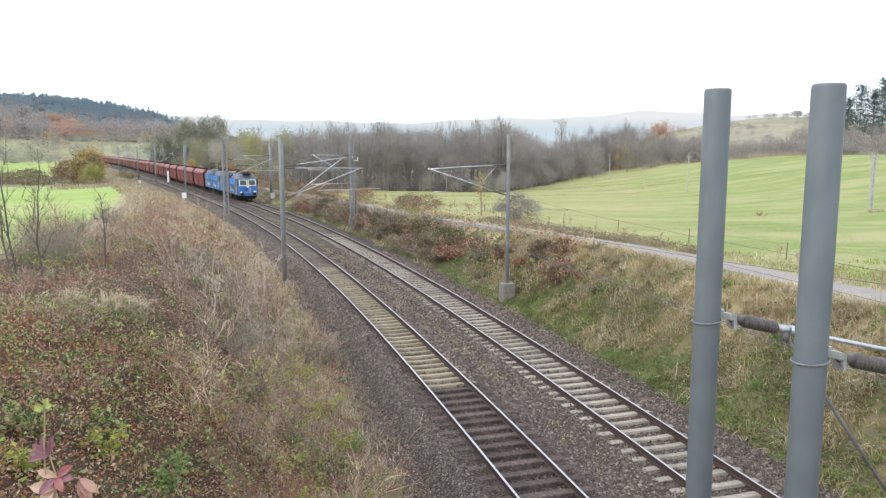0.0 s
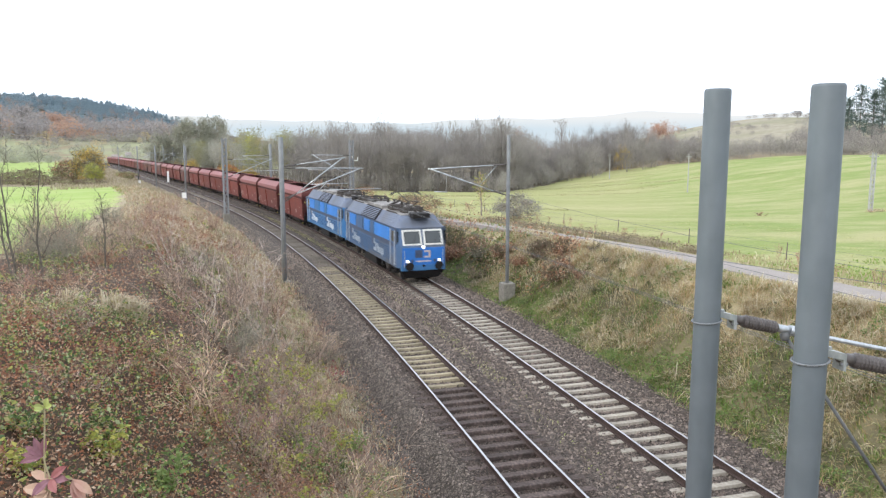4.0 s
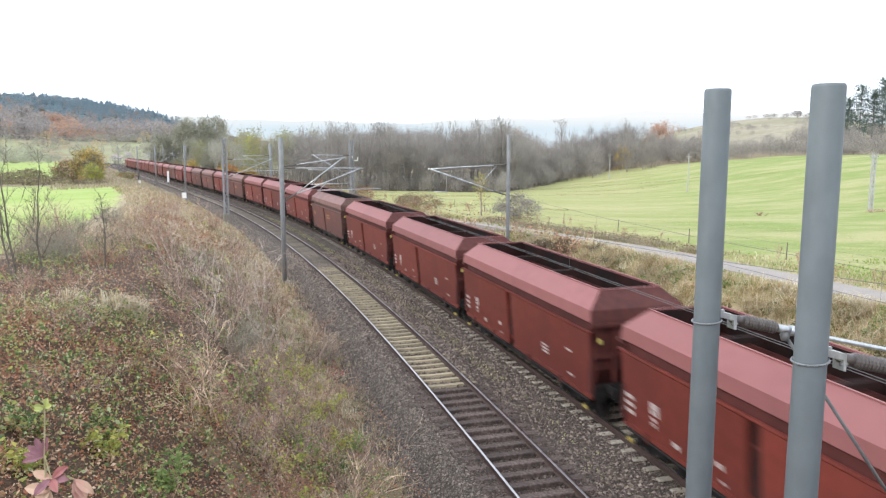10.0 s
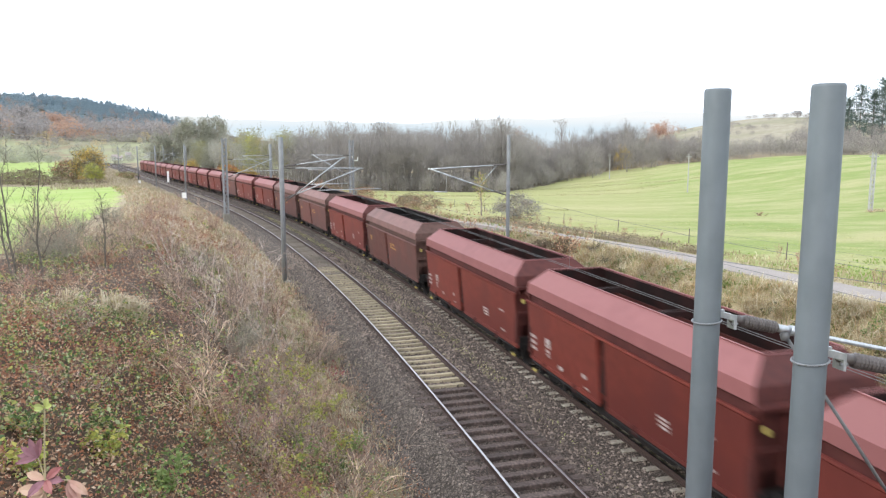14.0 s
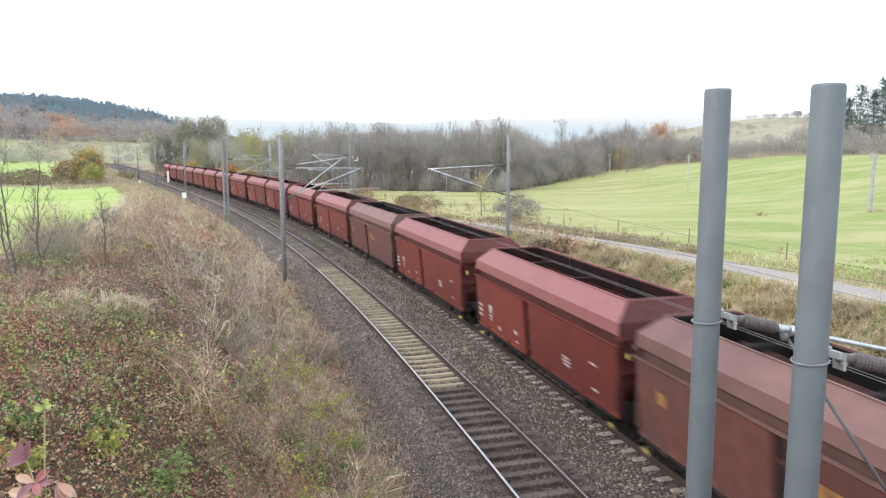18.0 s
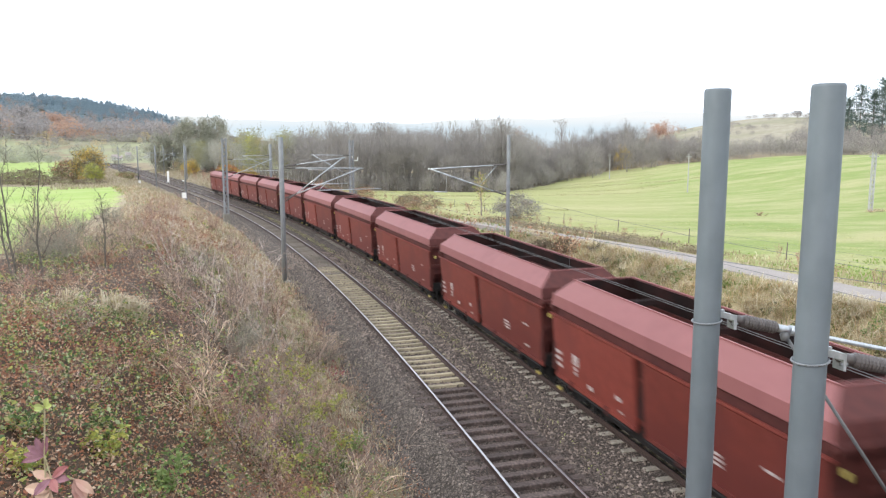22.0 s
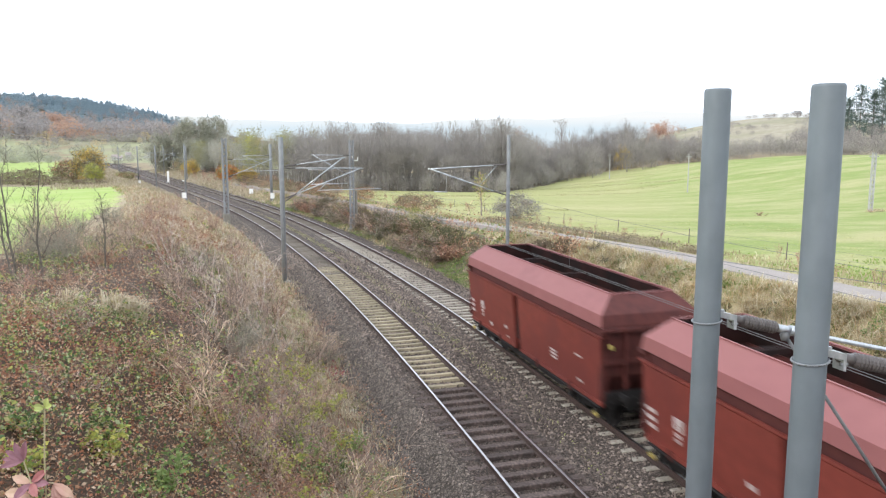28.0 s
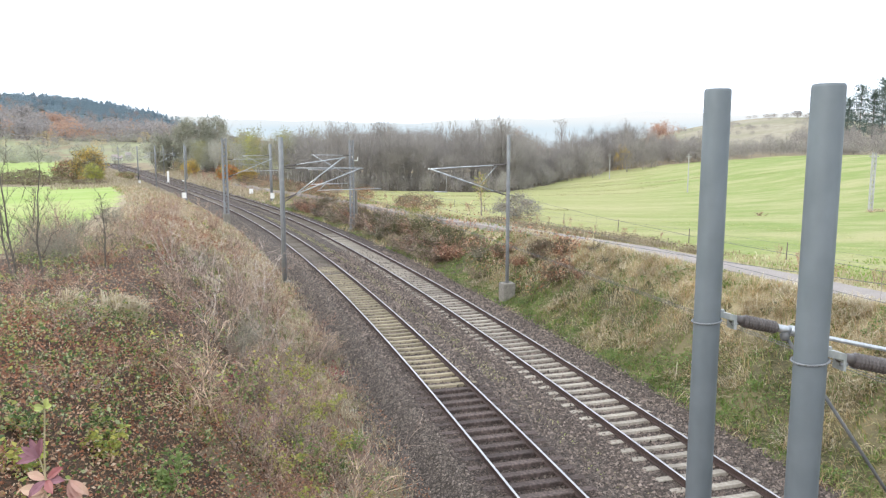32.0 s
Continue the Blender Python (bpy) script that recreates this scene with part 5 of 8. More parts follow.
    for _ in range(26):
        x, y = rng.choice((-1, 1)) * rng.uniform(2.3, 5.9), rng.uniform(-0.85, 0.85)
        h = rng.uniform(0.12, 0.42)
        part("roof_fitting", Shape().spun((x, y, 3.88), (x, y, 3.9 + h), [(0, 0.08), (0.3, 0.1), (0.5, 0.05), (0.7, 0.09), (1, 0.04)], 7) if rng.random() < 0.6 else Shape().pipe([(x, y, 3.95), (x, y, 3.9 + h), (x + rng.uniform(-0.8, 0.8), y + rng.uniform(-0.3, 0.3), 3.9 + h)], 0.03, 5), M["roof_gear"], root)
    part("resistor_cover", Shape().box((-3.6, -0.7, 3.9), (-2.0, 0.7, 4.12), bevel=0.06), M["roof_gear"], root)
    return root


# ------------------------------------------------------------ plants
M.update({
    "bark": surface("grey_brown_bark", (0.16, 0.128, 0.108), (0.28, 0.23, 0.20), 0.9, 6, 0.3, 0.4, island=0.9),
    "twig": surface("dry_brown_twigs", (0.36, 0.255, 0.18), (0.62, 0.475, 0.345), 0.9, 6, 0.3, 0.2, island=1.8),
    "twig_red": surface("reddish_twigs", (0.30, 0.17, 0.125), (0.45, 0.28, 0.21), 0.9, 6, 0.3, 0.2, island=1.2),
    "shrub_bark": surface("grey_brown_shrub_bark", (0.245, 0.18, 0.143), (0.46, 0.35, 0.285), 0.9, 6, 0.3, 0.3, island=1.8),
    "grey_twig": surface("grey_olive_twigs", (0.235, 0.21, 0.16), (0.38, 0.345, 0.27), 0.9, 6, 0.3, 0.3, island=1.0),
    "dark_bark": surface("dark_sapling_bark", (0.10, 0.085, 0.07), (0.18, 0.155, 0.13), 0.9, 6, 0.4, 0.3),
    "dead_wood": surface("bleached_dead_wood", (0.50, 0.41, 0.355), (0.68, 0.59, 0.52), 0.9, 6, 0.4, 0.3, island=0.4),
    "wood_twigs": surface("winter_crown_twigs", (0.35, 0.335, 0.28), (0.44, 0.42, 0.36), 0.95, 3, 0.06, 0.1, island=0.3),
    "dead_leaf": litter("fallen_leaves", [(0.49, 0.27, 0.16), (0.22, 0.12, 0.08), (0.62, 0.41, 0.27), (0.48, 0.21, 0.12), (0.72, 0.56, 0.41), (0.12, 0.075, 0.052), (0.37, 0.23, 0.14), (0.48, 0.245, 0.155), (0.28, 0.165, 0.11), (0.66, 0.47, 0.31)]),
    "dusty_leaf": litter("withered_grey_brown_leaves", [(0.21, 0.17, 0.12), (0.165, 0.135, 0.098), (0.26, 0.205, 0.15), (0.185, 0.175, 0.10), (0.24, 0.165, 0.12)]),
    "red_leaf": litter("red_brown_leaves", [(0.37, 0.15, 0.088), (0.27, 0.115, 0.07), (0.43, 0.21, 0.13), (0.21, 0.11, 0.08), (0.43, 0.27, 0.18)]),
    "bramble": litter("bramble_leaves", [(0.15, 0.225, 0.07), (0.09, 0.14, 0.045), (0.31, 0.38, 0.12), (0.21, 0.28, 0.13), (0.44, 0.43, 0.13), (0.11, 0.17, 0.075), (0.48, 0.53, 0.29), (0.15, 0.15, 0.065), (0.46, 0.42, 0.2)]),
    "lime": litter("yellow_green_leaves", [(0.48, 0.49, 0.13), (0.39, 0.43, 0.11), (0.58, 0.53, 0.15), (0.31, 0.36, 0.10)]),
    "nettle": litter("nettle_leaves", [(0.19, 0.27, 0.085), (0.14, 0.21, 0.07), (0.26, 0.33, 0.12), (0.20, 0.29, 0.12), (0.30, 0.29, 0.13)]),
    "fading_grass": litter("fading_grass_blades", [(0.46, 0.41, 0.24), (0.34, 0.35, 0.14), (0.56, 0.50, 0.33), (0.28, 0.31, 0.11), (0.42, 0.36, 0.21)]),
    "pale_grass": litter("bleached_grass", [(0.62, 0.54, 0.39), (0.54, 0.45, 0.31), (0.68, 0.61, 0.46), (0.48, 0.39, 0.26)]),
    "grey_grass": litter("weathered_grey_grass", [(0.57, 0.485, 0.36), (0.47, 0.395, 0.29), (0.63, 0.555, 0.43), (0.39, 0.33, 0.23)], translucent=0.5),
    "dull_grass": litter("dull_brown_grass", [(0.44, 0.37, 0.275), (0.37, 0.31, 0.21), (0.50, 0.43, 0.33), (0.33, 0.30, 0.17)]),
    "bank_straw": litter("golden_straw", [(0.62, 0.49, 0.29), (0.55, 0.42, 0.235), (0.76, 0.67, 0.47), (0.45, 0.34, 0.18), (0.66, 0.57, 0.38), (0.34, 0.36, 0.15), (0.50, 0.35, 0.21), (0.28, 0.30, 0.12)], translucent=0.5),
    "pale_stone": surface("clean_ballast_stone", (0.105, 0.085, 0.071), (0.25, 0.205, 0.172), 0.9, 20, 0.9, 0.4, island=1.3),
    "fresh": litter("fresh_green_leaves", [(0.23, 0.32, 0.10), (0.31, 0.39, 0.15), (0.18, 0.25, 0.085)]),
    "moss_leaf": litter("dark_moss_green_leaves", [(0.12, 0.13, 0.065), (0.155, 0.155, 0.08), (0.19, 0.175, 0.085), (0.10, 0.115, 0.06)]),
    "gold": litter("golden_leaves", [(0.62, 0.44, 0.11), (0.56, 0.38, 0.11), (0.66, 0.49, 0.14), (0.46, 0.34, 0.13), (0.40, 0.31, 0.14)]),
    "orange": litter("orange_leaves", [(0.58, 0.22, 0.06), (0.50, 0.18, 0.06), (0.62, 0.32, 0.08), (0.40, 0.20, 0.08)]),
    "dry_grass": litter("dry_grass_blades", [(0.56, 0.445, 0.30), (0.47, 0.36, 0.235), (0.68, 0.58, 0.42), (0.37, 0.275, 0.175), (0.44, 0.335, 0.205), (0.30, 0.25, 0.14), (0.74, 0.65, 0.48)], translucent=0.5),
    "green_grass": litter("green_grass_blades", [(0.15, 0.25, 0.05), (0.2, 0.3, 0.07), (0.12, 0.19, 0.045), (0.26, 0.3, 0.09), (0.33, 0.3, 0.14)]),
    "meadow_grass": litter("meadow_grass_blades", [(0.40, 0.44, 0.15), (0.48, 0.48, 0.20), (0.38, 0.42, 0.14), (0.54, 0.50, 0.26)]),
    "crop_grass": litter("fresh_grass_blades", [(0.25, 0.37, 0.075), (0.31, 0.42, 0.10), (0.21, 0.32, 0.065), (0.40, 0.45, 0.15)]),
    # distance haze is mixed into needle and the far_ colours
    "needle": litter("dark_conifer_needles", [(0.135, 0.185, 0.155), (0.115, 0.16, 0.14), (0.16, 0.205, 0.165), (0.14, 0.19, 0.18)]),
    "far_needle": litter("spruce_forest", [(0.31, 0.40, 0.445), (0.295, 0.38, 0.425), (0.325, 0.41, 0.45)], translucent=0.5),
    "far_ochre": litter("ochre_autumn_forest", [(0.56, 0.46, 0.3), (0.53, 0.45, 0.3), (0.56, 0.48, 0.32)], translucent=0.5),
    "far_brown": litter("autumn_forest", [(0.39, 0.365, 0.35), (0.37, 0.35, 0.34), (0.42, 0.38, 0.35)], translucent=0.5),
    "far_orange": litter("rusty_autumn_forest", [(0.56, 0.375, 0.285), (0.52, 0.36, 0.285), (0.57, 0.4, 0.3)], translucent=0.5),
    "grey_olive": litter("grey_olive_crown", [(0.385, 0.38, 0.305), (0.41, 0.40, 0.33), (0.36, 0.35, 0.29), (0.395, 0.402, 0.315)], translucent=0.5),
    "twig_haze": litter("dense_bare_twigs", [(0.352, 0.325, 0.297), (0.332, 0.309, 0.284), (0.372, 0.34, 0.31)], translucent=0.5),
    "olive": litter("fading_olive_leaves", [(0.31, 0.31, 0.15), (0.34, 0.335, 0.17), (0.27, 0.265, 0.14), (0.37, 0.355, 0.19), (0.30, 0.27, 0.18)]),
    "vine": litter("creeper_leaves", [(0.42, 0.10, 0.09), (0.34, 0.10, 0.13), (0.50, 0.24, 0.14), (0.28, 0.09, 0.12)]),
})


def unit(v):
    return v / (np.linalg.norm(v, axis=-1, keepdims=True) + 1e-9)


def slivers(a, b, w, rng):
    """The finest twigs: one thin triangle each."""
    d = unit(b - a)
    side = unit(np.cross(d, rng.normal(0, 1, a.shape))) * np.reshape(w, (-1, 1)) / 2
    v = np.stack([a - side, a + side, b], 1).reshape(-1, 3)
    return v, np.arange(len(a))[:, None] * 3 + np.array([[0, 1, 2]])


def grow(rng, h, r, limbs=14, twigs=5, fine=4, first=0.25, wide=0.38, up=0.6, lean=0.03):
    """Skeleton of a leafless tree: (trunk and limbs as tubes, twigs as slivers, twig tips)."""
    n = 7
    z = np.linspace(0, 0.92, n) * h
    off = np.cumsum(rng.normal(0, lean * h / n * 2, (n, 2)), 0)
    off[0] = 0
    trunk = np.column_stack([off, z])
    rad = r * (1 - np.linspace(0, 0.9, n)) ** 0.8
    A, B, RA, RB = [trunk[:-1]], [trunk[1:]], [rad[:-1]], [rad[1:]]
    ta, tb, tw = [], [], []
    for i in range(limbs):
        t = first + (0.97 - first) * (i + rng.uniform(0, 1)) / limbs
        p = np.array([np.interp(t * h * 0.92, z, trunk[:, k]) for k in range(3)])
        az = i * 2.4 + rng.uniform(-0.5, 0.5)
        d = unit(np.array([math.cos(az), math.sin(az), up * rng.uniform(0.5, 1.5) + t * 0.5]))
        ln = wide * h * (1.15 - 0.75 * t) * rng.uniform(0.7, 1.2)
        q, rr = p, r * 0.42 * (1.1 - t)
        for k in range(3):
            d = unit(d + rng.normal(0, 0.16, 3) + np.array([0, 0, 0.14]))
            e = q + d * ln / 3
            A.append(q[None]), B.append(e[None]), RA.append([rr]), RB.append([rr * 0.68])
            m = twigs
            f = rng.uniform(0.1, 1, (m, 1))
            a = q + (e - q) * f
            dd = unit(d + rng.normal(0, 0.62, (m, 3)) + np.array([0, 0, 0.2]))
            b = a + dd * ln * 0.42 * rng.uniform(0.5, 1.1, (m, 1))
            ta.append(a), tb.append(b), tw.append(np.full(m, max(0.012, rr * 0.6)))
            if fine:
                f = rng.uniform(0.15, 1, (m, fine, 1))
                a2 = (a[:, None] + (b - a)[:, None] * f).reshape(-1, 3)
                d2 = unit(np.repeat(dd, fine, 0) + rng.normal(0, 0.6, (m * fine, 3)) + np.array([0, 0, 0.15]))
                b2 = a2 + d2 * ln * 0.22 * rng.uniform(0.5, 1.2, (m * fine, 1))
                ta.append(a2), tb.append(b2), tw.append(np.full(m * fine, max(0.008, rr * 0.35)))
            q, rr = e, rr * 0.68
    ta, tb, tw = np.concatenate(ta), np.concatenate(tb), np.concatenate(tw)
    return (np.concatenate(A), np.concatenate(B), np.concatenate([np.ravel(x) for x in RA]), np.concatenate([np.ravel(x) for x in RB])), (ta, tb, tw)


def winter_tree(seed, h, **how):
    rng = np.random.default_rng(seed)
    wide, sides = how.pop("sliver", 1.0), how.pop("sides", 5)
    (a, b, ra, rb), (ta, tb, tw) = grow(rng, h, how.pop("r", h * 0.014), **how)
    return tubes(a, b, ra, rb, sides), slivers(ta, tb, tw * wide, rng), tb


def place_many(protos, spots, rng):
    """Joins turned and scaled copies of (vertices, faces) groups at spots (x, y, z, scale)."""
    out = []
    for x, y, z, k in spots:
        v, f = protos[rng.integers(len(protos))]
        w = rng.uniform(0, 2 * math.pi)
        c, s = math.cos(w), math.sin(w)
        q = v * k * np.array([1, 1, rng.uniform(0.9, 1.15)])
        out.append((np.column_stack([q[:, 0] * c - q[:, 1] * s + x, q[:, 0] * s + q[:, 1] * c + y, q[:, 2] + z]), f))
    return join(*out)


def spots_in(rng, n, x0, x1, y0, y1, lo, hi, keep=None, sink=0.1):
    x, y = rng.uniform(x0, x1, n), rng.uniform(y0, y1, n)
    if keep is not None:
        s, o = station(x, y)
        ok = keep(x, y, s, o)
        x, y = x[ok], y[ok]
    return list(zip(x, y, height(x, y) - sink, rng.uniform(lo, hi, len(x))))


def stuff(name, label, category, groups, mats, flat=True):
    """One object of uncountable pieces; groups: (vertices, faces, material index)."""
    v, idx, fs, n = [], [], {3: [], 4: []}, 0
    ix = {3: [], 4: []}
    for gv, gf, mi in groups:
        for a in (gf if isinstance(gf, list) else [gf]):
            fs[a.shape[1]].append(a + n)
            ix[a.shape[1]].append(np.full(len(a), mi))
        v.append(gv)
        n += len(gv)
    faces = [np.concatenate(fs[k]) for k in (3, 4) if fs[k]]
    index = np.concatenate([np.concatenate(ix[k]) for k in (3, 4) if fs[k]])
    return thing(name, label, category, kind="stuff", shape=mesh_from(name, np.concatenate(v), faces, mats, index, flat))


def round_tree(seed, h, n=800, wide=0.25, base=0.34):
    """A leafless broadleaf: trunk, limbs and a lumpy crown of fine twigs."""
    rng = np.random.default_rng(seed)
    t, f, _ = winter_tree(seed, h * 0.96, limbs=11, twigs=2, fine=0, first=0.3, wide=wide * 0.85, up=1.0, sliver=2.2, sides=3)
    k = 15
    lump = unit(rng.normal(0, 1, (k, 3))) * rng.uniform(0.35, 0.8, (k, 1)) * np.array([wide, wide, 0.40]) * h + np.array([0, 0, 0.56 * h])
    c = lump[rng.integers(0, k, n)]
    a = c + rng.normal(0, 1, (n, 3)) * h * np.array([0.052, 0.052, 0.062])
    a[:, 2] = np.clip(a[:, 2], 0.03 * h, None)
    d = unit((a - np.array([0, 0, base * h])) / h + np.array([0, 0, 0.28]) + rng.normal(0, 0.22, (n, 3)))
    twig = slivers(a, a + d * rng.uniform(0.05, 0.13, (n, 1)) * h, rng.uniform(0.035, 0.085, n), rng)
    return join(t, f, twig)


def build_woods():
    rng = np.random.default_rng(5)
    protos = [round_tree(20 + i, 10.3 + 0.4 * i, wide=0.23 + 0.015 * i) for i in range(6)]
    # leafless wood behind the meadow
    sp = spots_in(rng, 420, -32, 24, 108, 185, 0.80, 1.05, lambda x, y, s, o: (o > 15) & (y > wood_edge(x) + 4) & (x < 15.5 + 0.1 * (y - 134)))[:200]
    sp += spots_in(rng, 200, -30, 20, 107, 135, 0.66, 0.9, lambda x, y, s, o: (o > 15) & (y > wood_edge(x) + 1) & (y < wood_edge(x) + 7))[:56]
    sp = [(x, y, z, k * (1 + 0.10 * float(wobble(np.array([x]), np.array([y]), 4.0, 6)[0]))) for x, y, z, k in sp]
    v, f = place_many(protos, sp, rng)
    low = []
    for i in range(4):
        d = unit(rng.normal(0, 1, (260, 3))) * rng.uniform(0.3, 1, (260, 1)) * np.array([2.3, 2.3, 1.5]) + np.array([0, 0, 1.6])
        low.append(slivers(d, d + unit(rng.normal(0, 0.5, d.shape) + np.array([0, 0, 0.9])) * rng.uniform(0.3, 0.8, (260, 1)), rng.uniform(0.05, 0.10, 260), rng))
    stuff("leafless_wood", "dense grey-brown leafless wood at the meadow edge", "wood", [(v, f, 0)], [M["twig_haze"]])
    # undergrowth at its foot and along the hedge up the meadow
    bush = []
    for i in range(5):
        t, f, tips = winter_tree(60 + i, 3.4, r=0.04, limbs=9, twigs=4, fine=2, first=0.03, wide=0.5, up=0.8, sliver=3.6, sides=3)
        bush.append(join(t, f))
    sp = spots_in(rng, 520, -30, 24, 106, 150, 0.45, 1.0, lambda x, y, s, o: (o > 14) & (y > wood_edge(x)) & (y < wood_edge(x) + 6))[:110]
    x = rng.uniform(14, 95, 190)
    y = wood_edge(x) + 0.5 + rng.uniform(0, 1, 190) ** 1.6 * 40
    sp += list(zip(x, y, height(x, y) - 0.1, rng.uniform(0.85, 1.55, 190) * np.interp(x, [14, 45, 56, 80], [1.0, 1.25, 0.75, 0.6])))
    v, f = place_many(bush, sp, rng)
    groups = [(v, f, 0)]
    v, f = place_many(low, [(x, y, z - 0.1, k) for x, y, z, k in sp], rng)
    groups.append((v, f, 1))
    sp = spots_in(rng, 30, 13, 48, 146, 185, 0.5, 0.8) + spots_in(rng, 18, 15, 30, 142, 165, 0.6, 0.8) + spots_in(rng, 30, 33, 45, 160, 182, 0.62, 0.85) + spots_in(rng, 26, 44, 56, 150, 178, 0.38, 0.55) + spots_in(rng, 34, 74, 110, 136, 170, 0.4, 0.62)
    v, f = place_many(protos, sp, rng)
    groups.append((v, f, 1))
    v, f = place_many(low, [(x, y, z - 0.2, 1.0) for x, y, z, k in sp], rng)
    groups.append((v, f, 1))
    # thin scrub on the slope of the bare hill
    x, y = rng.uniform(85, 175, 330), rng.uniform(220, 370, 330)
    ok = (wobble(x, y, 9, 3) > 0.1) | (y < 245)
    x, y = x[ok], y[ok]
    v, f = place_many(low, list(zip(x, y, height(x, y) - 0.2, rng.uniform(0.45, 1.2, len(x)))), rng)
    groups.append((v, f, 1))
    stuff("scrub_belt", "grey-brown leafless scrub along the top of the meadow", "scrub", groups, [M["wood_twigs"], M["twig_haze"]])
    # lighter wood beside the line, with olive, golden and green crowns
    inside = lambda x, y, s, o: (o > 13) & (x < -0.10 * y - 6) & (y < 250)
    v, f = place_many(protos, spots_in(rng, 105, -92, -26, 150, 250, 0.75, 1.12, inside), rng)
    groups = [(v, f, 0)]
    tips = winter_tree(90, 10.0, limbs=16, twigs=6, fine=3, first=0.2, wide=0.32)[2]
    leafy = [leaves(tips[rng.integers(0, len(tips), 900)] + rng.normal(0, 0.4, (900, 3)), rng.uniform(0.14, 0.34, 900), rng) for _ in range(3)]
    for mi, n in ((1, 70), (2, 7), (3, 4), (5, 40)):
        v, f = place_many(leafy, spots_in(rng, n * 2, -92, -26, 150, 250, 0.75, 1.05, inside)[:n], rng)
        groups.append((v, f, mi))
    # slim pale trunks at the edge of it
    for x, y, z, k in spots_in(rng, 34, -92, -24, 148, 215, 0.8, 1.15, inside):
        groups.append((*tubes([[x, y, z]], [[x + rng.uniform(-0.4, 0.4), y, z + 9.5 * k]], np.array([0.12]), np.array([0.04]), 5), 4))
    M["pale_bark"] = surface("pale_birch_bark", (0.36, 0.34, 0.31), (0.50, 0.48, 0.44), 0.9, 5, 0.6, 0.2, third=(0.22, 0.2, 0.18))
    stuff("mixed_wood", "thin mixed wood with fading olive and golden leaves", "wood", groups, [M["wood_twigs"], M["olive"], M["gold"], M["lime"], M["pale_bark"], M["grey_olive"]])
    # far land: wooded hill, hedges, autumn woods
    def ball(n, w, h, size):
        d = unit(rng.normal(0, 1, (n, 3)))
        lump = 1 + 0.16 * np.sin(d[:, :1] * 5 + rng.uniform(0, 6)) * np.sin(d[:, 1:2] * 4 + rng.uniform(0, 6))
        p = d * lump * rng.uniform(0.62, 1, (n, 1)) * np.array([w, w, h])
        return leaves(p[p[:, 2] > -0.5 * h] + np.array([0, 0, h * 1.0]), rng.uniform(*size, (p[:, 2] > -0.5 * h).sum()), rng)
    crown = [ball(150, 5.0, 5.6, (1.0, 1.9)) for _ in range(5)]
    fine = [ball(250, 4.0, 5.2, (0.4, 0.85)) for _ in range(3)]
    spruce = []
    for _ in range(4):
        t = rng.uniform(0, 1, 150) ** 0.9
        az = rng.uniform(0, 2 * math.pi, 150)
        rad = (1 - t ** 2.2) * 4.6 * rng.uniform(0.4, 1.05, 150)
        spruce.append(leaves(np.column_stack([rad * np.cos(az), rad * np.sin(az), 1 + t * 12.5]), 1.5 + (1 - t) * 1.0, rng))

    def slope(n, d0, d1, a0, a1, lo, hi, seed=0, patch=None):
        d, a = rng.uniform(d0, d1, n), rng.uniform(a0, a1, n)
        if patch is not None:
            ok = (wobble(d * a, d, 23, seed) > 0.3) == patch
            d, a = d[ok], a[ok]
        return list(zip(d * a, d, height(d * a, d) - 0.5, rng.uniform(lo, hi, len(d))))
    groups = []
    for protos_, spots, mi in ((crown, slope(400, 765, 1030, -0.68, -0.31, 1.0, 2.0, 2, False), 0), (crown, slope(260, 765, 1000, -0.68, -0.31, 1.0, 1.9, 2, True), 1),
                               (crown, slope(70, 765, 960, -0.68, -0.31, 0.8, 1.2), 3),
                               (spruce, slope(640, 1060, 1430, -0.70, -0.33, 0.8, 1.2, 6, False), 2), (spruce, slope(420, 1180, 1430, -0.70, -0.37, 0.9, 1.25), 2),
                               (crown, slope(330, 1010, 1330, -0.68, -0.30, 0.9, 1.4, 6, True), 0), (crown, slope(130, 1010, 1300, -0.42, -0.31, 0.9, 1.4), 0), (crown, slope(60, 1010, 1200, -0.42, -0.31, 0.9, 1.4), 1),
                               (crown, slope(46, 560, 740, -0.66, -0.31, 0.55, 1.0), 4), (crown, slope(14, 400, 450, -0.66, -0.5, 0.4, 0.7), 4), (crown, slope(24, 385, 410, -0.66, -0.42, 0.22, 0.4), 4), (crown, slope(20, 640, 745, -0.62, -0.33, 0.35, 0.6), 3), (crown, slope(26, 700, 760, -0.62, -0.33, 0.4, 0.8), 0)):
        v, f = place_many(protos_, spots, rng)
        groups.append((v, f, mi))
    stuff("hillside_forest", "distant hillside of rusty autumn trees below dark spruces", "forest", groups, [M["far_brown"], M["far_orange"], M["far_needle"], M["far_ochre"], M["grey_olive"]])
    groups = []
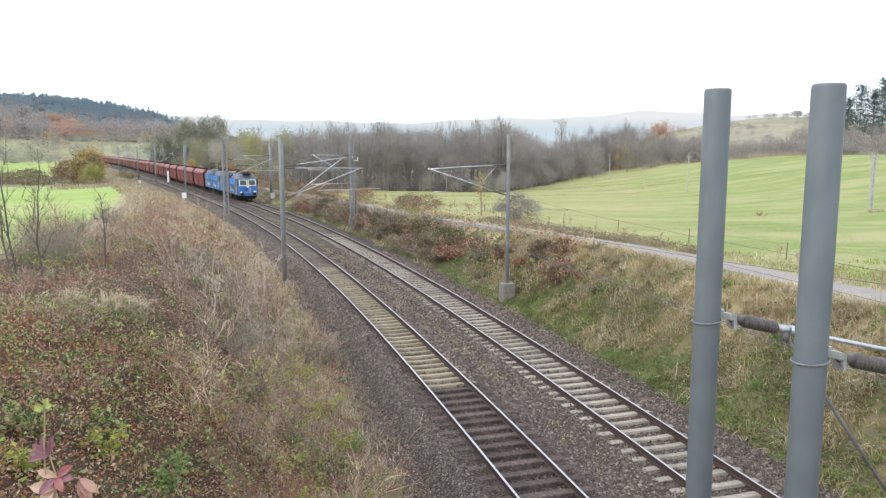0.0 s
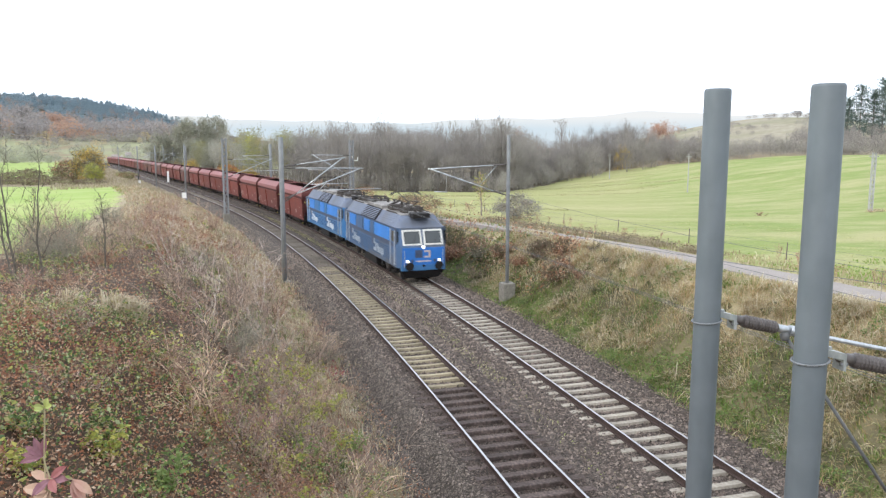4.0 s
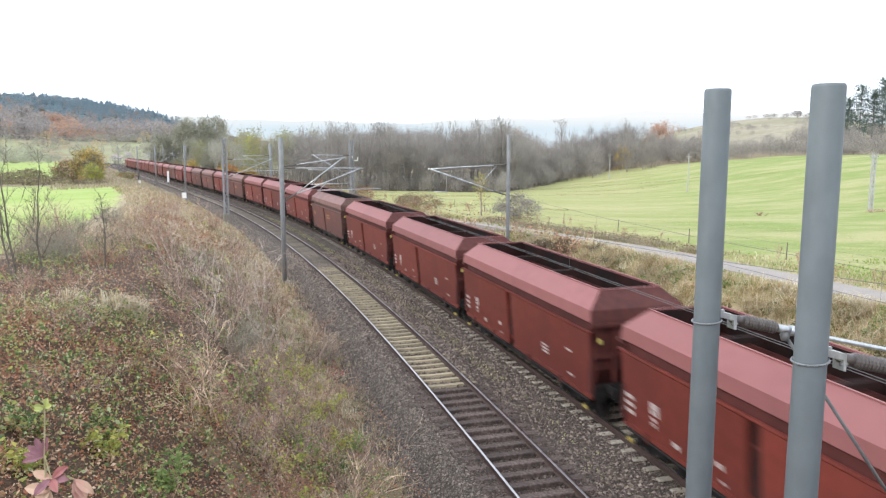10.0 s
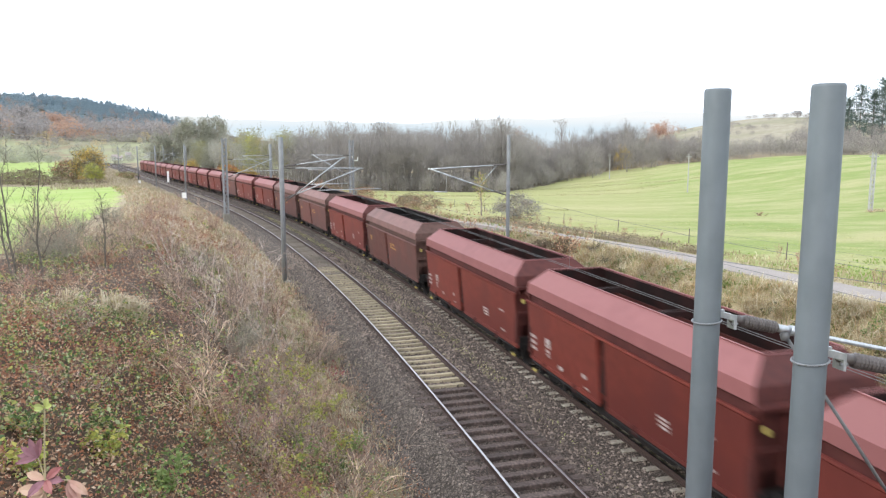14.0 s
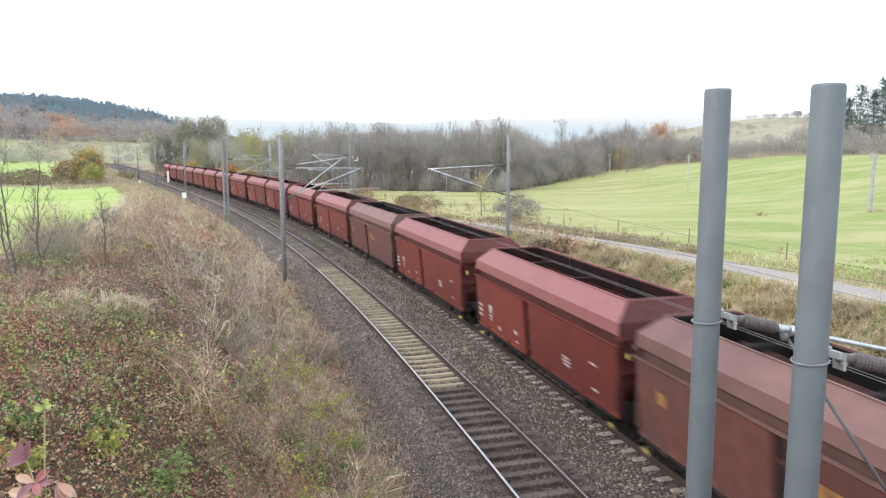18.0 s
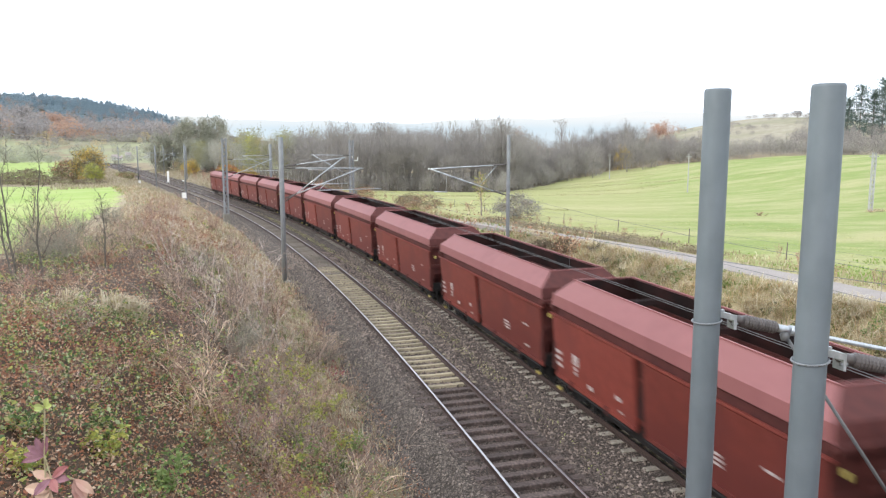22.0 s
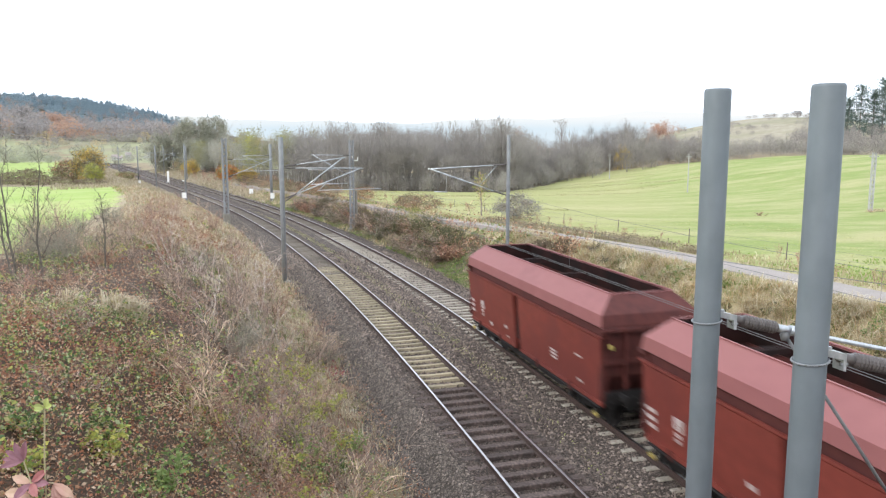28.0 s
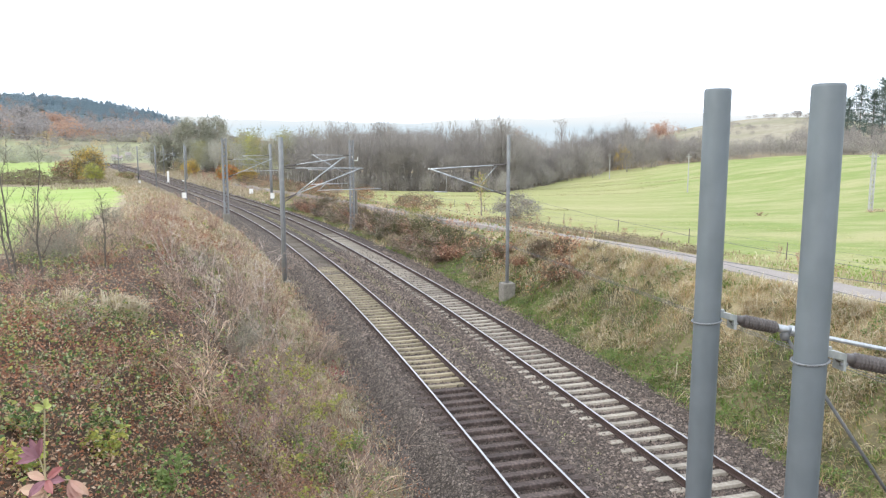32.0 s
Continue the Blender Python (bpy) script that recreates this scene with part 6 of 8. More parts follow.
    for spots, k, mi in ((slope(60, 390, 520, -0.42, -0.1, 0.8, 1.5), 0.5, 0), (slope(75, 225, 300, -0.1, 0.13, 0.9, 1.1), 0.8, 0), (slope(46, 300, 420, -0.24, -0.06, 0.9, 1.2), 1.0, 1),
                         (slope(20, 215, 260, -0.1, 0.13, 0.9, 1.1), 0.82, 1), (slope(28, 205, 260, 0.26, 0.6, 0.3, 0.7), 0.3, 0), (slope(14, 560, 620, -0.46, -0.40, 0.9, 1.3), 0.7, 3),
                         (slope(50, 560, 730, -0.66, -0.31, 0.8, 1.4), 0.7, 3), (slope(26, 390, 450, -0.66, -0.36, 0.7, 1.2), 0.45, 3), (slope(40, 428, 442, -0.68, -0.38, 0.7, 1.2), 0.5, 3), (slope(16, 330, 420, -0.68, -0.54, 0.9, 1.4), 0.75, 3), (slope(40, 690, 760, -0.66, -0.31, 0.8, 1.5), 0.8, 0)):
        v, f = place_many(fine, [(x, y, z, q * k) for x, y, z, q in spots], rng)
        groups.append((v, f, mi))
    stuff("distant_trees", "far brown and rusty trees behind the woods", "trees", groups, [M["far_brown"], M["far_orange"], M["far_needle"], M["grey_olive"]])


build_woods()


def leafy_tree(name, label, x, y, h, mats, seed, n=1600, size=(0.12, 0.24), bark="bark", group="", **how):
    """A tree or bush of its own: trunk with limbs, twigs and leaf clumps."""
    rng = np.random.default_rng(seed)
    t, s, tips = winter_tree(seed, h, **how)
    root = thing(name, label, "bush" if "bush" in name else "tree", Matrix.Translation((x, y, float(height(x, y)[0]) - 0.1)), group=group)
    part("trunk", mesh_from("trunk", *t, [M[bark]], flat=False), None, root)
    tagged(part("branchwork", mesh_from("branchwork", *s, [M["twig" if bark == "bark" else bark]]), None, root), kind="stuff")
    k = 0
    for mat, share in mats:
        m = int(n * share)
        lo = rng.integers(0, len(tips), m)
        part("crown", mesh_from("crown", *leaves(tips[lo] + rng.normal(0, 0.05 * h ** 0.5, (m, 3)), rng.uniform(*size, m), rng), [M[mat]]), None, root)
    return root


def dome_bush(name, label, x, y, w, h, mats, seed, n=3000, size=(0.14, 0.3), group=""):
    """A rounded bush leafed down to the ground with an uneven outline."""
    rng = np.random.default_rng(seed)
    root = thing(name, label, "bush", Matrix.Translation((x, y, float(height(x, y)[0]) - 0.1)), group=group)
    me, tips = shrub_mesh(seed, h * 0.95, 14, M["twig"], 2.5, w / h * 0.8, 6)
    tagged(part("branchwork", me, None, root), kind="stuff")
    for mat, share in mats:
        m = int(n * share)
        lumps = unit(rng.normal(0, 1, (46, 3))) * np.array([w * 0.5, w * 0.5, h * 0.56]) * rng.uniform(0.5, 0.88, (46, 1))
        lumps[:, 2] += 0.46 * h
        p = lumps[rng.integers(0, 46, m)] + rng.normal(0, 0.07, (m, 3)) * np.array([w, w, h])
        p[:, 2] = np.maximum(p[:, 2], 0.05)
        part("crown", mesh_from("crown", *leaves(p, rng.uniform(*size, m), rng), [M[mat]]), None, root)
    return root


def build_trees():
    for x, y, w, h, sd in ((-90, 264, 15, 20.5, 1), (-80.5, 263, 13, 20.0, 2), (-98.5, 262, 10, 13.5, 3), (-86, 256, 10, 11, 4), (-74, 262, 10, 12, 5)):
        root = dome_bush("broad_tree", "large rounded tree with dense fine olive-grey crown", x, y, w, h, [("grey_olive", 1.0)], sd, 15000 if h > 15 else 6500, (0.34, 0.64), group="large trees by the line")
        tagged(root, category="tree")
        part("trunk", Shape().tube((0, 0, -0.3), (0.2, 0.1, h * 0.6), 0.4, 0.15, sides=8), M["bark"], root)
    root = dome_bush("golden_tree", "golden-leaved tree above the mixed wood", -64, 240, 9, 14.0, [("gold", 0.35), ("lime", 0.35), ("olive", 0.3)], 8, 3000, (0.3, 0.7))
    part("trunk", Shape().tube((0, 0, -0.3), (0.1, 0, 8), 0.25, 0.1, sides=7), M["bark"], root)
    dome_bush("golden_bush", "large round golden-brown autumn bush by the field", -74.0, 156, 7.4, 7.4, [("dusty_leaf", 0.25), ("gold", 0.5), ("olive", 0.4)], 11, 4200, (0.2, 0.45))
    dome_bush("golden_bush", "low brown bush beside the golden one", -79, 157, 7.5, 4.8, [("olive", 0.5), ("dusty_leaf", 0.3), ("dead_leaf", 0.35)], 12, 3000, (0.2, 0.42))
    dome_bush("green_bush", "yellow-green bush in front of the golden one", -69.5, 148, 4.2, 4.0, [("lime", 0.7), ("olive", 0.4)], 13, 2200, (0.16, 0.34))
    dome_bush("hedge_bush", "low brown hedge bush by the field", -85, 150, 12.0, 2.8, [("olive", 0.5), ("dusty_leaf", 0.6)], 14, 3200, (0.2, 0.4))
    dome_bush("hedge_bush", "low brown hedge bush by the field", -96, 152, 12.0, 2.0, [("dusty_leaf", 0.6), ("olive", 0.5)], 15, 2800, (0.2, 0.4))
    for i, (x, y, w, h) in enumerate(((-75, 140, 10, 1.5), (-84, 142, 11, 1.3), (-94, 145, 12, 1.3), (-66, 137, 8, 1.2))):
        dome_bush("hedge_bush", "low dull olive-brown hedge bush by the field", x, y, w, h, [("dusty_leaf", 0.6), ("olive", 0.4)], 110 + i, 2200, (0.16, 0.34))
    for i, (st, o, w, h, mat) in enumerate(((163, 8.5, 5.0, 3.4, "orange"), (171, 9.5, 5.0, 3.8, "orange"), (148, 9, 3.2, 3.2, "gold"), (214, 8, 5, 4.6, "gold"), (158, 12, 4.0, 3.0, "gold"), (205, -10, 6, 2.0, "olive"), (262, 12, 8, 5, "olive"), (232, 10, 6, 4, "gold"))):
        p = rail_at(np.array([float(st)]), o)[0]
        dome_bush("autumn_bush", {"orange": "rounded orange autumn bush beside the line", "gold": "rounded golden autumn bush beside the line", "olive": "fading olive bush beside the line"}[mat], p[0], p[1], w, h, [(mat, 0.8), ("olive" if mat != "olive" else "dead_leaf", 0.35)], 30 + i, 1700, (0.2, 0.4), group="autumn bushes by the line")
    leafy_tree("young_tree", "slender small tree with few yellow leaves by the lane", 3.2, 61.5, 3.6, [("lime", 1.0)], 51, 170, (0.1, 0.2), limbs=16, twigs=5, fine=4, first=0.35, wide=0.36, up=0.9, r=0.07, sliver=1.6)
    dome_bush("grey_bush", "dense grey-brown bush by the lane", 5.8, 58.5, 4.3, 2.2, [("twig_haze", 0.9), ("dusty_leaf", 0.15)], 52, 4200, (0.07, 0.15))
    dome_bush("rusty_tree", "rusty autumn tree above the scrub", 55, 188, 9, 9.5, [("far_orange", 1.0)], 54, 3000, (0.25, 0.55))
    dome_bush("rusty_tree", "rusty autumn tree above the scrub", 20, 200, 6, 12, [("far_orange", 1.0)], 57, 2200, (0.25, 0.55))
    dome_bush("golden_tree", "small golden tree in the scrub", 38, 158, 4, 5.5, [("gold", 1.0)], 56, 1100, (0.2, 0.4))
    for x, y, h, wide, tall, name, label in ((29.3, 186, 10.2, 2.0, 3.6, "slender_tree", "slender bare tree with loose crown above the wood"), (163, 346, 2.4, 2.3, 1.7, "hill_tree", "small lone spreading tree on the bare hilltop")):
        rng = np.random.default_rng(int(x))
        root = thing(name, label, "tree", Matrix.Translation((x, y, float(height(x, y)[0]) - 0.1)))
        part("trunk", Shape().tube((0, 0, 0), (0.1, 0, h), 0.16, 0.07, sides=6), M["bark"], root)
        for k in range(11):
            w = k * 2.4
            part("limb", Shape().tube((0.08, 0, h - tall * 0.8 + k * 0.11 * tall), (0.8 * wide * math.cos(w), 0.8 * wide * math.sin(w), h - tall * 0.4 + k * 0.12 * tall), 0.06, 0.02, sides=4), M["bark"], root)
        d = unit(rng.normal(0, 1, (60, 3))) * rng.uniform(0.35, 1, (60, 1)) * np.array([wide, wide, tall])
        d = d[rng.integers(0, 60, 460)] + rng.normal(0, 0.16 * wide, (460, 3)) + np.array([0, 0, h])
        part("crown", mesh_from("crown", *leaves(d, rng.uniform(0.14, 0.34, 460) * (1 if y < 200 else 1.7), rng), [M["twig_haze" if y < 200 else "far_brown"]]), None, root)
    # pines on the slope
    for i, (x, y, h) in enumerate(((138.5, 250, 19), (144, 252, 17), (149.5, 256, 20.5), (155, 262, 20), (141, 262, 14), (160, 255, 18))):
        rng = np.random.default_rng(70 + i)
        root = thing("pine_tree", "tall dark green pine on the slope", "tree", Matrix.Translation((x, y, float(height(x, y)[0]) - 0.3)), group="pines on the slope")
        part("trunk", Shape().tube((0, 0, 0), (0.3, 0.2, h * 0.96), 0.28, 0.05, sides=7), M["bark"], root)
        pts = []
        limbs = Shape()
        for k in range(34):
            u = 0.10 + 0.88 * (k / 34)
            az, ln = k * 2.4 + rng.uniform(-0.5, 0.5), (h * 0.20 * (1.05 - u) + 0.7) * rng.uniform(0.55, 1.3)
            d = np.array([math.cos(az), math.sin(az), rng.uniform(0.0, 0.35)])
            foot = np.array([0, 0, h * u])
            limbs.tube(tuple(foot), tuple(foot + d * ln), 0.06, 0.02, sides=4)
            pad = foot + d * ln * rng.uniform(0.6, 1.05)
            pts.append(pad + rng.normal(0, 1, (70, 3)) * np.array([1.0, 1.0, 0.38]))
            pts.append(foot + d * ln * rng.uniform(0.2, 1, (22, 1)) + rng.normal(0, 0.3, (22, 3)))
        part("limbs", limbs, M["bark"], root)
        pts = np.concatenate(pts)
        part("crown", mesh_from("crown", *leaves(pts, rng.uniform(0.3, 0.62, len(pts)), rng, 0.5), [M["needle"]]), None, root)




def shrub_mesh(seed, h, stems, mat, twig_w=1.0, spread_out=0.5, fine=7):
    """A leafless shrub of many thin stems from one root."""
    rng = np.random.default_rng(seed)
    A, B, R, ta, tb, tw = [], [], [], [], [], []
    for i in range(stems):
        az = rng.uniform(0, 2 * math.pi)
        d = unit(np.array([math.cos(az) * spread_out, math.sin(az) * spread_out, 1.0]) + rng.normal(0, 0.15, 3))
        q = np.array([rng.normal(0, 0.12), rng.normal(0, 0.12), 0])
        ln, r = h * rng.uniform(0.55, 1.1), 0.0072 * (h / 1.5)
        for k in range(4):
            d = unit(d + rng.normal(0, 0.2, 3) + np.array([0, 0, 0.04 - 0.05 * k]))
            e = q + d * ln / 4
            A.append(q), B.append(e), R.append((r, r * 0.72))
            f = rng.uniform(0, 1, (fine, 1))
            a = q + (e - q) * f
            b = a + unit(d + rng.normal(0, 0.65, (fine, 3))) * ln * rng.uniform(0.12, 0.38, (fine, 1))
            ta.append(a), tb.append(b), tw.append(np.full(fine, 0.011 * twig_w))
            q, r = e, r * 0.72
    R = np.array(R)
    v, f = join(tubes(np.array(A), np.array(B), R[:, 0], R[:, 1], 3), slivers(np.concatenate(ta), np.concatenate(tb), np.concatenate(tw), rng))
    return mesh_from("shrub", v, f, [mat]), np.concatenate(tb)


build_trees()


def tussocks(centres, count, length, width, rng, radius=0.16, droop=0.9):
    """Clumps of grass whose blades fall the same way."""
    n = len(centres)
    p = np.repeat(centres, count, 0) + np.column_stack([rng.normal(0, radius, (n * count, 2)), np.zeros(n * count)])
    p[:, 2] = height(p[:, 0], p[:, 1]) - 0.02
    az = np.repeat(rng.uniform(0, 2 * math.pi, n), count) + rng.normal(0, 0.7, n * count)
    return blades(p, rng.uniform(*length, n * count), rng.uniform(*width, n * count), 0.4, rng, 0.8, az, droop)


def bank_points(rng, n, s0, s1, o0, o1):
    s, o = rng.uniform(s0, s1, n), rng.uniform(o0, o1, n)
    p = rail_at(s, o)
    p[:, 2] = height(p[:, 0], p[:, 1])
    return p, s, o


# stretches where fallen leaves lie rust-red: place and reach
RUSTY = ((-7.6, 13.4, 1.5), (-7.0, 11.4, 1.3), (-9.6, 16.3, 1.7), (-11.8, 22.5, 2.2), (-10.7, 27.9, 1.3), (-14.0, 43.0, 4.2), (-12.2, 36.5, 2.0), (-17.5, 47.5, 2.6))


def rust(x, y):
    return np.max([np.exp(-((x - a) ** 2 + (y - b) ** 2) / r ** 2) for a, b, r in RUSTY], axis=0)


def haze_shrub(x, y, h, seed, wood="bark", wide=0.7, stems=34):
    me, _ = shrub_mesh(seed, h, stems, M[wood], 0.55, wide, 16)
    ob = thing("fine_shrub", "dense leafless shrub of very fine grey-brown twigs", "shrub", Matrix.Translation((x, y, float(height(x, y)[0]) - 0.05)), group="fine-twigged shrubs on the bank")
    tagged(part("branchwork", me, None, ob), kind="stuff")


def build_bank():
    rng = np.random.default_rng(77)
    # fallen leaves and dead stalks
    p, s, o = bank_points(rng, 125000, -9, 36, -18.5, -6.5)
    near, s1, o1 = bank_points(rng, 46000, -8, 7, -15.5, -9.0)
    p, s, o = np.concatenate([p, near]), np.concatenate([s, np.full(46000, -5.0)]), np.concatenate([o, o1])
    keep = rng.uniform(0, 1, len(p)) < np.clip(1.15 - s / 22, 0.2, 1)
    p, s, o = p[keep], s[keep], o[keep]
    p[:, 2] += rng.uniform(0, 1, len(p)) ** 1.5 * (0.12 + 0.30 * np.clip(0.4 + wobble(p[:, 0], p[:, 1], 0.8, 3), 0, 1.3))
    red = rust(p[:, 0], p[:, 1]) + 0.35 * wobble(p[:, 0], p[:, 1], 0.9, 8) + 0.35 * rng.normal(0, 1, len(p)) > 0.5
    a = leaves(p[~red], rng.uniform(0.025, 0.072, (~red).sum()), rng, 0.6)
    b = leaves(p[red], rng.uniform(0.025, 0.072, red.sum()), rng, 0.6)
    far, s2, o2 = bank_points(rng, 5200, 30, 125, -17.0, -7.0)
    far[:, 2] += rng.uniform(0, 0.35, len(far))
    red2 = rust(far[:, 0], far[:, 1]) + 0.2 * rng.normal(0, 1, len(far)) > 0.42
    c = leaves(far[~red2], rng.uniform(0.09, 0.20, (~red2).sum()), rng, 0.8)
    d = leaves(far[red2], rng.uniform(0.09, 0.20, red2.sum()), rng, 0.8)
    mid, s3, o3 = bank_points(rng, 6000, 16, 44, -16, -10)
    mid = mid[rust(mid[:, 0], mid[:, 1]) + 0.3 * wobble(mid[:, 0], mid[:, 1], 1.6, 19) > 0.35]
    mid[:, 2] += rng.uniform(0.15, 0.65, len(mid))
    e = leaves(mid, rng.uniform(0.05, 0.12, len(mid)), rng, 0.7)
    stuff("leaf_litter", "brown and rusty fallen leaves covering the bank", "leaves", [(*a, 0), (*b, 1), (*c, 0), (*d, 1), (*e, 1)], [M["dead_leaf"], M["red_leaf"]])
    # brambles: green leaves in low mounds
    p, s, o = bank_points(rng, 85000, -9, 34, -18.0, -7.4)
    lush = np.where((s < 9) & (o < -10.5), -0.62, 0.42) + np.where(o > -9, 0.15, 0)
    p = p[0.7 * wobble(p[:, 0], p[:, 1], 1.3, 21) + 0.75 * wobble(p[:, 0], p[:, 1], 0.22, 4) > lush]
    p[:, 2] += 0.10 + rng.uniform(0.3, 1, len(p)) * 0.36 * np.clip(0.6 + wobble(p[:, 0], p[:, 1], 0.22, 4), 0.2, 1.2)
    p = np.repeat(p[::4], 5, 0)
    p = p + rng.normal(0, 0.038, p.shape)
    a = leaves(p, rng.uniform(0.035, 0.08, len(p)), rng, 0.7)
    q, s, o = bank_points(rng, 9000, 20, 120, -18, -7.2)
    q = q[wobble(q[:, 0], q[:, 1], 3.5, 13) > 0.62]
    q[:, 2] += rng.uniform(0.05, 0.5, len(q))
    stuff("bramble_thicket", "low green bramble leaves among the dead leaves", "bramble", [(*a, 0), (*leaves(q, rng.uniform(0.10, 0.2, len(q)), rng, 0.8), 0)], [M["bramble"]])
    # dry grass over the bank, denser along the ballast and on the far half
    p, s, o = bank_points(rng, 20000, -8, 45, -17.0, -6.7)
    w = np.clip((o + 10.0) / 3.0, 0.0, 1) * 0.6 + 0.9 * (wobble(p[:, 0], p[:, 1], 2.2, 31) > 0.5) + 0.12
    w = np.where((s < 15) & (o < -9.2), 0.05, w)
    p = p[rng.uniform(0, 1, len(p)) < w]
    a = blades(p, rng.uniform(0.15, 0.5, len(p)), rng.uniform(0.008, 0.018, len(p)), 0.7, rng)
    q, s, o = bank_points(rng, 34000, 32, 140, -18.5, -6.9)
    q = q[o > -np.interp(s, [30, 60, 130], [17.6, 17.2, 15.8])]
    pale = (wobble(q[:, 0], q[:, 1], 3.0, 14) + 0.3 * rng.normal(0, 1, len(q)) + np.clip((q[:, 1] - 50) / 30, -0.4, 0.5)) > 0.15
    b = blades(q[~pale], rng.uniform(0.2, 0.5, (~pale).sum()), rng.uniform(0.03, 0.06, (~pale).sum()), 0.95, rng)
    b4 = blades(q[pale], rng.uniform(0.2, 0.6, pale.sum()), rng.uniform(0.03, 0.06, pale.sum()), 0.95, rng)
    g, s, o = bank_points(rng, 13000, 18, 130, -18.5, -6.9)
    g = g[((wobble(g[:, 0], g[:, 1], 3.5, 2) > 0.2) | (s > 95)) & (o > -17)]
    c = blades(g, rng.uniform(0.2, 0.4, len(g)), rng.uniform(0.02, 0.05, len(g)), 0.5, rng)
    t = []
    for cs, co in ((29, -11.0), (32, -9.8), (44, -12), (50, -10), (38, -14), (36, -10.5), (58, -13), (63, -10), (29.6, -16.3), (29.2, -17.0), (31.5, -16.0), (33, -16.8)):
        centre = rail_at(np.full(6, cs) + rng.normal(0, 0.28, 6), np.full(6, co) + rng.normal(0, 0.28, 6))
        t.append(tussocks(centre, 60, (0.4, 0.95), (0.010, 0.024), rng, 0.13, 0.55))
    for x, y, n in ((-7.4, 16.6, 3), (-7.15, 16.9, 2), (-8.7, 16.7, 1)):
        centre = np.column_stack([rng.normal(x, 0.16, n), rng.normal(y, 0.16, n), np.zeros(n)])
        t.append(tussocks(centre, 130, (0.5, 1.05), (0.014, 0.028), rng, 0.11, 0.5))
    foot, s, o = bank_points(rng, 70, 4, 34, -9.8, -7.2)
    t.append(tussocks(foot, 30, (0.3, 0.7), (0.010, 0.022), rng, 0.16, 0.7))
    moss = rail_at(np.concatenate([rng.uniform(-8, 90, 2000), rng.uniform(14, 78, 5000)]), rng.normal(-2.15, 0.3, 7000), -0.29)
    t2 = blades(moss, rng.uniform(0.04, 0.13, 7000), rng.uniform(0.02, 0.05, 7000), 0.5, rng, 0.6, None, 0.8)
    far2, s, o = bank_points(rng, 16000, 125, 330, -26, -6.6)
    b2 = blades(far2, rng.uniform(0.3, 0.8, len(far2)), rng.uniform(0.06, 0.16, len(far2)), 0.7, rng)
    far3, s, o = bank_points(rng, 14000, 100, 300, 2.9, 14)
    b3 = blades(far3, rng.uniform(0.3, 0.9, len(far3)), rng.uniform(0.05, 0.14, len(far3)), 0.7, rng)
    edge, s, o = bank_points(rng, 11000, -8, 44, -9.2, -5.9)
    edge[:, 2] = np.maximum(edge[:, 2], rail_at(s, o)[:, 2] + np.interp(o, [-6.6, -5.95], [-0.75, -0.32]) - 0.3 * (o < -6.6))
    edge = edge[0.9 * wobble(edge[:, 0], edge[:, 1], 0.9, 7) + 0.4 * rng.normal(0, 1, len(o)) - 1.3 * np.clip(o + 7.1, 0, 2) > 0.0]
    e = blades(edge, rng.uniform(0.12, 0.4, len(edge)), rng.uniform(0.012, 0.028, len(edge)), 0.4, rng, 0.6, None, 0.7)
    e = (e[0][: len(e[0]) // 10 * 10], [q[: len(q) // 2 * 2] for q in e[1]])
    back, s, o = bank_points(rng, 15000, -26, -2, -16, -6.5)
    e2 = blades(back, rng.uniform(0.15, 0.45, len(back)), rng.uniform(0.015, 0.03, len(back)), 0.4, rng, 0.6, None, 0.8)
    stuff("dry_grass", "pale dry grass on the railway bank", "grass", [(*a, 0), (*b, 0), (*b4, 4), (*c, 1), (e[0][: len(e[0]) // 10 * 5], [q[: len(q) // 2] for q in e[1]], 3), (e[0][len(e[0]) // 10 * 5:], [q[len(q) // 2:] - len(e[0]) // 10 * 5 for q in e[1]], 0), (*e2, 0), (*t2, 3), (*b2, 5), (*b3, 5)] + [(*x, 2) for x in t], [M["dry_grass"], M["green_grass"], M["pale_grass"], M["fading_grass"], M["grey_grass"], M["dull_grass"]])
    for i, (x, y, h, w) in enumerate(((-21.2, 46.7, 1.9, 0.8), (-20.2, 45.0, 1.5, 0.9), (-22.6, 50.0, 1.2, 0.8), (-20.4, 41.5, 1.3, 1.0), (-19.3, 38.6, 1.2, 1.0), (-18.0, 33.6, 1.5, 0.9), (-16.4, 31.0, 1.8, 0.8), (-15.9, 29.8, 1.7, 0.8), (-14.4, 28.2, 1.5, 0.9), (-13.2, 25.4, 1.6, 0.8), (-12.0, 25.9, 1.3, 0.9), (-14.9, 26.0, 1.8, 0.7), (-4.6, 27.6, 1.1, 0.8), (-4.9, 29.2, 1.0, 0.8),
                                         (-10.6, 33.0, 1.4, 0.8), (-8.4, 30.5, 1.3, 0.8), (-7.6, 26.5, 1.4, 0.8), (-6.2, 22.5, 1.3, 0.8), (-9.2, 38.0, 1.3, 0.8), (-16.5, 38.0, 1.3, 0.9), (-5.6, 19.6, 1.3, 0.8), (-4.6, 17.4, 1.2, 0.8), (-3.6, 20.5, 1.0, 0.8), (-4.5, 27.4, 1.0, 0.9), (-4.8, 26.4, 0.9, 0.9))):
        haze_shrub(x, y, h, 860 + i, ("grey_twig" if y > 24 and x < -12 else ("shrub_bark", "twig", "grey_twig")[i % 3]), w)
    # thin-stemmed shrubs
    kinds = []
